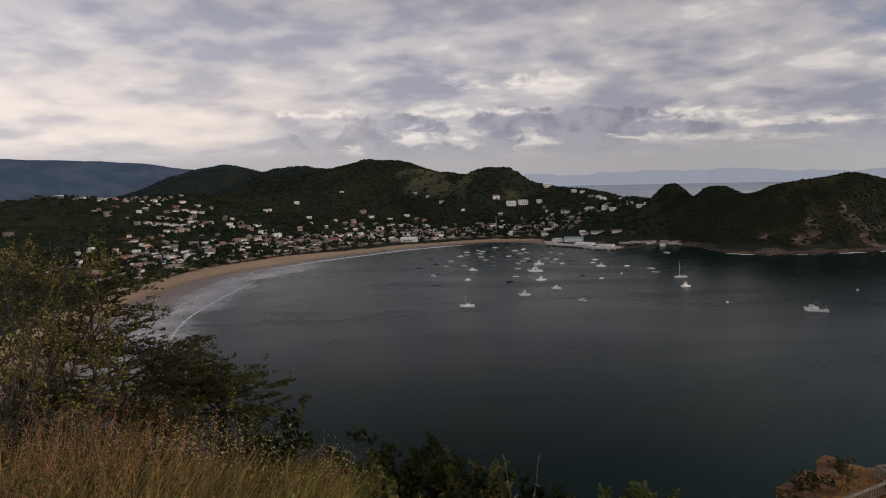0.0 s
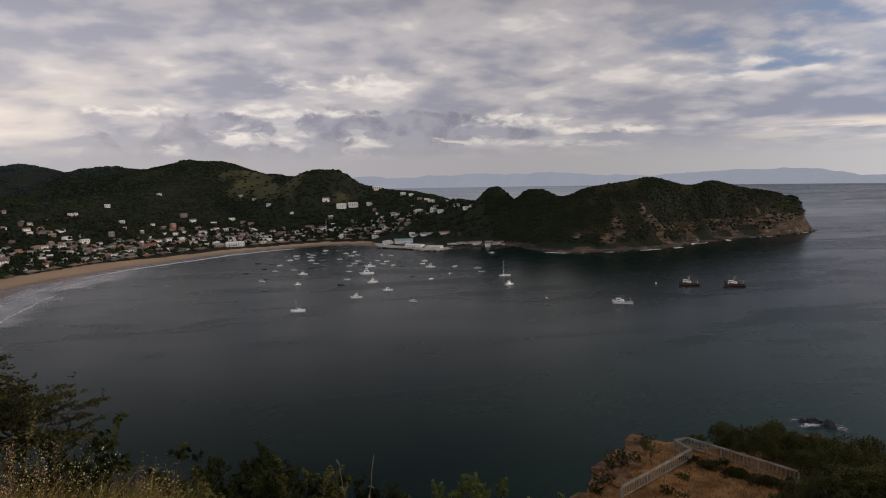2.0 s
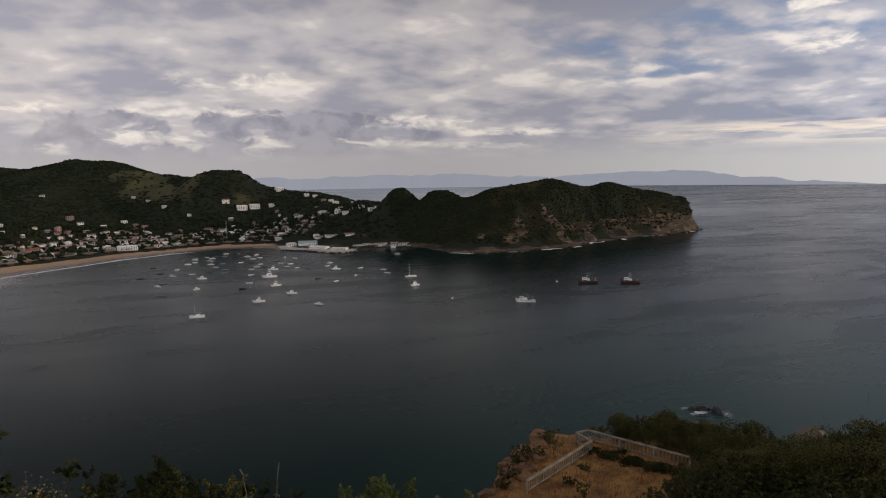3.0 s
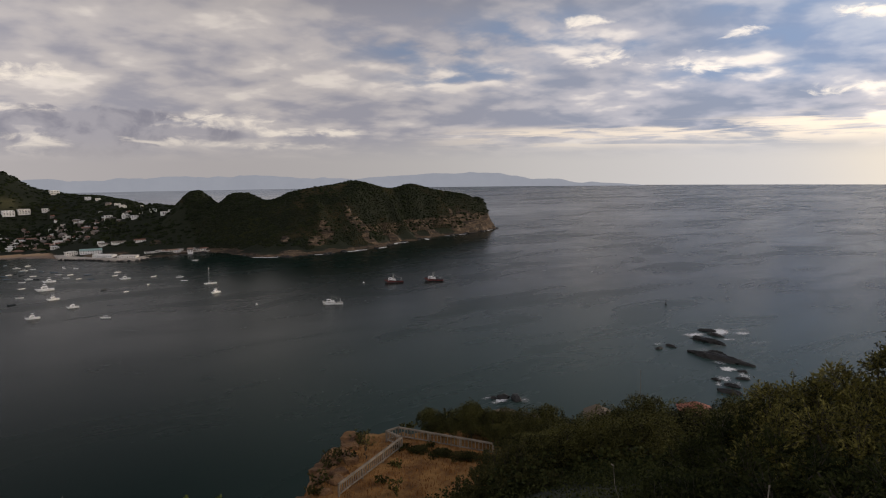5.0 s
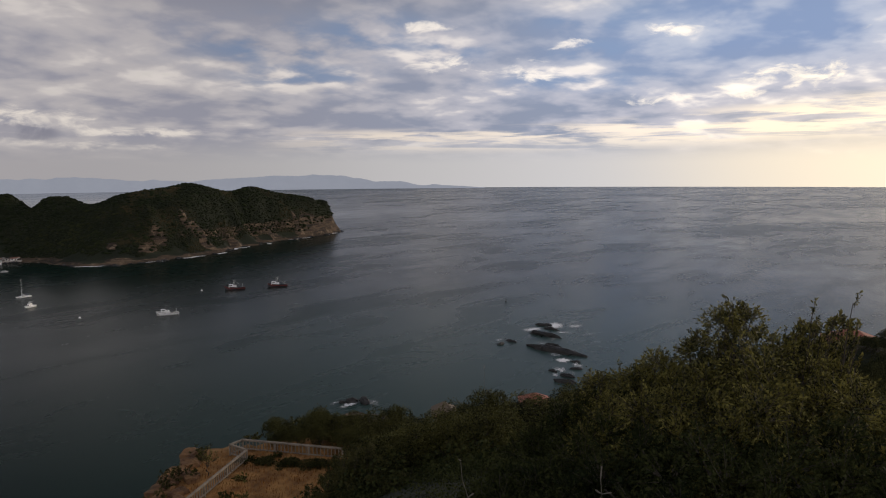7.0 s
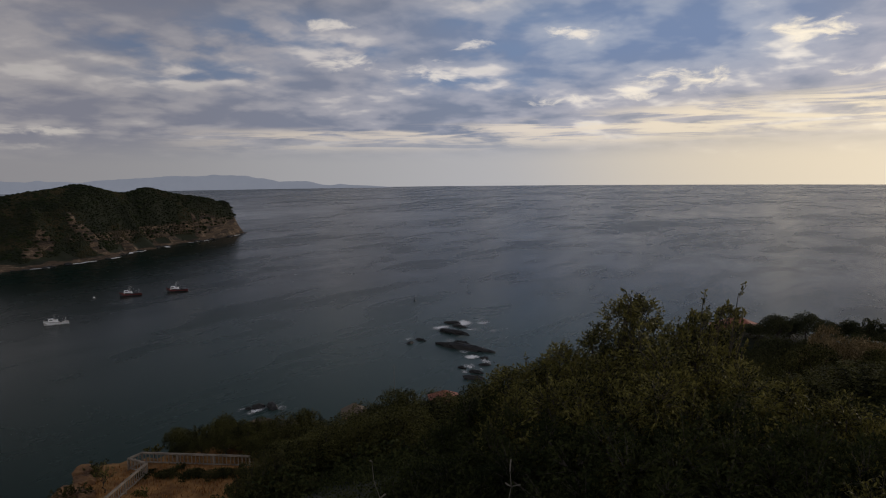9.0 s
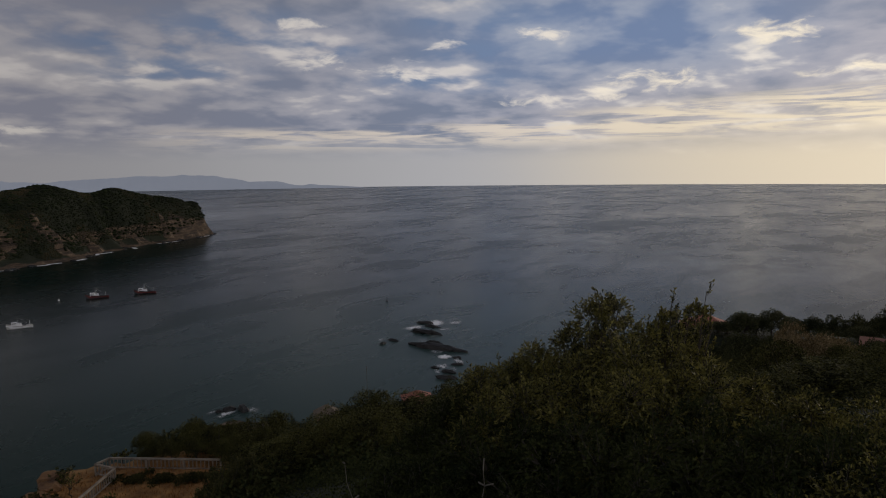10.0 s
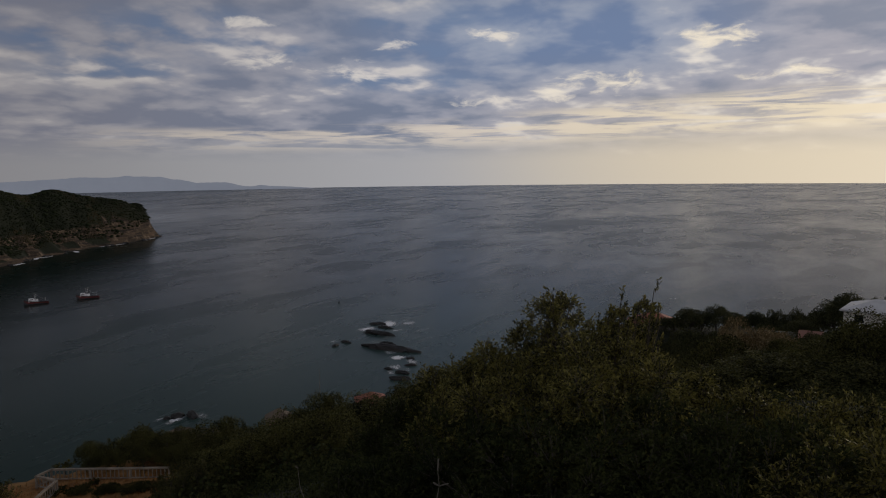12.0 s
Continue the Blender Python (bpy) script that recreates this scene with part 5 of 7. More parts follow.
undergrowth("dark green bushes between the trees of the slope", 1500, 36, 68, 20, 80, 1.2, 0.14, 51, 150)
undergrowth("dark bushes covering the neighbouring spur", 900, 78, 104, 95, 185, 1.6, 0.20, 52, 110, LEAF_FAR)
undergrowth("dark scrub in the dip below the spur", 420, 76, 104, 34, 95, 1.3, 0.13, 54, 170, LEAF_FAR)
undergrowth("low dark creepers under the shrubs", 1300, 36, 104, 10, 40, 0.8, 0.065, 53, 150)

# ---- boats in the bay ----
HULL_WHITE = plain("white_hull", (0.86, 0.86, 0.84), 0.35, scale=0.4, vary=0.12, rnd=0.15)
HULL_BLUE = plain("blue_grey_hull", (0.20, 0.25, 0.30), 0.45, scale=0.5, vary=0.2, rnd=0.6)
HULL_RED = plain("red_brown_hull", (0.16, 0.035, 0.03), 0.5, scale=0.4, vary=0.3)
HULL_DARK = plain("dark_hull", (0.035, 0.04, 0.045), 0.4, scale=0.4, vary=0.3)
DECK = plain("boat_deck", (0.52, 0.50, 0.46), 0.6, scale=0.8, vary=0.2)
GLASS_DARK = plain("dark_glazing", (0.012, 0.015, 0.018), 0.12, scale=0.5, vary=0.2)
STEEL = plain("painted_steel", (0.42, 0.42, 0.41), 0.4, 0.3, scale=2, vary=0.2)
CANVAS = plain("blue_canvas", (0.05, 0.09, 0.16), 0.8, scale=2, vary=0.2)


def part(name, bm, mat, parent, label=""):
    me = bpy.data.meshes.new(name)
    bm.normal_update()
    bm.to_mesh(me)
    bm.free()
    me.materials.append(mat)
    return child(name, me, parent, label)


def loft(sections):
    """A closed skin over rings of the same number of points."""
    bm = bmesh.new()
    rings = [[bm.verts.new(p) for p in s] for s in sections]
    for a, b in zip(rings, rings[1:]):
        for i in range(len(a)):
            j = (i + 1) % len(a)
            bm.faces.new((a[i], a[j], b[j], b[i]))
    for r in (rings[0], rings[-1]):
        if len({tuple(round(c, 4) for c in v.co) for v in r}) > 2:
            bm.faces.new(r)
    bmesh.ops.remove_doubles(bm, verts=bm.verts, dist=0.001)
    bmesh.ops.recalc_face_normals(bm, faces=bm.faces)
    return bm


def hull(length, beam, side, draft=0.35, sheer=0.35, bow=0.18, at_y=0.0, open_deck=False):
    """A hull along x, bow at +x, with a raked stem and rising sheer."""
    out = []
    for u in (0.0, 0.15, 0.4, 0.65, 0.82, 0.93, 1.0):
        x = (u - 0.5) * length
        half = beam / 2 * (0.86 + 0.14 * min(1, u * 4)) * (1 - max(0, (u - 0.45) / 0.55) ** 2.2)
        top = side + sheer * max(0, u - 0.3) ** 2 * side * 2.5
        half = max(half, 0.02)
        x_low = x - (0.0 if u < 0.8 else bow * length * (u - 0.8) / 0.2)
        out.append([(x_low, at_y - half * 0.12, -draft), (x_low, at_y + half * 0.12, -draft), (x_low, at_y + half * 0.8, 0.05), (x, at_y + half, top), (x, at_y + half * 0.9, top + 0.03), (x, at_y + half * 0.86, top - (0.35 * side if open_deck else 0.05)),
                    (x, at_y - half * 0.86, top - (0.35 * side if open_deck else 0.05)), (x, at_y - half * 0.9, top + 0.03), (x, at_y - half, top), (x_low, at_y - half * 0.8, 0.05)])
    return loft(out)


def block(x0, x1, w0, w1, z0, z1, rake_front=0.0, rake_back=0.0, at_y=0.0):
    """A cabin: a bevelled box whose top is narrower and raked."""
    bm = bmesh.new()
    v = [bm.verts.new(p) for p in ((x0, at_y - w0 / 2, z0), (x1, at_y - w0 / 2, z0), (x1, at_y + w0 / 2, z0), (x0, at_y + w0 / 2, z0), (x0 + rake_back, at_y - w1 / 2, z1), (x1 - rake_front, at_y - w1 / 2, z1), (x1 - rake_front, at_y + w1 / 2, z1), (x0 + rake_back, at_y + w1 / 2, z1))]
    for f in ((3, 2, 1, 0), (4, 5, 6, 7), (0, 1, 5, 4), (1, 2, 6, 5), (2, 3, 7, 6), (3, 0, 4, 7)):
        bm.faces.new([v[i] for i in f])
    bmesh.ops.bevel(bm, geom=bm.edges[:], offset=0.04 * min(x1 - x0, w0, z1 - z0), segments=1, affect="EDGES")
    return bm


def rod(points, r0, r1=None, sides=6):
    v, f = tube(points, np.linspace(r0, r0 if r1 is None else r1, len(points)), sides)
    bm = bmesh.new()
    vs = [bm.verts.new(p) for p in v]
    for q in f:
        bm.faces.new([vs[i] for i in q])
    bm.faces.new(vs[:sides][::-1])
    bm.faces.new(vs[-sides:])
    return bm


def boat_root(name, label, group="moored boats"):
    root = new(name)
    return tagged(root, label, "boat", group)


def skiff(length, mat, label, canopy):
    b = boat_root("skiff", label)
    part("hull", hull(length, length * 0.24, 0.75, open_deck=True), mat, b)
    for x in (-0.28, -0.05, 0.16):
        part("thwart", block(x * length - 0.15, x * length + 0.15, length * 0.19, length * 0.19, 0.42, 0.5), DECK, b)
    motor = part("outboard_motor", block(-0.5 * length - 0.35, -0.5 * length + 0.05, 0.32, 0.26, 0.3, 1.15, 0.05, 0.05), HULL_DARK, b)
    if canopy:
        part("canopy", block(-0.22 * length, 0.16 * length, length * 0.21, length * 0.19, 1.75, 1.9, 0.1, 0.1), CANVAS if mat is HULL_BLUE else HULL_WHITE, b)
        for x in (-0.2, 0.14):
            for y in (-0.09, 0.09):
                part("canopy_post", rod([(x * length, y * length, 0.5), (x * length, y * length, 1.8)], 0.025), STEEL, b)
    return b


def motor_yacht(length, label, tower):
    b = boat_root("motor_yacht", label)
    part("hull", hull(length, length * 0.30, length * 0.115, 0.6), HULL_WHITE, b)
    deck = length * 0.115
    cabin = part("cabin", block(-0.18 * length, 0.24 * length, length * 0.235, length * 0.20, deck, deck + 1.35, length * 0.09, 0.1), HULL_WHITE, b)
    part("windscreen", block(0.10 * length, 0.235 * length, length * 0.215, length * 0.19, deck + 0.55, deck + 1.1, length * 0.055, 0), GLASS_DARK, cabin, "dark raked windscreen")
    for s in (-1, 1):
        part("side_window", block(-0.14 * length, 0.09 * length, 0.06, 0.06, deck + 0.55, deck + 1.05, 0.2, 0.1, s * length * 0.111), GLASS_DARK, cabin)
    part("foredeck", block(0.2 * length, 0.40 * length, length * 0.16, length * 0.09, deck + 0.02, deck + 0.35, 0.5, 0.1), HULL_WHITE, b)
    bridge = part("flybridge", block(-0.16 * length, 0.11 * length, length * 0.20, length * 0.18, deck + 1.35, deck + 1.95, 0.5, 0.05), HULL_WHITE, b)
    if tower:
        part("hard_top", block(-0.14 * length, 0.05 * length, length * 0.19, length * 0.17, deck + 3.1, deck + 3.25, 0.1, 0.1), HULL_WHITE, b)
        for x in (-0.12, 0.03):
            for y in (-0.08, 0.08):
                part("tower_leg", rod([(x * length, y * length, deck + 1.9), (x * length * 0.9, y * length * 0.9, deck + 3.15)], 0.04), STEEL, b)
    for s in (-1, 1):
        part("outrigger", rod([(0.02 * length, s * length * 0.11, deck + 1.2), (-0.22 * length, s * length * 0.2, deck + 5.0)], 0.04, 0.015), STEEL, b)
    part("bow_rail", rod([(0.2 * length, length * 0.12, deck + 0.9), (0.42 * length, length * 0.05, deck + 1.2), (0.49 * length, 0, deck + 1.3), (0.42 * length, -length * 0.05, deck + 1.2), (0.2 * length, -length * 0.12, deck + 0.9)], 0.025), STEEL, b)
    return b


def sailing_yacht(length, mast, label):
    b = boat_root("sailing_yacht", label)
    part("hull", hull(length, length * 0.27, 1.15, 0.5, 0.2, 0.12), HULL_WHITE, b)
    house = part("cabin", block(-0.14 * length, 0.2 * length, length * 0.17, length * 0.13, 1.15, 1.75, 1.0, 0.2), HULL_WHITE, b)
    for s in (-1, 1):
        part("side_window", block(-0.1 * length, 0.1 * length, 0.05, 0.05, 1.35, 1.6, 0.1, 0.1, s * length * 0.078), GLASS_DARK, house)
    part("mast", rod([(0.08 * length, 0, 1.1), (0.08 * length, 0, mast)], 0.16, 0.10), HULL_WHITE, b)
    part("boom", rod([(0.07 * length, 0, 2.6), (-0.32 * length, 0, 2.7)], 0.08), STEEL, b)
    part("furled_sail", rod([(0.06 * length, 0, 2.85), (-0.1 * length, 0, 2.95), (-0.30 * length, 0, 2.85)], 0.2, 0.14), CANVAS, b)
    for p in ((0.48 * length, 0, 1.5), (-0.48 * length, 0, 1.2), (0.04 * length, length * 0.13, 1.2), (0.04 * length, -length * 0.13, 1.2)):
        part("stay", rod([p, (0.08 * length, 0, mast * 0.97)], 0.015), STEEL, b)
    return b


def catamaran(length, mast, label):
    b = boat_root("catamaran", label)
    for s in (-1, 1):
        part("hull", hull(length, length * 0.13, 1.3, 0.4, 0.15, 0.1, s * length * 0.21), HULL_WHITE, b)
    part("bridge_deck", block(-0.36 * length, 0.16 * length, length * 0.40, length * 0.38, 0.8, 1.35, 0.4), HULL_WHITE, b)
    house = part("cabin", block(-0.22 * length, 0.12 * length, length * 0.32, length * 0.24, 1.35, 2.35, 1.2, 0.1), HULL_WHITE, b)
    part("windscreen", block(-0.02 * length, 0.115 * length, length * 0.28, length * 0.24, 1.65, 2.1, 0.6, 0), GLASS_DARK, house, "dark wrap-round windscreen")
    part("bimini", block(-0.34 * length, -0.16 * length, length * 0.26, length * 0.24, 2.75, 2.9, 0.1, 0.1), CANVAS, b)
    part("mast", rod([(0.10 * length, 0, 2.2), (0.10 * length, 0, mast)], 0.11, 0.07), STEEL, b)
    part("boom", rod([(0.09 * length, 0, 3.4), (-0.3 * length, 0, 3.5)], 0.09), STEEL, b)
    part("trampoline", block(0.16 * length, 0.4 * length, length * 0.3, length * 0.3, 1.0, 1.04), HULL_DARK, b)
    return b


def trawler(length, mat, label, booms):
    b = boat_root("trawler", label)
    part("hull", hull(length, length * 0.27, length * 0.085, 0.8, 0.9, 0.10), mat, b)
    d = length * 0.085
    part("bulwark", hull(length * 0.97, length * 0.275, d + 0.45, -d + 0.1, 0.9, 0.02), DECK if mat is HULL_WHITE else HULL_DARK, b)
    house = part("wheelhouse", block(0.08 * length, 0.30 * length, length * 0.18, length * 0.165, d + 0.3, d + 3.3, 0.25, 0.1), HULL_WHITE, b, "white wheelhouse")
    part("bridge_window", block(0.27 * length, 0.297 * length, length * 0.155, length * 0.15, d + 2.2, d + 2.9, 0.05, 0), GLASS_DARK, house)
    for s in (-1, 1):
        part("side_window", block(0.12 * length, 0.26 * length, 0.06, 0.06, d + 2.2, d + 2.8, 0.02, 0.02, s * length * 0.0875), GLASS_DARK, house)
    part("cabin", block(-0.10 * length, 0.09 * length, length * 0.16, length * 0.15, d + 0.3, d + 2.3, 0.0, 0.3), HULL_WHITE, b)
    part("mast", rod([(0.06 * length, 0, d + 2), (0.06 * length, 0, d + length * 0.42)], 0.14, 0.09), STEEL, b)
    part("funnel", rod([(0.0, 0.4, d + 2.2), (0.0, 0.4, d + 4.0)], 0.25), HULL_DARK, b)
    for s in (-1, 1):
        if booms:
            part("outrigger_boom", rod([(0.05 * length, s * length * 0.12, d + 0.6), (-0.02 * length, s * length * 0.30, d + length * 0.40)], 0.12, 0.07), STEEL, b)
        part("stay", rod([(0.06 * length, 0, d + length * 0.40), (-0.40 * length, s * length * 0.1, d + 0.6)], 0.03), STEEL, b)
    part("gantry", rod([(-0.38 * length, -length * 0.10, d), (-0.38 * length, -length * 0.09, d + 3.4), (-0.38 * length, length * 0.09, d + 3.4), (-0.38 * length, length * 0.10, d)], 0.12), STEEL, b)
    part("winch", block(-0.24 * length, -0.14 * length, length * 0.12, length * 0.11, d + 0.2, d + 1.3), HULL_DARK, b)
    return b


def afloat(ob, x, y, heading):
    ob.matrix_basis = pose(x, y, 0.0, 0, 0, heading)
    return ob


def place_boats():
    rs = np.random.RandomState(77)
    kinds = [skiff(7.2, HULL_WHITE, "small open white fishing skiff moored in the bay", False), skiff(7.6, HULL_BLUE, "small open blue-grey skiff moored in the bay", False), skiff(8.2, HULL_WHITE, "white skiff with a sun canopy", True), skiff(6.6, HULL_DARK, "small dark open skiff", False)]
    skiffs = [(-30, 805), (-19, 890), (-11, 835), (-8, 757), (-13, 739), (-9, 681), (1, 810), (7, 862), (-3, 883), (16, 946), (20, 907), (22, 878), (30, 953), (29, 922), (35, 861), (46, 973), (47, 932), (46, 896), (52, 956), (58, 981), (61, 966), (60, 895), (67, 970), (72, 1004), (56, 810), (46, 805), (22, 815), (40, 827), (50, 865)]
    skiffs += [(77, 888), (82, 898), (77, 864), (87, 907), (63, 689), (88, 997), (96, 957), (97, 922), (93, 887), (100, 927), (109, 972), (110, 936), (95, 845), (102, 870), (102, 842), (115, 908), (87, 827), (81, 780), (73, 723), (59, 840), (126, 866), (140, 923), (136, 855), (137, 816), (151, 911), (128, 831), (147, 806), (151, 843), (125, 891)]
    skiffs += [(181, 841), (142, 722), (173, 816), (156, 696), (204, 781), (184, 727), (224, 757), (220, 729), (114, 579), (284, 891)]
    used = set()
    for x, y in skiffs:
        k = (0, 0, 0, 1, 1, 2, 2, 3)[rs.randint(8)]
        ob = kinds[k] if k not in used else copy_thing(kinds[k], pose(0, 0, 0))
        used.add(k)
        afloat(ob, x, y, 180 + rs.normal(0, 28) + (180 if rs.rand() < 0.2 else 0))
    yachts = [motor_yacht(11.5, "white motor yacht with a flybridge tower", True), motor_yacht(10.0, "white sports cruiser at a mooring", False)]
    for i, (x, y, scale) in enumerate([(109, 812, 1.1), (97, 755, 1.45), (95, 694, 1.0), (69, 612, 0.95), (102, 642, 1.0), (30, 775, 1.05), (219, 635, 1.0), (22, 706, 0.7), (175, 783, 1.0)]):
        tower = 1 if i in (4, 5, 7) else 0
        ob = yachts[tower] if i in (0, 4) else copy_thing(yachts[tower], pose(0, 0, 0))
        ob.matrix_basis = pose(x, y, 0, 0, 0, 180 + rs.normal(0, 14)) @ Matrix.Diagonal((scale, scale, scale, 1))
    afloat(catamaran(12.0, 9.5, "white sailing catamaran with a bare mast"), 17, 567, 176)
    afloat(sailing_yacht(13.5, 17.0, "white sailing yacht with a tall bare mast"), 234, 692, 186)
    afloat(trawler(17.0, HULL_WHITE, "white fishing boat with a dark working deck", False), 275, 514, 155)
    red = trawler(19.0, HULL_RED, "red-brown shrimp trawler with raised booms", True)
    afloat(red, 378, 578, 150)
    afloat(copy_thing(red, pose(0, 0, 0)), 414, 560, 141)
    # mooring buoys
    b = new("mooring_buoy", None)
    tagged(b, "white round mooring buoy", "buoy", "buoys")
    bm = bmesh.new()
    bmesh.ops.create_uvsphere(bm, u_segments=14, v_segments=8, radius=1.0)
    for v in bm.verts:
        v.co.z = v.co.z * 0.8 + 0.35
    part("float", bm, HULL_WHITE, b)
    part("ring", rod([(0, 0, 1.0), (0, 0, 1.9)], 0.12), STEEL, b)
    afloat(b, 354, 596, 0)
    c = tagged(new("marker_buoy"), "dark pillar buoy off the point", "buoy", "buoys")
    part("float", loft([[(r * math.cos(k * 0.785), r * math.sin(k * 0.785), z) for k in range(8)] for r, z in ((0.9, -0.5), (1.1, 0.1), (0.9, 0.6), (0.35, 1.0), (0.22, 3.0))]), HULL_DARK, c)
    part("top_mark", rod([(0, 0, 2.9), (0, 0, 3.3), (0, 0, 3.9)], 0.5, 0.08, 8), HULL_DARK, c)
    afloat(c, 481.6, 336, 0)
    d = afloat(copy_thing(b, pose(0, 0, 0)), 226, 556, 0)


place_boats()

# ---- surf, rocks and the fenced terrace ----
def foam_strip(name, label, line, width, seed, power=1.0, fade=True, z=0.12, mat=None):
    """A ragged band of white water along a line."""
    rs = np.random.RandomState(seed)
    line = np.array(line, float)
    seg = np.linalg.norm(np.diff(line, axis=0), axis=1)
    s = np.concatenate([[0], np.cumsum(seg)])
    n = max(6, int(s[-1] / 4))
    u = np.linspace(0, s[-1], n)
    p = np.stack([np.interp(u, s, line[:, 0]), np.interp(u, s, line[:, 1])], 1)
    t = np.gradient(p, axis=0)
    t /= np.linalg.norm(t, axis=1, keepdims=True) + 1e-9
    nrm = np.stack([-t[:, 1], t[:, 0]], 1)
    wob = fractal(u, np.full(n, seed * 17.0), 40, 3)[:, None] * width * 0.8
    ends = np.minimum(1, np.minimum(u, s[-1] - u) / (0.15 * s[-1] + 1e-6)) if fade else np.ones(n)
    verts, val = [], []
    offs = (-1.0, -0.5, 0.0, 0.5, 1.0)
    for o, a in zip(offs, (0.0, 0.75, 1.0, 0.75, 0.0)):
        q = p + nrm * (o * width / 2 + wob)
        verts += [(x, y, z) for x, y in q]
        val += list(a * ends * power)
    faces = [(k * n + i, k * n + i + 1, (k + 1) * n + i + 1, (k + 1) * n + i) for k in range(4) for i in range(n - 1)]
    me = mesh_of(name, verts, faces, mat or FOAM)
    me.attributes.new("foam", "FLOAT", "POINT").data.foreach_set("value", np.array(val, np.float32))
    return tagged(new(name, me), label, "surf", kind="stuff")


def broken_build(t, b):
    p = t.nodes.new("ShaderNodeNewGeometry").outputs["Position"]
    n = noise_node(t, p, 0.55, 8.0, 0.75, 1.2)
    b.inputs["Base Color"].default_value = (0.80, 0.81, 0.82, 1)
    b.inputs["Roughness"].default_value = 0.6
    tr = t.nodes.new("ShaderNodeBsdfTransparent")
    ms = t.nodes.new("ShaderNodeMixShader")
    t.links.new(ramp(t, math_node(t, "ADD", n, math_node(t, "MULTIPLY", attr(t, "foam"), 0.55)), 0.66, 1.0), ms.inputs[0])
    t.links.new(tr.outputs[0], ms.inputs[1])
    t.links.new(b.outputs[0], ms.inputs[2])
    t.links.new(ms.outputs[0], t.nodes["Material Output"].inputs[0])


BROKEN = material("broken_surf", broken_build)


def along_shore(i0, i1, off):
    """A run of the waterline moved out to sea."""
    p = SHORE[i0:i1]
    t = np.gradient(p, axis=0)
    t /= np.linalg.norm(t, axis=1, keepdims=True) + 1e-9
    return p + np.stack([t[:, 1], -t[:, 0]], 1) * off


B0 = len(HOME_COAST) * 4
foam_strip("surf", "thin white line of surf breaking along the beach", along_shore(B0 + 17, B0 + 34, 7), 9, 3, 1.15)
foam_strip("surf", "pale washed foam on the wet sand", along_shore(B0 - 2, B0 + 18, 14), 14, 4, 0.48, z=0.30)
foam_strip("surf", "thin line of foam on shallow water", along_shore(B0 - 2, B0 + 17, 40), 6, 5, 0.58, z=0.24)
foam_strip("surf", "broad pale wash over the wet sand", along_shore(B0 - 4, B0 + 24, 20), 84, 6, 0.64, z=0.16, mat=WASH)
H0 = (len(HOME_COAST) + len(BEACH) + len(PORT)) * 4
for k, (i0, i1, off, w) in enumerate([(-4, 0, 3, 5), (2, 5, 4, 4), (6, 10, 5, 6), (10, 12, 8, 7), (13, 17, 6, 6), (17, 19, 12, 7), (20, 24, 5, 4), (25, 28, 4, 4), (28, 31, 4, 4)]):
    foam_strip("surf", "white surf at the foot of the cliffs", along_shore(H0 + i0, H0 + i1, off), w + 2, 20 + k, 1.05)


def rock_mesh(lx, ly, lz, seed, level=3):
    v, f = ball(level)
    rs = np.random.RandomState(seed)
    off = rs.rand(3) * 50
    out = []
    for p in v:
        q = Vector(p)
        k = 1 + 0.45 * noise.noise(q * 1.6 + Vector(off)) + 0.22 * noise.noise(q * 4.2 + Vector(off))
        out.append((p[0] * k * lx / 2, p[1] * k * ly / 2, max(-0.6, p[2] * k) * lz))
    return mesh_of("rock", np.array(out), f, ROCK)


def rock_build(t, b):
    p = t.nodes.new("ShaderNodeNewGeometry").outputs["Position"]
    n, m = noise_node(t, p, 0.5, 8.0, 0.65), noise_node(t, p, 3.0, 6.0, 0.6)
    t.links.new(mix(t, ramp(t, n, 0.35, 0.7), (0.008, 0.0075, 0.007), (0.026, 0.023, 0.020)), b.inputs["Base Color"])
    t.links.new(ramp(t, m, 0.3, 0.7, 0.35, 0.8), b.inputs["Roughness"])
    bump(t, b, m, 0.7, 0.3)


ROCK = material("wet_dark_rock", rock_build)
ROCKS = [(398, 246, 27, 6, 2.8, 93), (366, 220, 35, 7, 3.4, 91), (424, 262, 12, 4, 1.6, 80), (417, 252, 12, 4, 1.5, 95), (376, 226, 12, 4, 2.0, 100), (360, 255, 5, 3, 1.4, 20), (370, 254, 9, 3, 1.3, 95), (352, 196, 6, 2.4, 1.2, 80), (328, 197, 6, 2.4, 1.2, 100), (340, 189, 7, 3, 1.3, 60), (324, 186, 9, 3.5, 1.6, 90),
         (314, 181, 12, 4.5, 2.2, 80), (222, 245, 7, 4, 2.4, 30), (226, 240, 9, 5, 2.0, 120), (219, 248, 4, 3, 1.2, 60)]
for i, (x, y, lx, ly, lz, turn) in enumerate(ROCKS):
    ob = new("rock", rock_mesh(lx, ly, lz, i))
    ob.matrix_basis = pose(x, y, -0.1, 0, 0, -turn)
    tagged(ob, "long dark wet rock slab awash in the sea" if lx > 20 else "dark wet rock awash in the sea", "rock", "rocks off the point")
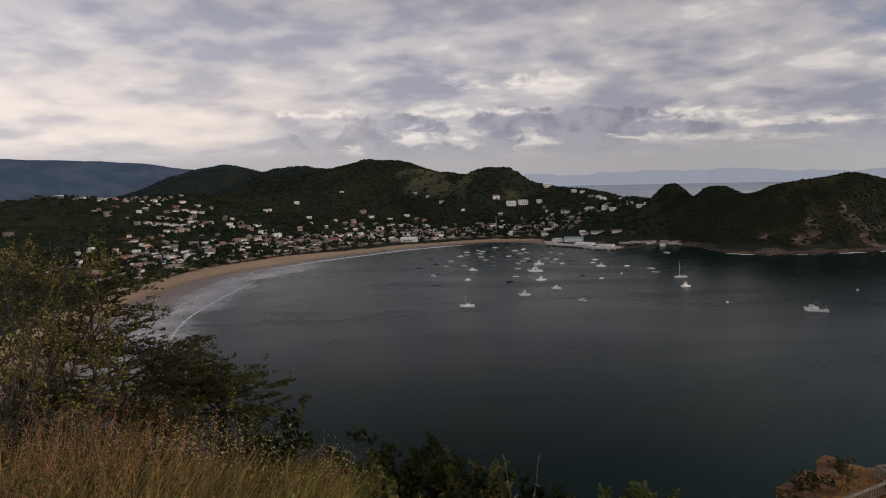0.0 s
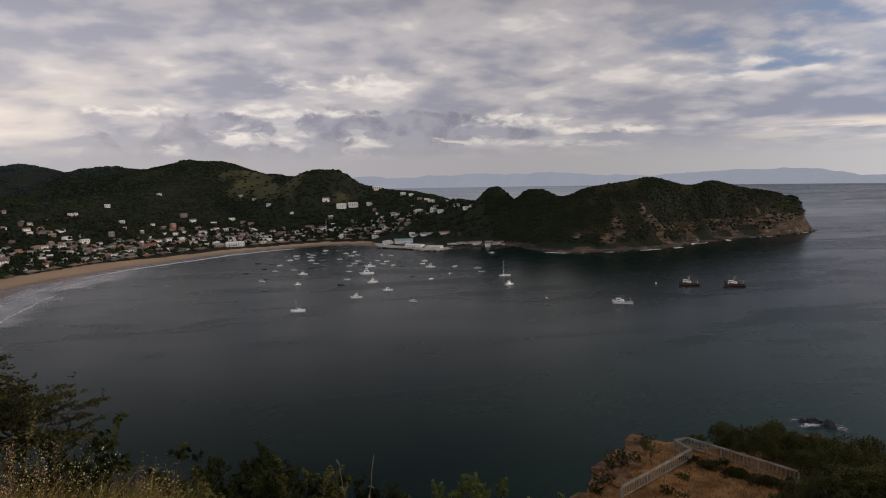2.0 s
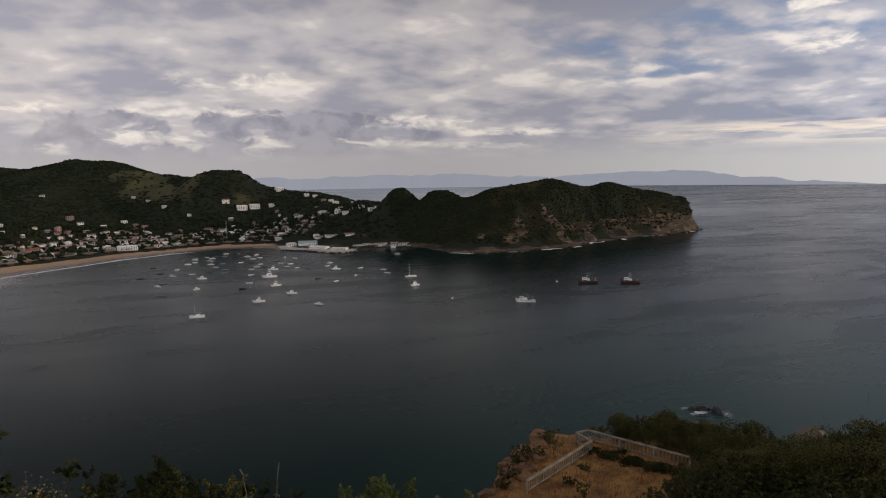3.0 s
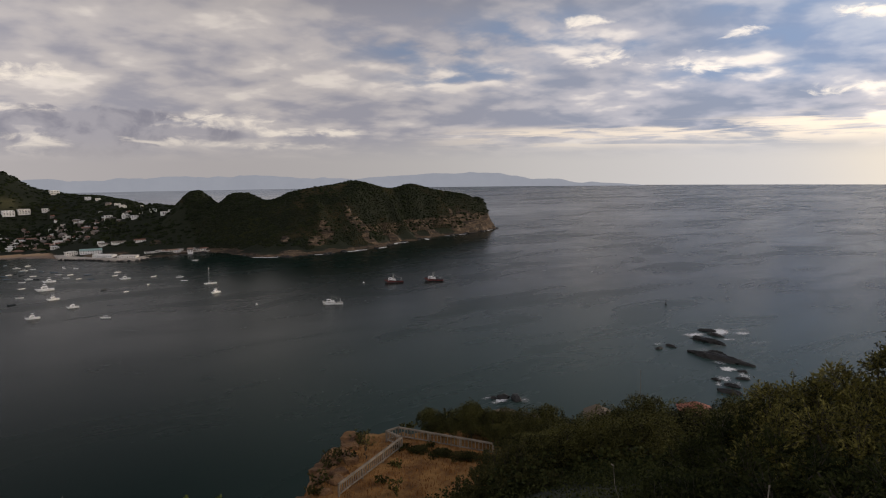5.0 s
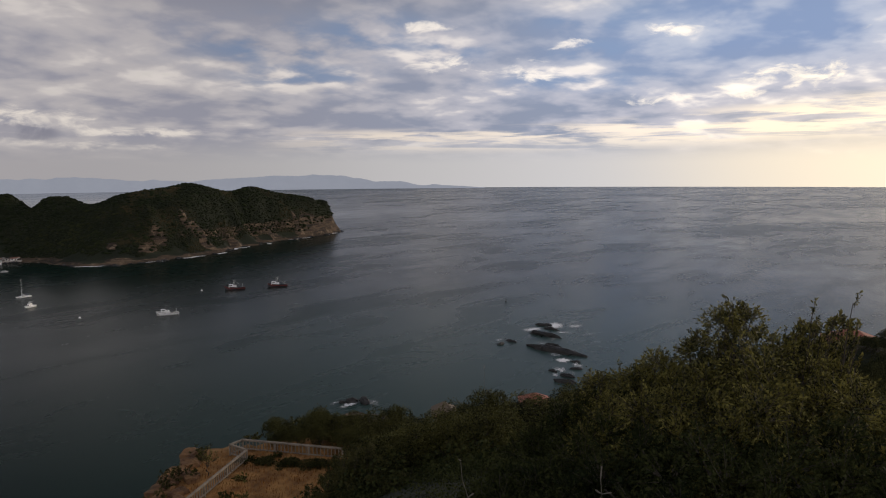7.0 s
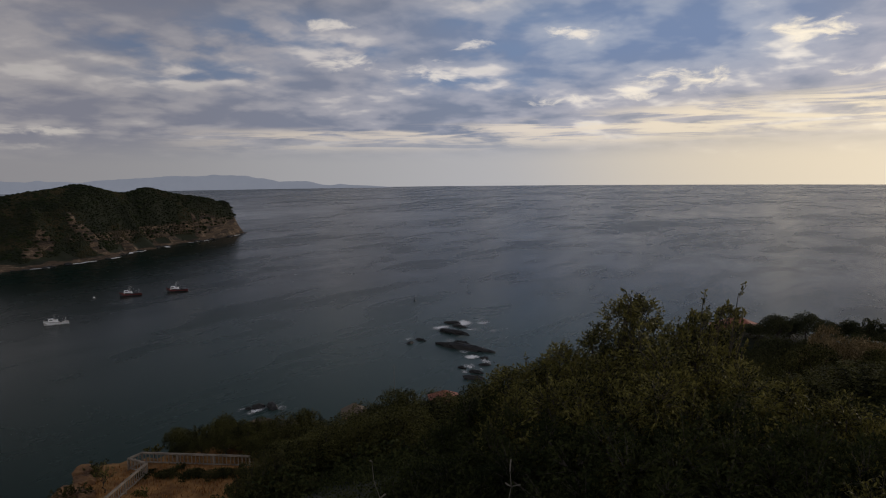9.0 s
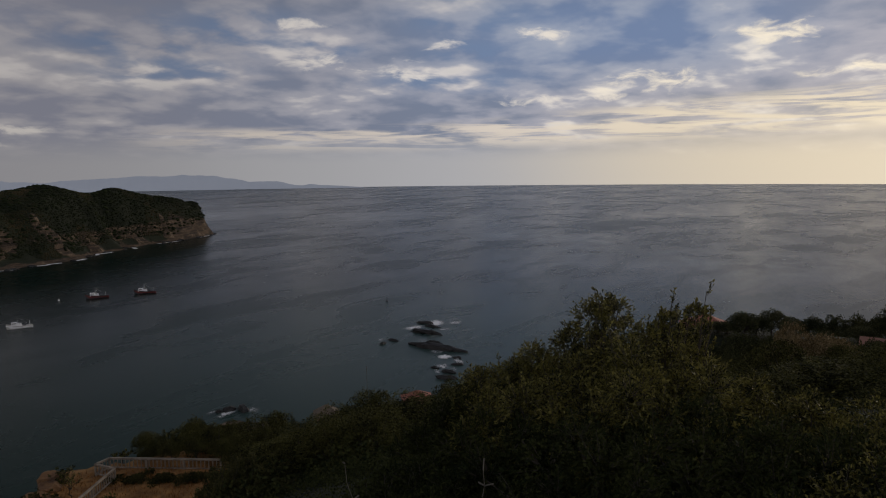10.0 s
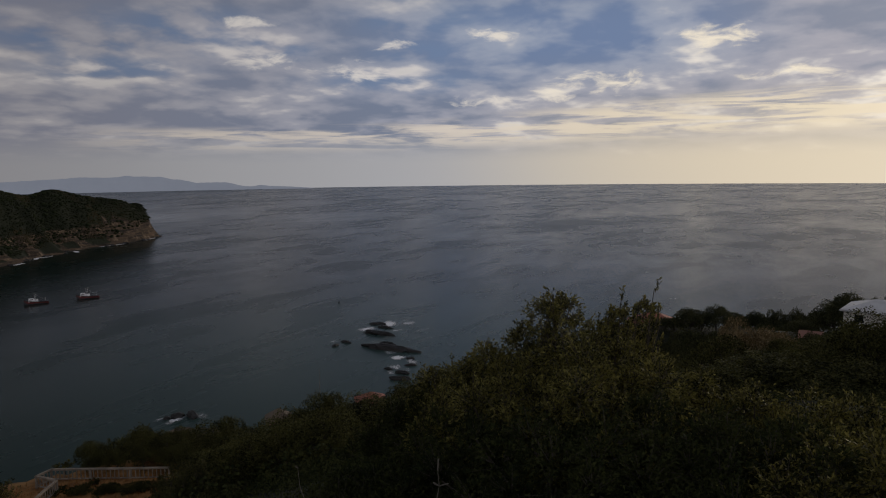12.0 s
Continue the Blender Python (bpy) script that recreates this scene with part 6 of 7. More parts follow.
def foam_patch(x, y, rx, ry, turn, seed, power=1.0):
    """An uneven blot of white water, thick in the middle and torn at its edge."""
    rs = np.random.RandomState(seed)
    n, rings = 28, 5
    ang = np.arange(n) * 2 * math.pi / n
    edge = 1 + 0.35 * np.sin(ang * 2 + rs.rand() * 6) * rs.rand() + rs.normal(0, 0.14, n)
    verts, val = [(0, 0, 0)], [power]
    for k in range(1, rings + 1):
        u = k / rings
        verts += [(rx * u * e * math.cos(q), ry * u * e * math.sin(q), 0) for q, e in zip(ang, edge)]
        val += [power * (1 - u * u)] * n
    faces = [(0, 1 + i, 1 + (i + 1) % n) for i in range(n)]
    faces += [(1 + k * n + i, 1 + (k + 1) * n + i, 1 + (k + 1) * n + (i + 1) % n, 1 + k * n + (i + 1) % n) for k in range(rings - 1) for i in range(n)]
    me = mesh_of("surf", verts, faces, BROKEN)
    me.attributes.new("foam", "FLOAT", "POINT").data.foreach_set("value", np.array(val, np.float32))
    ob = tagged(new("surf", me), "white water breaking over the rocks", "surf", kind="stuff")
    ob.matrix_basis = pose(x, y, 0.14 + 0.012 * seed, 0, 0, turn)


# centre, half lengths, turn, strength of each blot of surf
for k, args in enumerate([(408, 262, 9, 7, 10, 0.80), (428, 256, 12, 9, 40, 0.95), (436, 244, 9, 7, 0, 0.70), (414, 240, 6, 9, 20, 0.55), (392, 236, 12, 4, -10, 0.45), (378, 236, 6, 8, 0, 0.45), (351, 204, 7, 5, -10, 0.95), (346, 192, 9, 5, 30, 0.60), (333, 195, 10, 4, 15, 0.60), (329, 187, 8, 4, 0, 0.5), (322, 192, 7, 3, 40, 0.5),
                          (368, 262, 4, 3, 0, 0.7), (420, 224, 16, 5, -30, 0.42), (400, 210, 14, 4, -20, 0.36), (219, 243, 7, 4, 20, 0.72), (228, 236, 6, 4, 60, 0.5), (216, 250, 4, 3, 0, 0.5), (358, 214, 5, 8, 10, 0.5), (444, 250, 12, 6, 15, 0.42)]):
    foam_patch(*args[:5], k, args[5])
# boulders at the foot of the headland's cliffs
rs_rock = np.random.RandomState(8)
for i in range(46):
    q = SHORE[H0 - 6 + int(rs_rock.uniform(0, 38))] + rs_rock.normal(0, 3.5, 2)
    ob = new("boulder", rock_mesh(rs_rock.uniform(4, 13), rs_rock.uniform(3, 7), rs_rock.uniform(1.0, 2.6), 100 + i, 2))
    ob.matrix_basis = pose(q[0], q[1], 0.0, 0, 0, rs_rock.uniform(0, 360))
    tagged(ob, "dark boulder at the foot of the sea cliff", "boulder", "boulders under the cliffs")
wake = foam_strip("boat_wake", "faint pale wake of a boat on calm water", [(215, 828), (236, 806), (256, 786)], 3, 91, 0.5)

CONCRETE = plain("weathered_concrete", (0.24, 0.20, 0.155), 0.85, scale=1.5, vary=0.35)


def fence_run(fence, a, b, z, spacing=0.30, high=0.9):
    """Posts at the ends, a top and a foot rail, and upright balusters between."""
    a, b = Vector((*a, z)), Vector((*b, z))
    along = b - a
    n = max(2, int(along.length / spacing))
    ang = math.degrees(math.atan2(along.y, along.x))
    m = pose(a.x, a.y, z, 0, 0, ang)
    L = along.length

    def bar(name, x0, x1, w, z0, z1):
        bm = block(x0, x1, w, w, z0, z1)
        ob = part(name, bm, CONCRETE, fence)
        ob.matrix_basis = m
        return ob

    bar("top_rail", 0.0, L, 0.16, high - 0.13, high)
    bar("foot_rail", 0.0, L, 0.11, 0.10, 0.18)
    shared = None
    for i in range(1, n):
        x = L * i / n
        if shared is None:
            pattern = bar("baluster", -0.03, 0.03, 0.06, 0.18, high - 0.13)
            shared = pattern.data
            bpy.data.objects.remove(pattern)
        ob = child("baluster", shared, fence)
        ob.matrix_basis = m @ pose(x, 0, 0)
    k = max(1, int(L / 2.6))
    for i in range(k + 1):
        x = L * i / k
        bar("post", x - 0.06, x + 0.06, 0.13, -0.6, high + 0.015)


def terrace_fence():
    fence = new("fence")
    tagged(fence, "weathered pale concrete balustrade round a cliff-top terrace", "fence")
    corners = FENCE
    for a, b in zip(corners, corners[1:]):
        fence_run(fence, a, b, TERRACE_Z)


FENCE = [(21.7, 40.4), (29.7, 44.7), (29.5, 46.6), (30.7, 46.7), (34.5, 39.2)]
terrace_fence()
for i, (x, y, h, s, mat) in enumerate([(26.4, 44.6, 2.3, 0.6, LEAF_OLIVE), (25.2, 45.2, 0.9, 0.8, LEAF_MID), (27.4, 42.0, 0.55, 0.5, LEAF_OLIVE), (31.4, 43.2, 0.5, 0.5, LEAF_MID), (25.0, 40.4, 0.6, 0.5, LEAF_MID), (24.8, 38.2, 1.2, 0.5, LEAF_OLIVE), (35.6, 35.6, 1.4, 1.2, LEAF_MID), (36.5, 39.0, 1.6, 1.2, LEAF_MID), (32.2, 47.4, 0.9, 0.8, LEAF_OLIVE), (21.6, 43.0, 1.0, 0.7, LEAF_MID), (23.2, 44.6, 1.3, 0.8, LEAF_MID), (24.4, 46.0, 1.1, 0.8, LEAF_MID), (27.6, 47.6, 1.2, 0.8, LEAF_MID), (20.4, 41.6, 0.8, 0.6, LEAF_MID)]):
    p = plant("bush", "low scrubby bush on the dry terrace", "bush", h, s, 400 + i, mat, limbs=7, forks=4, twigs=4, leaves=24 if h < 2 else 9, leaf=0.075, width=0.3, stems=1, trunk_r=0.04, low=h < 2)
    p.matrix_basis = pose(x, y, ground_z(x, y) - 0.05, 0, 0, 50 * i)
    tagged(p, group="bushes on the terrace")


# broken orange rock along the terrace's edge
def ledge_build(t, b):
    p = t.nodes.new("ShaderNodeNewGeometry").outputs["Position"]
    n, m = noise_node(t, p, 0.9, 7.0, 0.6), noise_node(t, p, 5.0, 6.0, 0.6)
    t.links.new(mix(t, ramp(t, n, 0.35, 0.7), (0.085, 0.042, 0.019), (0.27, 0.145, 0.062)), b.inputs["Base Color"])
    b.inputs["Roughness"].default_value = 0.95
    bump(t, b, m, 0.8, 0.15)


LEDGE = material("orange_ledge_rock", ledge_build)
rs_ledge = np.random.RandomState(12)
for i in range(26):
    u = rs_ledge.rand() * 3
    k = int(u)
    a, b = np.array(TERRACE[k]), np.array(TERRACE[k + 1])
    q = a + (b - a) * (u - k) + rs_ledge.normal(0, 0.7, 2)
    ob = new("ledge_rock", rock_mesh(rs_ledge.uniform(0.5, 1.7), rs_ledge.uniform(0.5, 1.2), rs_ledge.uniform(0.3, 0.6), 300 + i, 2))
    ob.data.materials[0] = LEDGE
    ob.matrix_basis = pose(q[0], q[1], ground_z(q[0], q[1]) - 0.05, rs_ledge.normal(0, 8), rs_ledge.normal(0, 8), rs_ledge.uniform(0, 360))
    tagged(ob, "broken orange-brown rock on the cliff edge", "rock", "ledge rocks")


def ledge_block(lx, ly, lz, seed):
    """A squared block of broken rock: flat bedded top, ragged sides, worn edges."""
    bm = bmesh.new()
    bmesh.ops.create_cube(bm, size=1.0)
    bmesh.ops.subdivide_edges(bm, edges=bm.edges[:], cuts=5, use_grid_fill=True)
    off = Vector((seed * 3.1, seed * 1.7, 0))
    for v in bm.verts:
        q = v.co.copy()
        k = max(abs(q.x), abs(q.y), abs(q.z)) / max(0.5, q.length * 0.82)
        q = q * (0.55 + 0.45 * k)
        q += Vector(noise.noise_vector(q * 2.3 + off)) * 0.10 + Vector(noise.noise_vector(q * 6.0 + off)) * 0.035
        v.co = (q.x * lx, q.y * ly, q.z * lz + 0.12 * math.floor((q.z + 0.5) * 4) / 4)
    me = bpy.data.meshes.new("ledge_rock")
    bm.to_mesh(me)
    bm.free()
    me.materials.append(LEDGE)
    return me


for i, (x, y, lx, ly, lz, top, turn) in enumerate([(20.4, 41.6, 2.0, 1.6, 2.2, 87.7, 20), (21.9, 43.4, 2.4, 1.8, 2.4, 88.1, 48), (23.2, 45.2, 2.6, 1.7, 2.6, 88.4, 40), (24.9, 46.6, 2.2, 1.8, 2.4, 88.3, 30), (26.6, 47.6, 1.8, 1.5, 2.2, 88.4, 62), (27.6, 48.9, 1.4, 1.3, 2.0, 88.5, 15), (25.2, 44.9, 1.3, 1.0, 0.9, 88.5, 75), (23.4, 43.5, 1.2, 0.9, 0.8, 88.4, 10), (19.4, 39.6, 1.7, 1.5, 1.8, 87.4, 65)]):
    ob = new("ledge_rock", ledge_block(lx, ly, lz, i + 1))
    ob.matrix_basis = pose(x, y, top - lz / 2, 4 * math.sin(i * 2.0), 4 * math.cos(i * 3.0), turn)
    tagged(ob, "squared orange-brown rock block on the cliff edge", "rock", "ledge rocks")
# dark scrub inside the far run of the balustrade
rs_scrub = np.random.RandomState(91)
for i in range(11):
    u = rs_scrub.rand()
    x, y = 30.4 + 3.4 * u - rs_scrub.uniform(0.4, 1.5), 45.0 - 6.6 * u - rs_scrub.uniform(0.0, 0.6)
    p = clump_shrub("bush", "low dark scrub at the foot of the balustrade", rs_scrub.uniform(0.3, 0.65), rs_scrub.uniform(0.45, 0.9), 430 + i, LEAF_SPRAY if i % 2 else LEAF_DARK, 11, 170, 0.07)
    p.matrix_basis = pose(x, y, ground_z(x, y) - 0.05, 0, 0, 50 * i)
    tagged(p, group="bushes on the terrace")
make_grass("grass", "sparse dry grass on the terrace", 14000, 24, 44, 36, 56, 0.36, GRASS_RUST, 35, None, 0.016)

# leafy bushes pressed against the outer side of the balustrade
for i, (x, y, h, wide) in enumerate([(32.9, 45.6, 0.9, 0.22), (33.8, 43.9, 1.5, 0.32), (34.8, 42.1, 2.1, 0.42), (35.6, 40.4, 1.7, 0.36), (36.4, 38.9, 2.2, 0.45), (36.6, 44.4, 2.3, 0.42), (38.0, 42.0, 2.5, 0.5), (38.6, 39.6, 2.1, 0.5), (38.0, 36.6, 2.3, 0.55)]):
    t = copy_thing(KINDS[i % 4], pose(0, 0, 0))
    t.matrix_basis = pose(x, y, ground_z(x, y) - 0.15, 0, 0, 47 * i) @ Matrix.Diagonal((wide, wide, (h + 0.15) / 5.0, 1))
    tagged(t, "rounded leafy bush behind the balustrade", "bush", "bushes behind the balustrade")

# ---- the town behind the beach, the hill houses and the port ----
def palette(name, colours, rough=0.8, scale=0.35, vary=0.3, island=False):
    """One finish in several colours, picked by the object's own random number, with stains."""
    def build(t, b):
        r = t.nodes.new("ShaderNodeNewGeometry").outputs["Random Per Island"] if island else t.nodes.new("ShaderNodeObjectInfo").outputs["Random"]
        cr = t.nodes.new("ShaderNodeValToRGB")
        cr.color_ramp.interpolation = "CONSTANT"
        while len(cr.color_ramp.elements) < len(colours):
            cr.color_ramp.elements.new(0.5)
        for i, c in enumerate(colours):
            cr.color_ramp.elements[i].position = i / len(colours)
            cr.color_ramp.elements[i].color = (*c, 1)
        t.links.new(r, cr.inputs[0])
        p = t.nodes.new("ShaderNodeTexCoord").outputs["Object"]
        n = noise_node(t, p, scale, 8.0, 0.65)
        c = mix(t, ramp(t, n, 0.35, 0.75, 0.0, vary), cr.outputs[0], (0.12, 0.10, 0.085))
        t.links.new(c, b.inputs["Base Color"])
        b.inputs["Roughness"].default_value = rough
        bump(t, b, noise_node(t, p, scale * 14, 4.0), 0.2, 0.03)
    return material(name, build)


WALLS = palette("house_walls", [(0.84, 0.82, 0.79), (0.34, 0.28, 0.23), (0.44, 0.24, 0.19), (0.86, 0.85, 0.83), (0.22, 0.18, 0.14), (0.28, 0.27, 0.25), (0.74, 0.66, 0.60), (0.18, 0.15, 0.13)])
WALL_WHITE = palette("white_render", [(0.84, 0.84, 0.82), (0.72, 0.69, 0.64), (0.80, 0.78, 0.74)], vary=0.3)
ROOFS = palette("house_roofs", [(0.36, 0.33, 0.31), (0.26, 0.12, 0.08), (0.44, 0.38, 0.33), (0.24, 0.20, 0.17), (0.62, 0.60, 0.57), (0.17, 0.15, 0.13), (0.40, 0.26, 0.19)], 0.6)
WALLS_FAR = palette("back_street_walls", [(0.86, 0.85, 0.82), (0.24, 0.20, 0.17), (0.38, 0.22, 0.17), (0.17, 0.14, 0.12), (0.80, 0.77, 0.72), (0.20, 0.17, 0.15), (0.14, 0.12, 0.10), (0.84, 0.80, 0.76), (0.30, 0.24, 0.20)], island=True)
ROOFS_FAR = palette("back_street_roofs", [(0.20, 0.17, 0.15), (0.24, 0.10, 0.07), (0.30, 0.24, 0.21), (0.70, 0.69, 0.67), (0.12, 0.10, 0.09), (0.28, 0.15, 0.11), (0.13, 0.11, 0.10)], 0.6, island=True)
ROOF_RED = palette("clay_tiles", [(0.25, 0.07, 0.045), (0.29, 0.10, 0.065)], 0.8)
ROOF_RUST = palette("rusty_sheet_roof", [(0.22, 0.12, 0.085), (0.30, 0.21, 0.16)], 0.7)
ROOF_TEAL = palette("teal_sheet_roof", [(0.32, 0.47, 0.45)], 0.5)
THATCH = palette("palm_thatch", [(0.13, 0.10, 0.07), (0.19, 0.15, 0.11)], 0.95)
WINDOW = GLASS_DARK
DOOR = plain("house_door", (0.10, 0.07, 0.05), 0.6, scale=2)


def box_bm(x0, x1, y0, y1, z0, z1):
    bm = bmesh.new()
    v = [bm.verts.new(p) for p in ((x0, y0, z0), (x1, y0, z0), (x1, y1, z0), (x0, y1, z0), (x0, y0, z1), (x1, y0, z1), (x1, y1, z1), (x0, y1, z1))]
    for f in ((3, 2, 1, 0), (4, 5, 6, 7), (0, 1, 5, 4), (1, 2, 6, 5), (2, 3, 7, 6), (3, 0, 4, 7)):
        bm.faces.new([v[i] for i in f])
    return bm


def add_box(bm, *a):
    """Another box in the same mesh."""
    other = box_bm(*a)
    me = bpy.data.meshes.new("tmp")
    other.to_mesh(me)
    other.free()
    bm.from_mesh(me)
    bpy.data.meshes.remove(me)
    return bm


def roof_bm(kind, L, W, z, rise, eave=0.6):
    """A gable, hip, shed or flat roof over a plan L by W, with thickness and eaves."""
    l, w = L / 2 + eave, W / 2 + eave
    if kind == "flat":
        bm = box_bm(-L / 2 - 0.15, L / 2 + 0.15, -W / 2 - 0.15, W / 2 + 0.15, z, z + 0.22)
        for q in ((-L / 2 - 0.15, L / 2 + 0.15, -W / 2 - 0.15, -W / 2 + 0.05), (-L / 2 - 0.15, L / 2 + 0.15, W / 2 - 0.05, W / 2 + 0.15)):
            add_box(bm, *q, z + 0.22, z + 0.6)
        return bm
    ridge = {"gable": l, "hip": max(0.0, l - w), "shed": l}[kind]
    bm = bmesh.new()
    low = [(-l, -w, z - 0.1), (l, -w, z - 0.1), (l, w, z - 0.1), (-l, w, z - 0.1)]
    y = 0.0 if kind != "shed" else w
    top = [(-ridge, y, z + rise), (ridge, y, z + rise)]
    for dz in (0.0, -0.2):
        v = [bm.verts.new((a, b, c + dz)) for a, b, c in low + top]
        faces = [(0, 1, 5, 4), (2, 3, 4, 5)] if kind != "shed" else [(0, 1, 5, 4)]
        if kind == "hip":
            faces += [(1, 2, 5), (3, 0, 4)]
        for f in faces:
            bm.faces.new([v[i] for i in (f if dz == 0 else f[::-1])])
    bmesh.ops.remove_doubles(bm, verts=bm.verts, dist=0.01)
    return bm


def house(label, L, W, storeys, roof, wall_mat, roof_mat, rise=1.6, balcony=False, name="house", bays=None, groups="houses of the town"):
    h = new(name)
    tagged(h, label, "house", groups)
    H = 2.9 * storeys
    bm = box_bm(-L / 2, L / 2, -W / 2, W / 2, -2.5, H)
    if roof == "gable":
        for s in (-1, 1):
            a = [bm.verts.new(p) for p in ((s * L / 2, -W / 2, H), (s * L / 2, W / 2, H), (s * L / 2, 0, H + rise * 0.88))]
            bm.faces.new(a)
    wall = part("wall", bm, wall_mat, h)
    part("roof", roof_bm(roof, L, W, H, rise), roof_mat, h)
    bays = bays or max(2, int(L / 3.2))
    for k in range(storeys):
        for s in (-1, 1) if groups != "houses of the town" else (-1,):
            for i in range(bays):
                x = (i + 0.5) / bays * L - L / 2
                if k == 0 and i == bays // 2 and s < 0:
                    part("door", box_bm(x - 0.5, x + 0.5, -W / 2 - 0.05, -W / 2 + 0.1, 0.0, 2.1), DOOR, h)
                    continue
                part("window", box_bm(x - 0.65, x + 0.65, s * W / 2 - 0.05, s * W / 2 + 0.05, 2.9 * k + 0.9, 2.9 * k + 2.2), WINDOW, h)
        if balcony and k:
            b = part("balcony", box_bm(-L / 2, L / 2, -W / 2 - 1.6, -W / 2, 2.9 * k - 0.2, 2.9 * k), wall_mat, h)
            part("parapet", box_bm(-L / 2, L / 2, -W / 2 - 1.6, -W / 2 - 1.45, 2.9 * k, 2.9 * k + 0.9), wall_mat, b)
            for x in (-L / 2 + 0.2, 0, L / 2 - 0.2):
                part("pillar", box_bm(x - 0.15, x + 0.15, -W / 2 - 1.55, -W / 2 - 1.3, 2.9 * (k - 1), 2.9 * k - 0.2), wall_mat, b)
    return h


def settle(ob, x, y, turn, scale=1.0):
    z = sum(ground_z(x + a, y + b) for a in (-4, 4) for b in (-4, 4)) / 4
    ob.matrix_basis = pose(x, y, z + 0.1, 0, 0, turn) @ Matrix.Diagonal((scale * 1.2, scale, scale * 0.86, 1))
    return ob


def make_town():
    rs = np.random.RandomState(55)
    kinds = [house("small rendered house under a gabled tin roof", 11, 7.5, 1, "gable", WALLS, ROOFS, 1.5), house("two-storey rendered house with a hipped roof", 11, 9, 2, "hip", WALLS, ROOFS, 1.9), house("low long house with a shallow tin roof", 17, 8, 1, "gable", WALLS, ROOFS, 1.4),
             house("flat-roofed two-storey rendered house with a balcony", 10, 8.5, 2, "flat", WALL_WHITE, WALL_WHITE, 0, True), house("small house under a lean-to tin roof", 8.5, 7, 1, "shed", WALLS, ROOFS, 1.3), house("wide low building with a hipped roof", 15, 11, 1, "hip", WALLS, ROOFS, 2.4)]
    first = [True] * len(kinds)
    placed, far_homes = [], []

    def put(k, x, y, turn, scale=1.0):
        ob = kinds[k] if first[k] else copy_thing(kinds[k], pose(0, 0, 0))
        first[k] = False
        placed.append((x, y))
        return settle(ob, x, y, turn, scale)

    # streets run along the beach
    line = SHORE[B0 + 8:B0 + 40]
    t = np.gradient(line, axis=0)
    t /= np.linalg.norm(t, axis=1, keepdims=True)
    inland = np.stack([-t[:, 1], t[:, 0]], 1)
    s = np.concatenate([[0], np.cumsum(np.linalg.norm(np.diff(line, axis=0), axis=1))])
    for row, (back, chance) in enumerate(((88, 0.95), (108, 0.9), (128, 0.85), (150, 0.85), (172, 0.75), (196, 0.65), (222, 0.55), (250, 0.42), (282, 0.32), (318, 0.25), (360, 0.2), (405, 0.15))):
        u = 30.0 + rs.uniform(0, 15)
        while u < s[-1] - 10:
            p = np.array([np.interp(u, s, line[:, i]) for i in (0, 1)])
            nrm = np.array([np.interp(u, s, inland[:, i]) for i in (0, 1)])
            d = np.array([np.interp(u, s, t[:, i]) for i in (0, 1)])
            q = p + nrm * (back + rs.normal(0, 5))
            here = chance * (0.28 if u < 215 else 0.9)
            if rs.rand() < here and q[1] > 720 + 0.0 * row and land(q[:1], q[1:])[1][0] > 66:
                if row > 2:
                    far_homes.append((q[0], q[1], math.atan2(d[1], d[0]) + rs.normal(0, 0.3), rs.uniform(5, 14), rs.uniform(4.5, 8), rs.choice((2.6, 2.9, 3.4, 5.6))))
                    u += rs.uniform(7, 15)
                    continue
                put(rs.choice(6, p=[0.28, 0.14, 0.2, 0.12, 0.14, 0.12]), q[0], q[1], math.degrees(math.atan2(d[1], d[0])) + rs.normal(0, 7) + 180 + (90 if rs.rand() < 0.15 else 0), rs.uniform(0.52, 0.9))
            u += rs.uniform(10, 17)
    # hill streets: centre, spread, number of houses
    for cx, cy, sx, sy, n, ks in (HILL_STREETS):
        for i in range(n):
            x, y = cx + rs.normal(0, sx), cy + rs.normal(0, sy)
            if all((x - a) ** 2 + (y - b) ** 2 > 110 for a, b in placed):
                put(ks[rs.randint(len(ks))], x, y, rs.normal(0, 25), rs.uniform(0.45, 0.8))
    # single houses that stand out on the slopes
    for x, y, k, scale, turn in LONE:
        put(3, x, y, turn, scale * (0.66 if k == 3 else 0.5))
    # crowded lanes between the streets
    rs2, x, y, z, d, beach = scatter(57, 5200, -620, 300, 700, 1420)
    ok = (d > 84) & (rs2.rand(len(x)) < 0.40 * town_density(x, y, d) ** 1.5 * smooth(fractal(x, y, 70, 3), -0.06, 0.10))
    for px_, py_ in zip(x[ok], y[ok]):
        far_homes.append((px_, py_, rs2.normal(0.5, 0.4), rs2.uniform(4, 11), rs2.uniform(3.5, 7), rs2.choice((2.3, 2.6, 2.9, 3.2))))
    joined_homes(far_homes)
    return placed


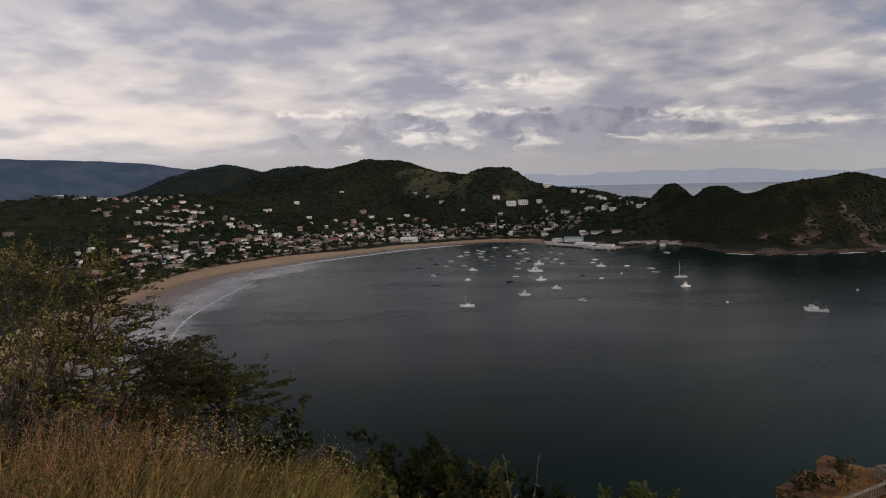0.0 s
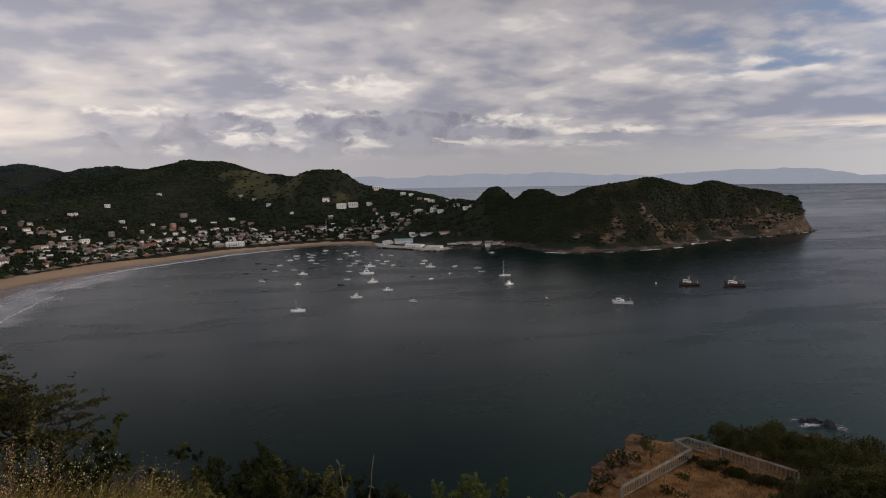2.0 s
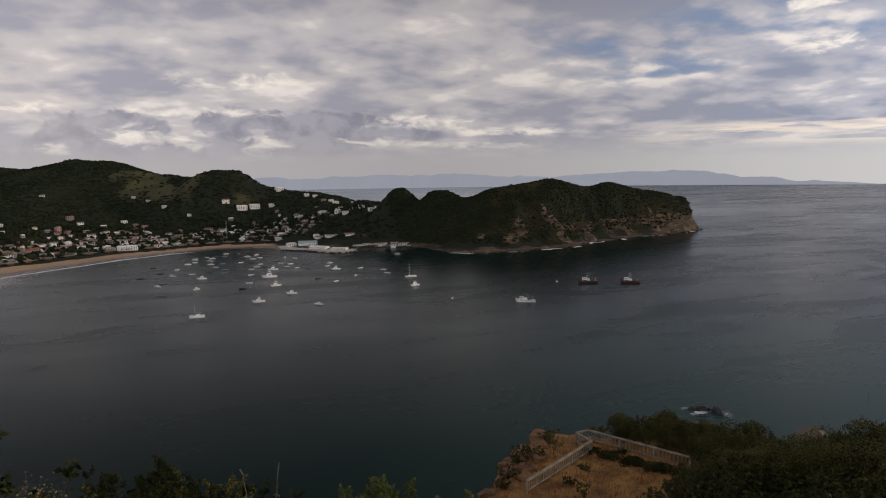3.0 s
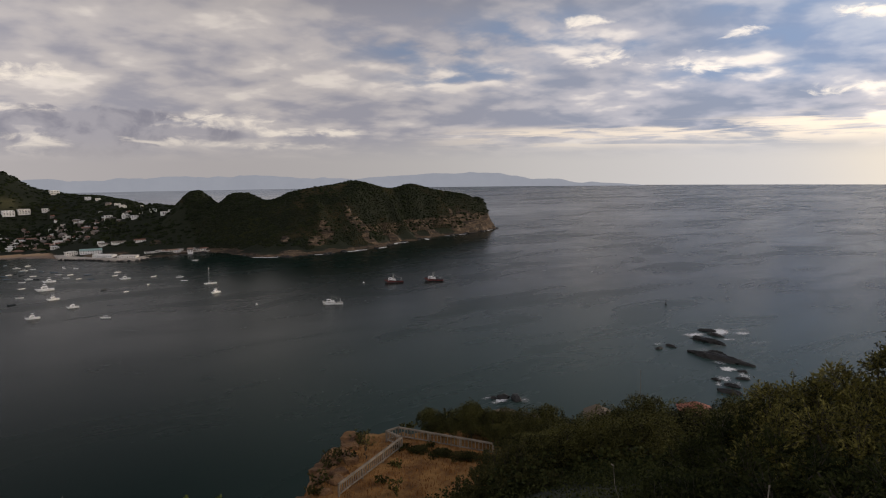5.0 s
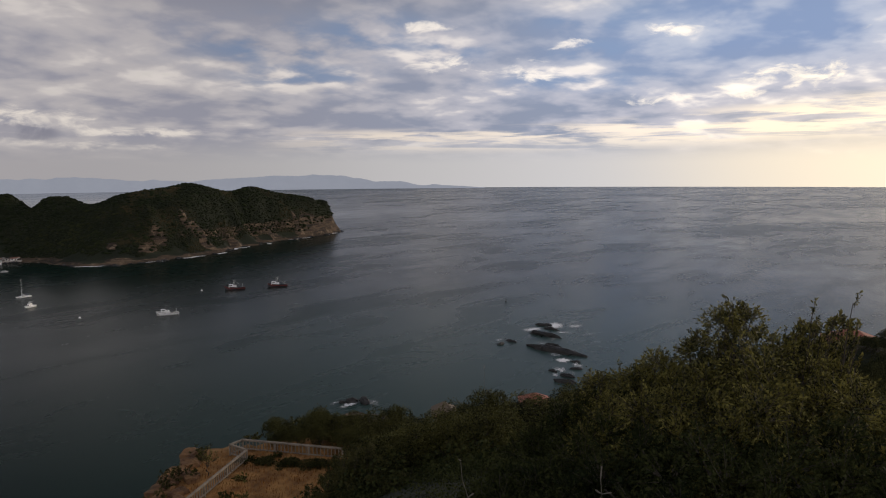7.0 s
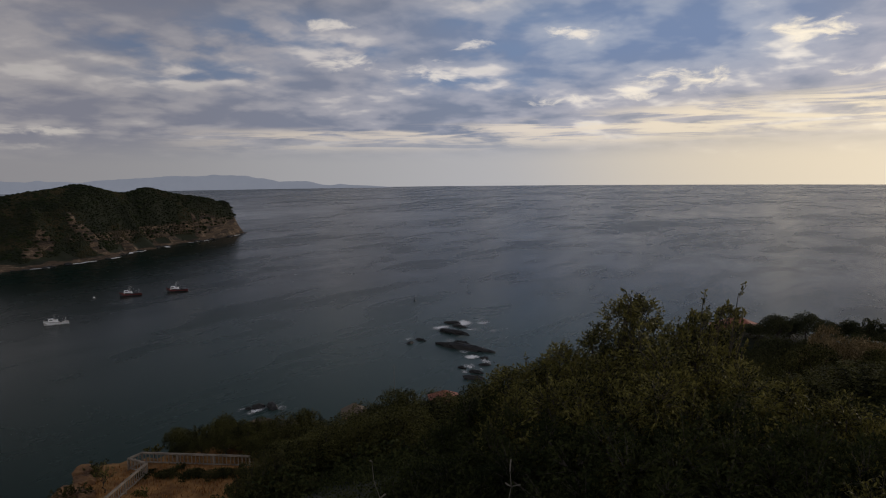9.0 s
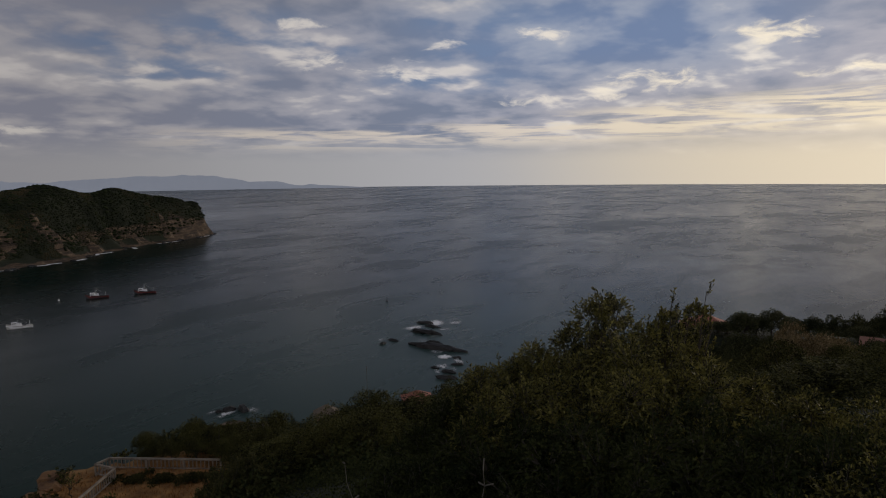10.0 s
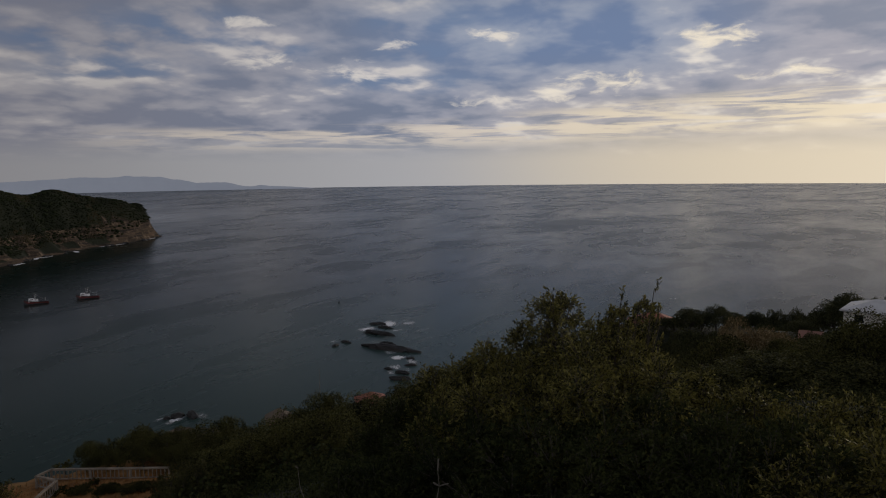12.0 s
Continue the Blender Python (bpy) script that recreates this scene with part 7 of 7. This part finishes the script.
def joined_homes(homes):
    """The back streets, too many and too far to count: walls with gabled roofs, in one mesh."""
    verts, faces, slots = [], [], []
    for x, y, turn, L, W, H in homes:
        z = ground_z(x, y)
        c, s = math.cos(turn), math.sin(turn)
        box = [(-L / 2, -W / 2, -2), (L / 2, -W / 2, -2), (L / 2, W / 2, -2), (-L / 2, W / 2, -2), (-L / 2, -W / 2, H), (L / 2, -W / 2, H), (L / 2, W / 2, H), (-L / 2, W / 2, H), (-L / 2, 0, H + 1.3), (L / 2, 0, H + 1.3)]
        e = 0.5
        roof = [(-L / 2 - e, -W / 2 - e, H - 0.1), (L / 2 + e, -W / 2 - e, H - 0.1), (L / 2 + e, W / 2 + e, H - 0.1), (-L / 2 - e, W / 2 + e, H - 0.1), (-L / 2 - e, 0, H + 1.55), (L / 2 + e, 0, H + 1.55)]
        b0 = len(verts)
        verts += [(x + p * c - q * s, y + p * s + q * c, z + 0.4 + r) for p, q, r in box]
        faces += [tuple(b0 + i for i in f) for f in ((0, 1, 5, 4), (2, 3, 7, 6), (1, 2, 6, 9, 5), (3, 0, 4, 8, 7))]
        slots += [0] * 4
        b0 = len(verts)
        verts += [(x + p * c - q * s, y + p * s + q * c, z + 0.4 + r) for p, q, r in roof]
        faces += [tuple(b0 + i for i in f) for f in ((0, 1, 5, 4), (2, 3, 4, 5))]
        slots += [1] * 2
        n = max(1, int(L / 3.5))
        for k in range(int(H // 2.6)):
            for i in range(n):
                px_ = (i + 0.5) / n * L - L / 2
                b0 = len(verts)
                verts += [(x + p * c + (W / 2 + 0.04) * s, y + p * s - (W / 2 + 0.04) * c, z + 0.4 + r) for p, r in ((px_ - 0.6, 0.9 + 2.9 * k), (px_ + 0.6, 0.9 + 2.9 * k), (px_ + 0.6, 2.1 + 2.9 * k), (px_ - 0.6, 2.1 + 2.9 * k))]
                faces.append((b0, b0 + 1, b0 + 2, b0 + 3))
                slots.append(2)
    me = mesh_of("back_streets", verts, faces, WALLS_FAR)
    me.materials.append(ROOFS_FAR)
    me.materials.append(WINDOW)
    me.polygons.foreach_set("material_index", slots)
    tagged(new("back_streets", me), "crowded small rendered houses with tin roofs", "houses", kind="stuff")


LONE = [(218, 1482, 3, 1.9, 10), (258, 1392, 3, 1.3, -10), (272, 1380, 3, 1.0, 10), (290, 1316, 3, 1.2, 0), (291, 1284, 3, 1.3, 5), (301, 1196, 2, 0.9, 0), (300, 1132, 3, 1.1, 0), (311, 1112, 3, 1.2, 10), (318, 1104, 1, 0.9, 20), (-65, 1628, 2, 1.5, 0),
        (-36, 1601, 3, 1.0, 30), (-5, 1465, 2, 1.6, 0), (-225, 1557, 3, 1.1, 0), (-299, 1430, 2, 1.7, 10), (-76, 1433, 3, 1.3, 15)]
LONE += [(254, 1218, 3, 1.4, 5), (262, 1142, 3, 1.2, 0), (270, 1122, 3, 1.2, 0), (190, 1395, 3, 1.4, 0), (38, 1395, 3, 0.9, 0), (224, 1268, 3, 1.0, 20), (-640, 1172, 3, 1.7, 10), (-332, 1307, 1, 1.4, 10)]
make_town()


def row_houses(label, x, y, turn, count, step, L, W, storeys, roof, wall_mat, roof_mat, groups, rise=1.5):
    """A straight row of like houses across the slope."""
    proto = house(label, L, W, storeys, roof, wall_mat, roof_mat, rise, storeys > 1, groups=groups)
    c, s = math.cos(radians(turn)), math.sin(radians(turn))
    for i in range(count):
        ob = proto if i == 0 else copy_thing(proto, pose(0, 0, 0))
        settle(ob, x + c * step * i, y + s * step * i, turn)


row_houses("pale terraced villa on the hillside", -466, 1100, 28, 6, 13, 10, 8, 1, "hip", WALL_WHITE, ROOFS, "lower villa row")
row_houses("pale terraced villa on the hillside", -462, 1140, 32, 7, 13, 10, 8, 1, "hip", WALL_WHITE, ROOFS, "middle villa row")
row_houses("pale terraced villa on the hillside", -470, 1192, 30, 5, 14, 10, 8, 1, "hip", WALL_WHITE, ROOFS, "upper villa row")
row_houses("white three-storey apartment block with open balconies", 134, 1398, 8, 2, 24, 15, 11, 3, "flat", WALL_WHITE, WALL_WHITE, "hillside apartments")


def hotel():
    h = house("white four-storey beach hotel with balconies", 34, 13, 4, "flat", WALL_WHITE, WALL_WHITE, 0, True, "hotel", 8, "large buildings")
    tagged(h, category="hotel")
    x, y = -56, 1100
    return settle(h, x, y, 10, 0.66)


hotel()


def church():
    h = house("pink church with a stepped bell tower", 22, 10, 2, "gable", WALLS, ROOF_RED, 2.6, False, "church", 4, "large buildings")
    tagged(h, category="church")
    tower = part("tower", box_bm(-14.5, -10.8, -2.5, 2.5, -2, 11.5), WALLS, h)
    part("belfry", box_bm(-14.0, -11.3, -1.9, 1.9, 11.5, 14.2), WALLS, tower)
    part("cap", roof_bm("hip", 2.7, 3.8, 14.2, 2.0, 0.2), ROOF_RED, tower).location.x = -12.65
    return settle(h, -178, 1105, 60)


church()


def shelter(label, L, W, mat, x, y, turn, high=2.6):
    """An open beach restaurant: posts under a broad thatched roof."""
    h = new("beach_shelter")
    tagged(h, label, "beach bar", "beach bars")
    part("roof", roof_bm("hip", L, W, high, 2.2, 0.8), mat, h)
    for i in range(4):
        for s in (-1, 1):
            px_ = -L / 2 + L * i / 3
            part("post", rod([(px_, s * W / 2, -1.0), (px_, s * W / 2, high)], 0.14), BARK, h)
    part("counter", box_bm(-L / 4, L / 4, -0.4, 0.4, -0.5, 1.0), DOOR, h)
    return settle(h, x, y, turn)


rs_bar = np.random.RandomState(3)
for i, k in enumerate(range(12, 38, 1)):
    p0, p1 = SHORE[B0 + k], SHORE[B0 + k + 1]
    d = (p1 - p0) / np.linalg.norm(p1 - p0)
    q = p0 + np.array([-d[1], d[0]]) * (72 if k < 30 else 62)
    shelter("open beach bar under a palm-thatch roof" if i % 4 else "open beach bar under a rusty sheet roof", rs_bar.uniform(9, 16), rs_bar.uniform(7, 10), THATCH if i % 4 else ROOF_RUST, q[0], q[1], math.degrees(math.atan2(d[1], d[0])) + 180)
long_shed = [("long blue-roofed market shed behind the beach", -352, 878, 52, 46), ("long pale-roofed shed behind the beach", -330, 905, 52, 40)]
BLUE_ROOF = palette("blue_sheet_roof", [(0.10, 0.17, 0.27)], 0.5)
for i, (label, x, y, turn, L) in enumerate(long_shed):
    settle(house(label, L, 9, 1, "gable", WALLS, BLUE_ROOF if i == 0 else WALL_WHITE, 1.2, False, "market_shed", 6, "sheds"), x, y, turn)


# ---- the port ----
def quay():
    """A concrete quay with a thick edge, standing in the shallows."""
    bm = bmesh.new()
    top = [bm.verts.new((x, y, 2.4)) for x, y in QUAY]
    low = [bm.verts.new((x, y, -6)) for x, y in QUAY]
    bm.faces.new(top)
    n = len(top)
    for i in range(n):
        bm.faces.new((top[i], low[i], low[(i + 1) % n], top[(i + 1) % n]))
    bmesh.ops.recalc_face_normals(bm, faces=bm.faces)
    me = bpy.data.meshes.new("quay")
    bm.to_mesh(me)
    me.materials.append(QUAY_MAT)
    return tagged(new("pavement_quay", me), "pale concrete harbour quay", "quay", kind="structure")


QUAY_MAT = plain("quay_concrete", (0.46, 0.41, 0.36), 0.85, scale=0.08, vary=0.3)
QUAY = [(150, 1016), (166, 1000), (184, 984), (206, 948), (228, 940), (244, 952), (240, 968), (300, 985), (330, 974), (338, 986), (300, 1012), (250, 1040), (190, 1060), (150, 1060)]
quay()
PORT_SHEDS = [("long low white harbour shed", 199, 990, -44, 30, 12, 1, "gable", WALL_WHITE, 1.6), ("white harbour warehouse with dark openings", 222, 966, -34, 26, 12, 1, "flat", WALL_WHITE, 0), ("harbour hall under a teal sheet roof", 192, 1040, -8, 30, 16, 2, "gable", ROOF_TEAL, 2.2),
              ("white two-storey harbour office building", 168, 1040, 10, 16, 9, 2, "hip", WALL_WHITE, 1.5),
              ("long cream store under a grey sheet roof", 232, 1060, 4, 20, 9, 1, "gable", ROOFS, 1.4), ("cream store under a shallow sheet roof", 258, 1050, -8, 16, 9, 1, "gable", ROOFS, 1.4), ("cream lean-to store behind the quay", 214, 1066, 12, 13, 8, 1, "shed", ROOFS, 1.2)]
for label, x, y, turn, L, W, st, roof, mat, rise in PORT_SHEDS:
    ob = house(label, L, W, st, roof, WALL_WHITE, mat, rise, False, "harbour_shed", None, "harbour sheds")
    ob.matrix_basis = pose(x, y, max(2.4, ground_z(x, y)), 0, 0, turn) @ Matrix.Diagonal((0.9, 1, 0.8, 1))
rs_pile = np.random.RandomState(19)
QUAY_EDGE = np.array(QUAY[:10], float)
for i in range(90):
    u = rs_pile.uniform(0, len(QUAY_EDGE) - 1.001)
    k = int(u)
    q = QUAY_EDGE[k] + (QUAY_EDGE[k + 1] - QUAY_EDGE[k]) * (u - k) + rs_pile.normal(0, 1.2, 2) + (-0.6, -1.5)
    ob = new("boulder", rock_mesh(rs_pile.uniform(2.5, 6), rs_pile.uniform(2, 4), rs_pile.uniform(0.9, 2.0), 500 + i, 2))
    ob.matrix_basis = pose(q[0], q[1], 0.2, 0, 0, rs_pile.uniform(0, 360))
    tagged(ob, "dark boulder of the harbour's rubble bank", "boulder", "boulders of the quay")
rs_port = np.random.RandomState(9)
small = house("small pale harbour hut", 7, 5, 1, "gable", WALL_WHITE, ROOFS, 1.0, False, "hut", 2, "harbour huts")
for i in range(16):
    u = i / 15
    ob = small if i == 0 else copy_thing(small, pose(0, 0, 0))
    x, y = 252 + 78 * u, 990 - 4 * u + rs_port.normal(0, 5)
    ob.matrix_basis = pose(x, y, 2.4 if i else 2.4, 0, 0, rs_port.normal(10, 25)) @ Matrix.Diagonal((1, 1, rs_port.uniform(0.7, 1.2), 1))


# ---- the houses on the near spur ----
SHEET = palette("pale_sheet_roof", [(0.60, 0.60, 0.60)], 0.6)


def spur_house():
    h = house("white two-storey house with a white pyramid roof", 9, 8, 2, "hip", WALL_WHITE, SHEET, 1.5, False, "house", 2, "spur houses")
    return h


x, y = at(96.0, 135)
spur_house().matrix_basis = pose(x, y, EYE + 135 * math.tan(radians(-12.3)), 0, 0, -105)
x, y = at(99.2, 140)
house("white two-storey house with a flat roof", 9, 8, 2, "flat", WALL_WHITE, WALL_WHITE, 0, True, "house", 2, "spur houses").matrix_basis = pose(x, y, EYE + 140 * math.tan(radians(-12.6)), 0, 0, -100)
x, y = at(80.6, 172)
house("house under an orange clay tile roof", 11, 9, 1, "hip", WALL_WHITE, ROOF_RED, 2.6, False, "house", 3, "spur houses").matrix_basis = pose(x, y, EYE + 172 * math.tan(radians(-13.0)), 0, 0, -80)
x, y = at(91.8, 138)
house("small white house among the trees", 2.8, 2.6, 1, "gable", WALL_WHITE, ROOFS, 0.9, False, "house", 2, "spur houses").matrix_basis = pose(x, y, EYE + 138 * math.tan(radians(-13.4)), 0, 0, -95)
x, y = at(57.5, 100)
house("house under a red clay tile roof below the slope", 3.4, 3, 1, "hip", WALL_WHITE, ROOF_RED, 1.1, False, "house", 3, "spur houses").matrix_basis = pose(x, y, EYE + 100 * math.tan(radians(-19.8)), 0, 0, -50)


x, y = at(49.9, 104)
house("house under a dark thatch roof below the slope", 2.8, 2.4, 1, "hip", WALLS, THATCH, 1.3, False, "house", 2, "spur houses").matrix_basis = pose(x, y, EYE + 104 * math.tan(radians(-20.6)), 0, 0, -50)


def aerial_pole(az, r, el, low):
    x, y = at(az, r)
    b = new("aerial_pole")
    tagged(b, "thin grey radio aerial pole", "pole")
    top, z = EYE + r * math.tan(radians(el)), ground_z(x, y)
    part("pole", rod([(0, 0, -0.5), (0, 0, top - z)], 0.035, 0.02), STALK, b)
    part("cross_arm", rod([(-0.12, 0, top - z - 0.2), (0.12, 0, top - z - 0.2)], 0.02), STALK, b)
    b.matrix_basis = pose(x, y, z)


aerial_pole(53.3, 74, -15.7, 0)


# radio mast behind the town square
def radio_mast(x, y, high):
    b = new("radio_mast")
    tagged(b, "slender white lattice radio mast", "mast")
    for k in range(3):
        a = k * 2.094
        part("leg", rod([(0.9 * math.cos(a), 0.9 * math.sin(a), 0), (0.25 * math.cos(a), 0.25 * math.sin(a), high)], 0.12), STEEL, b)
    for i in range(8):
        z = high * (i + 0.5) / 8
        r = 0.9 - 0.65 * z / high
        for k in range(3):
            a, c = k * 2.094, (k + 1) * 2.094
            part("brace", rod([(r * math.cos(a), r * math.sin(a), z), (r * math.cos(c), r * math.sin(c), z + high / 10)], 0.06), STEEL, b)
    b.matrix_basis = pose(x, y, ground_z(x, y) - 0.5)


radio_mast(88, 1190, 30)
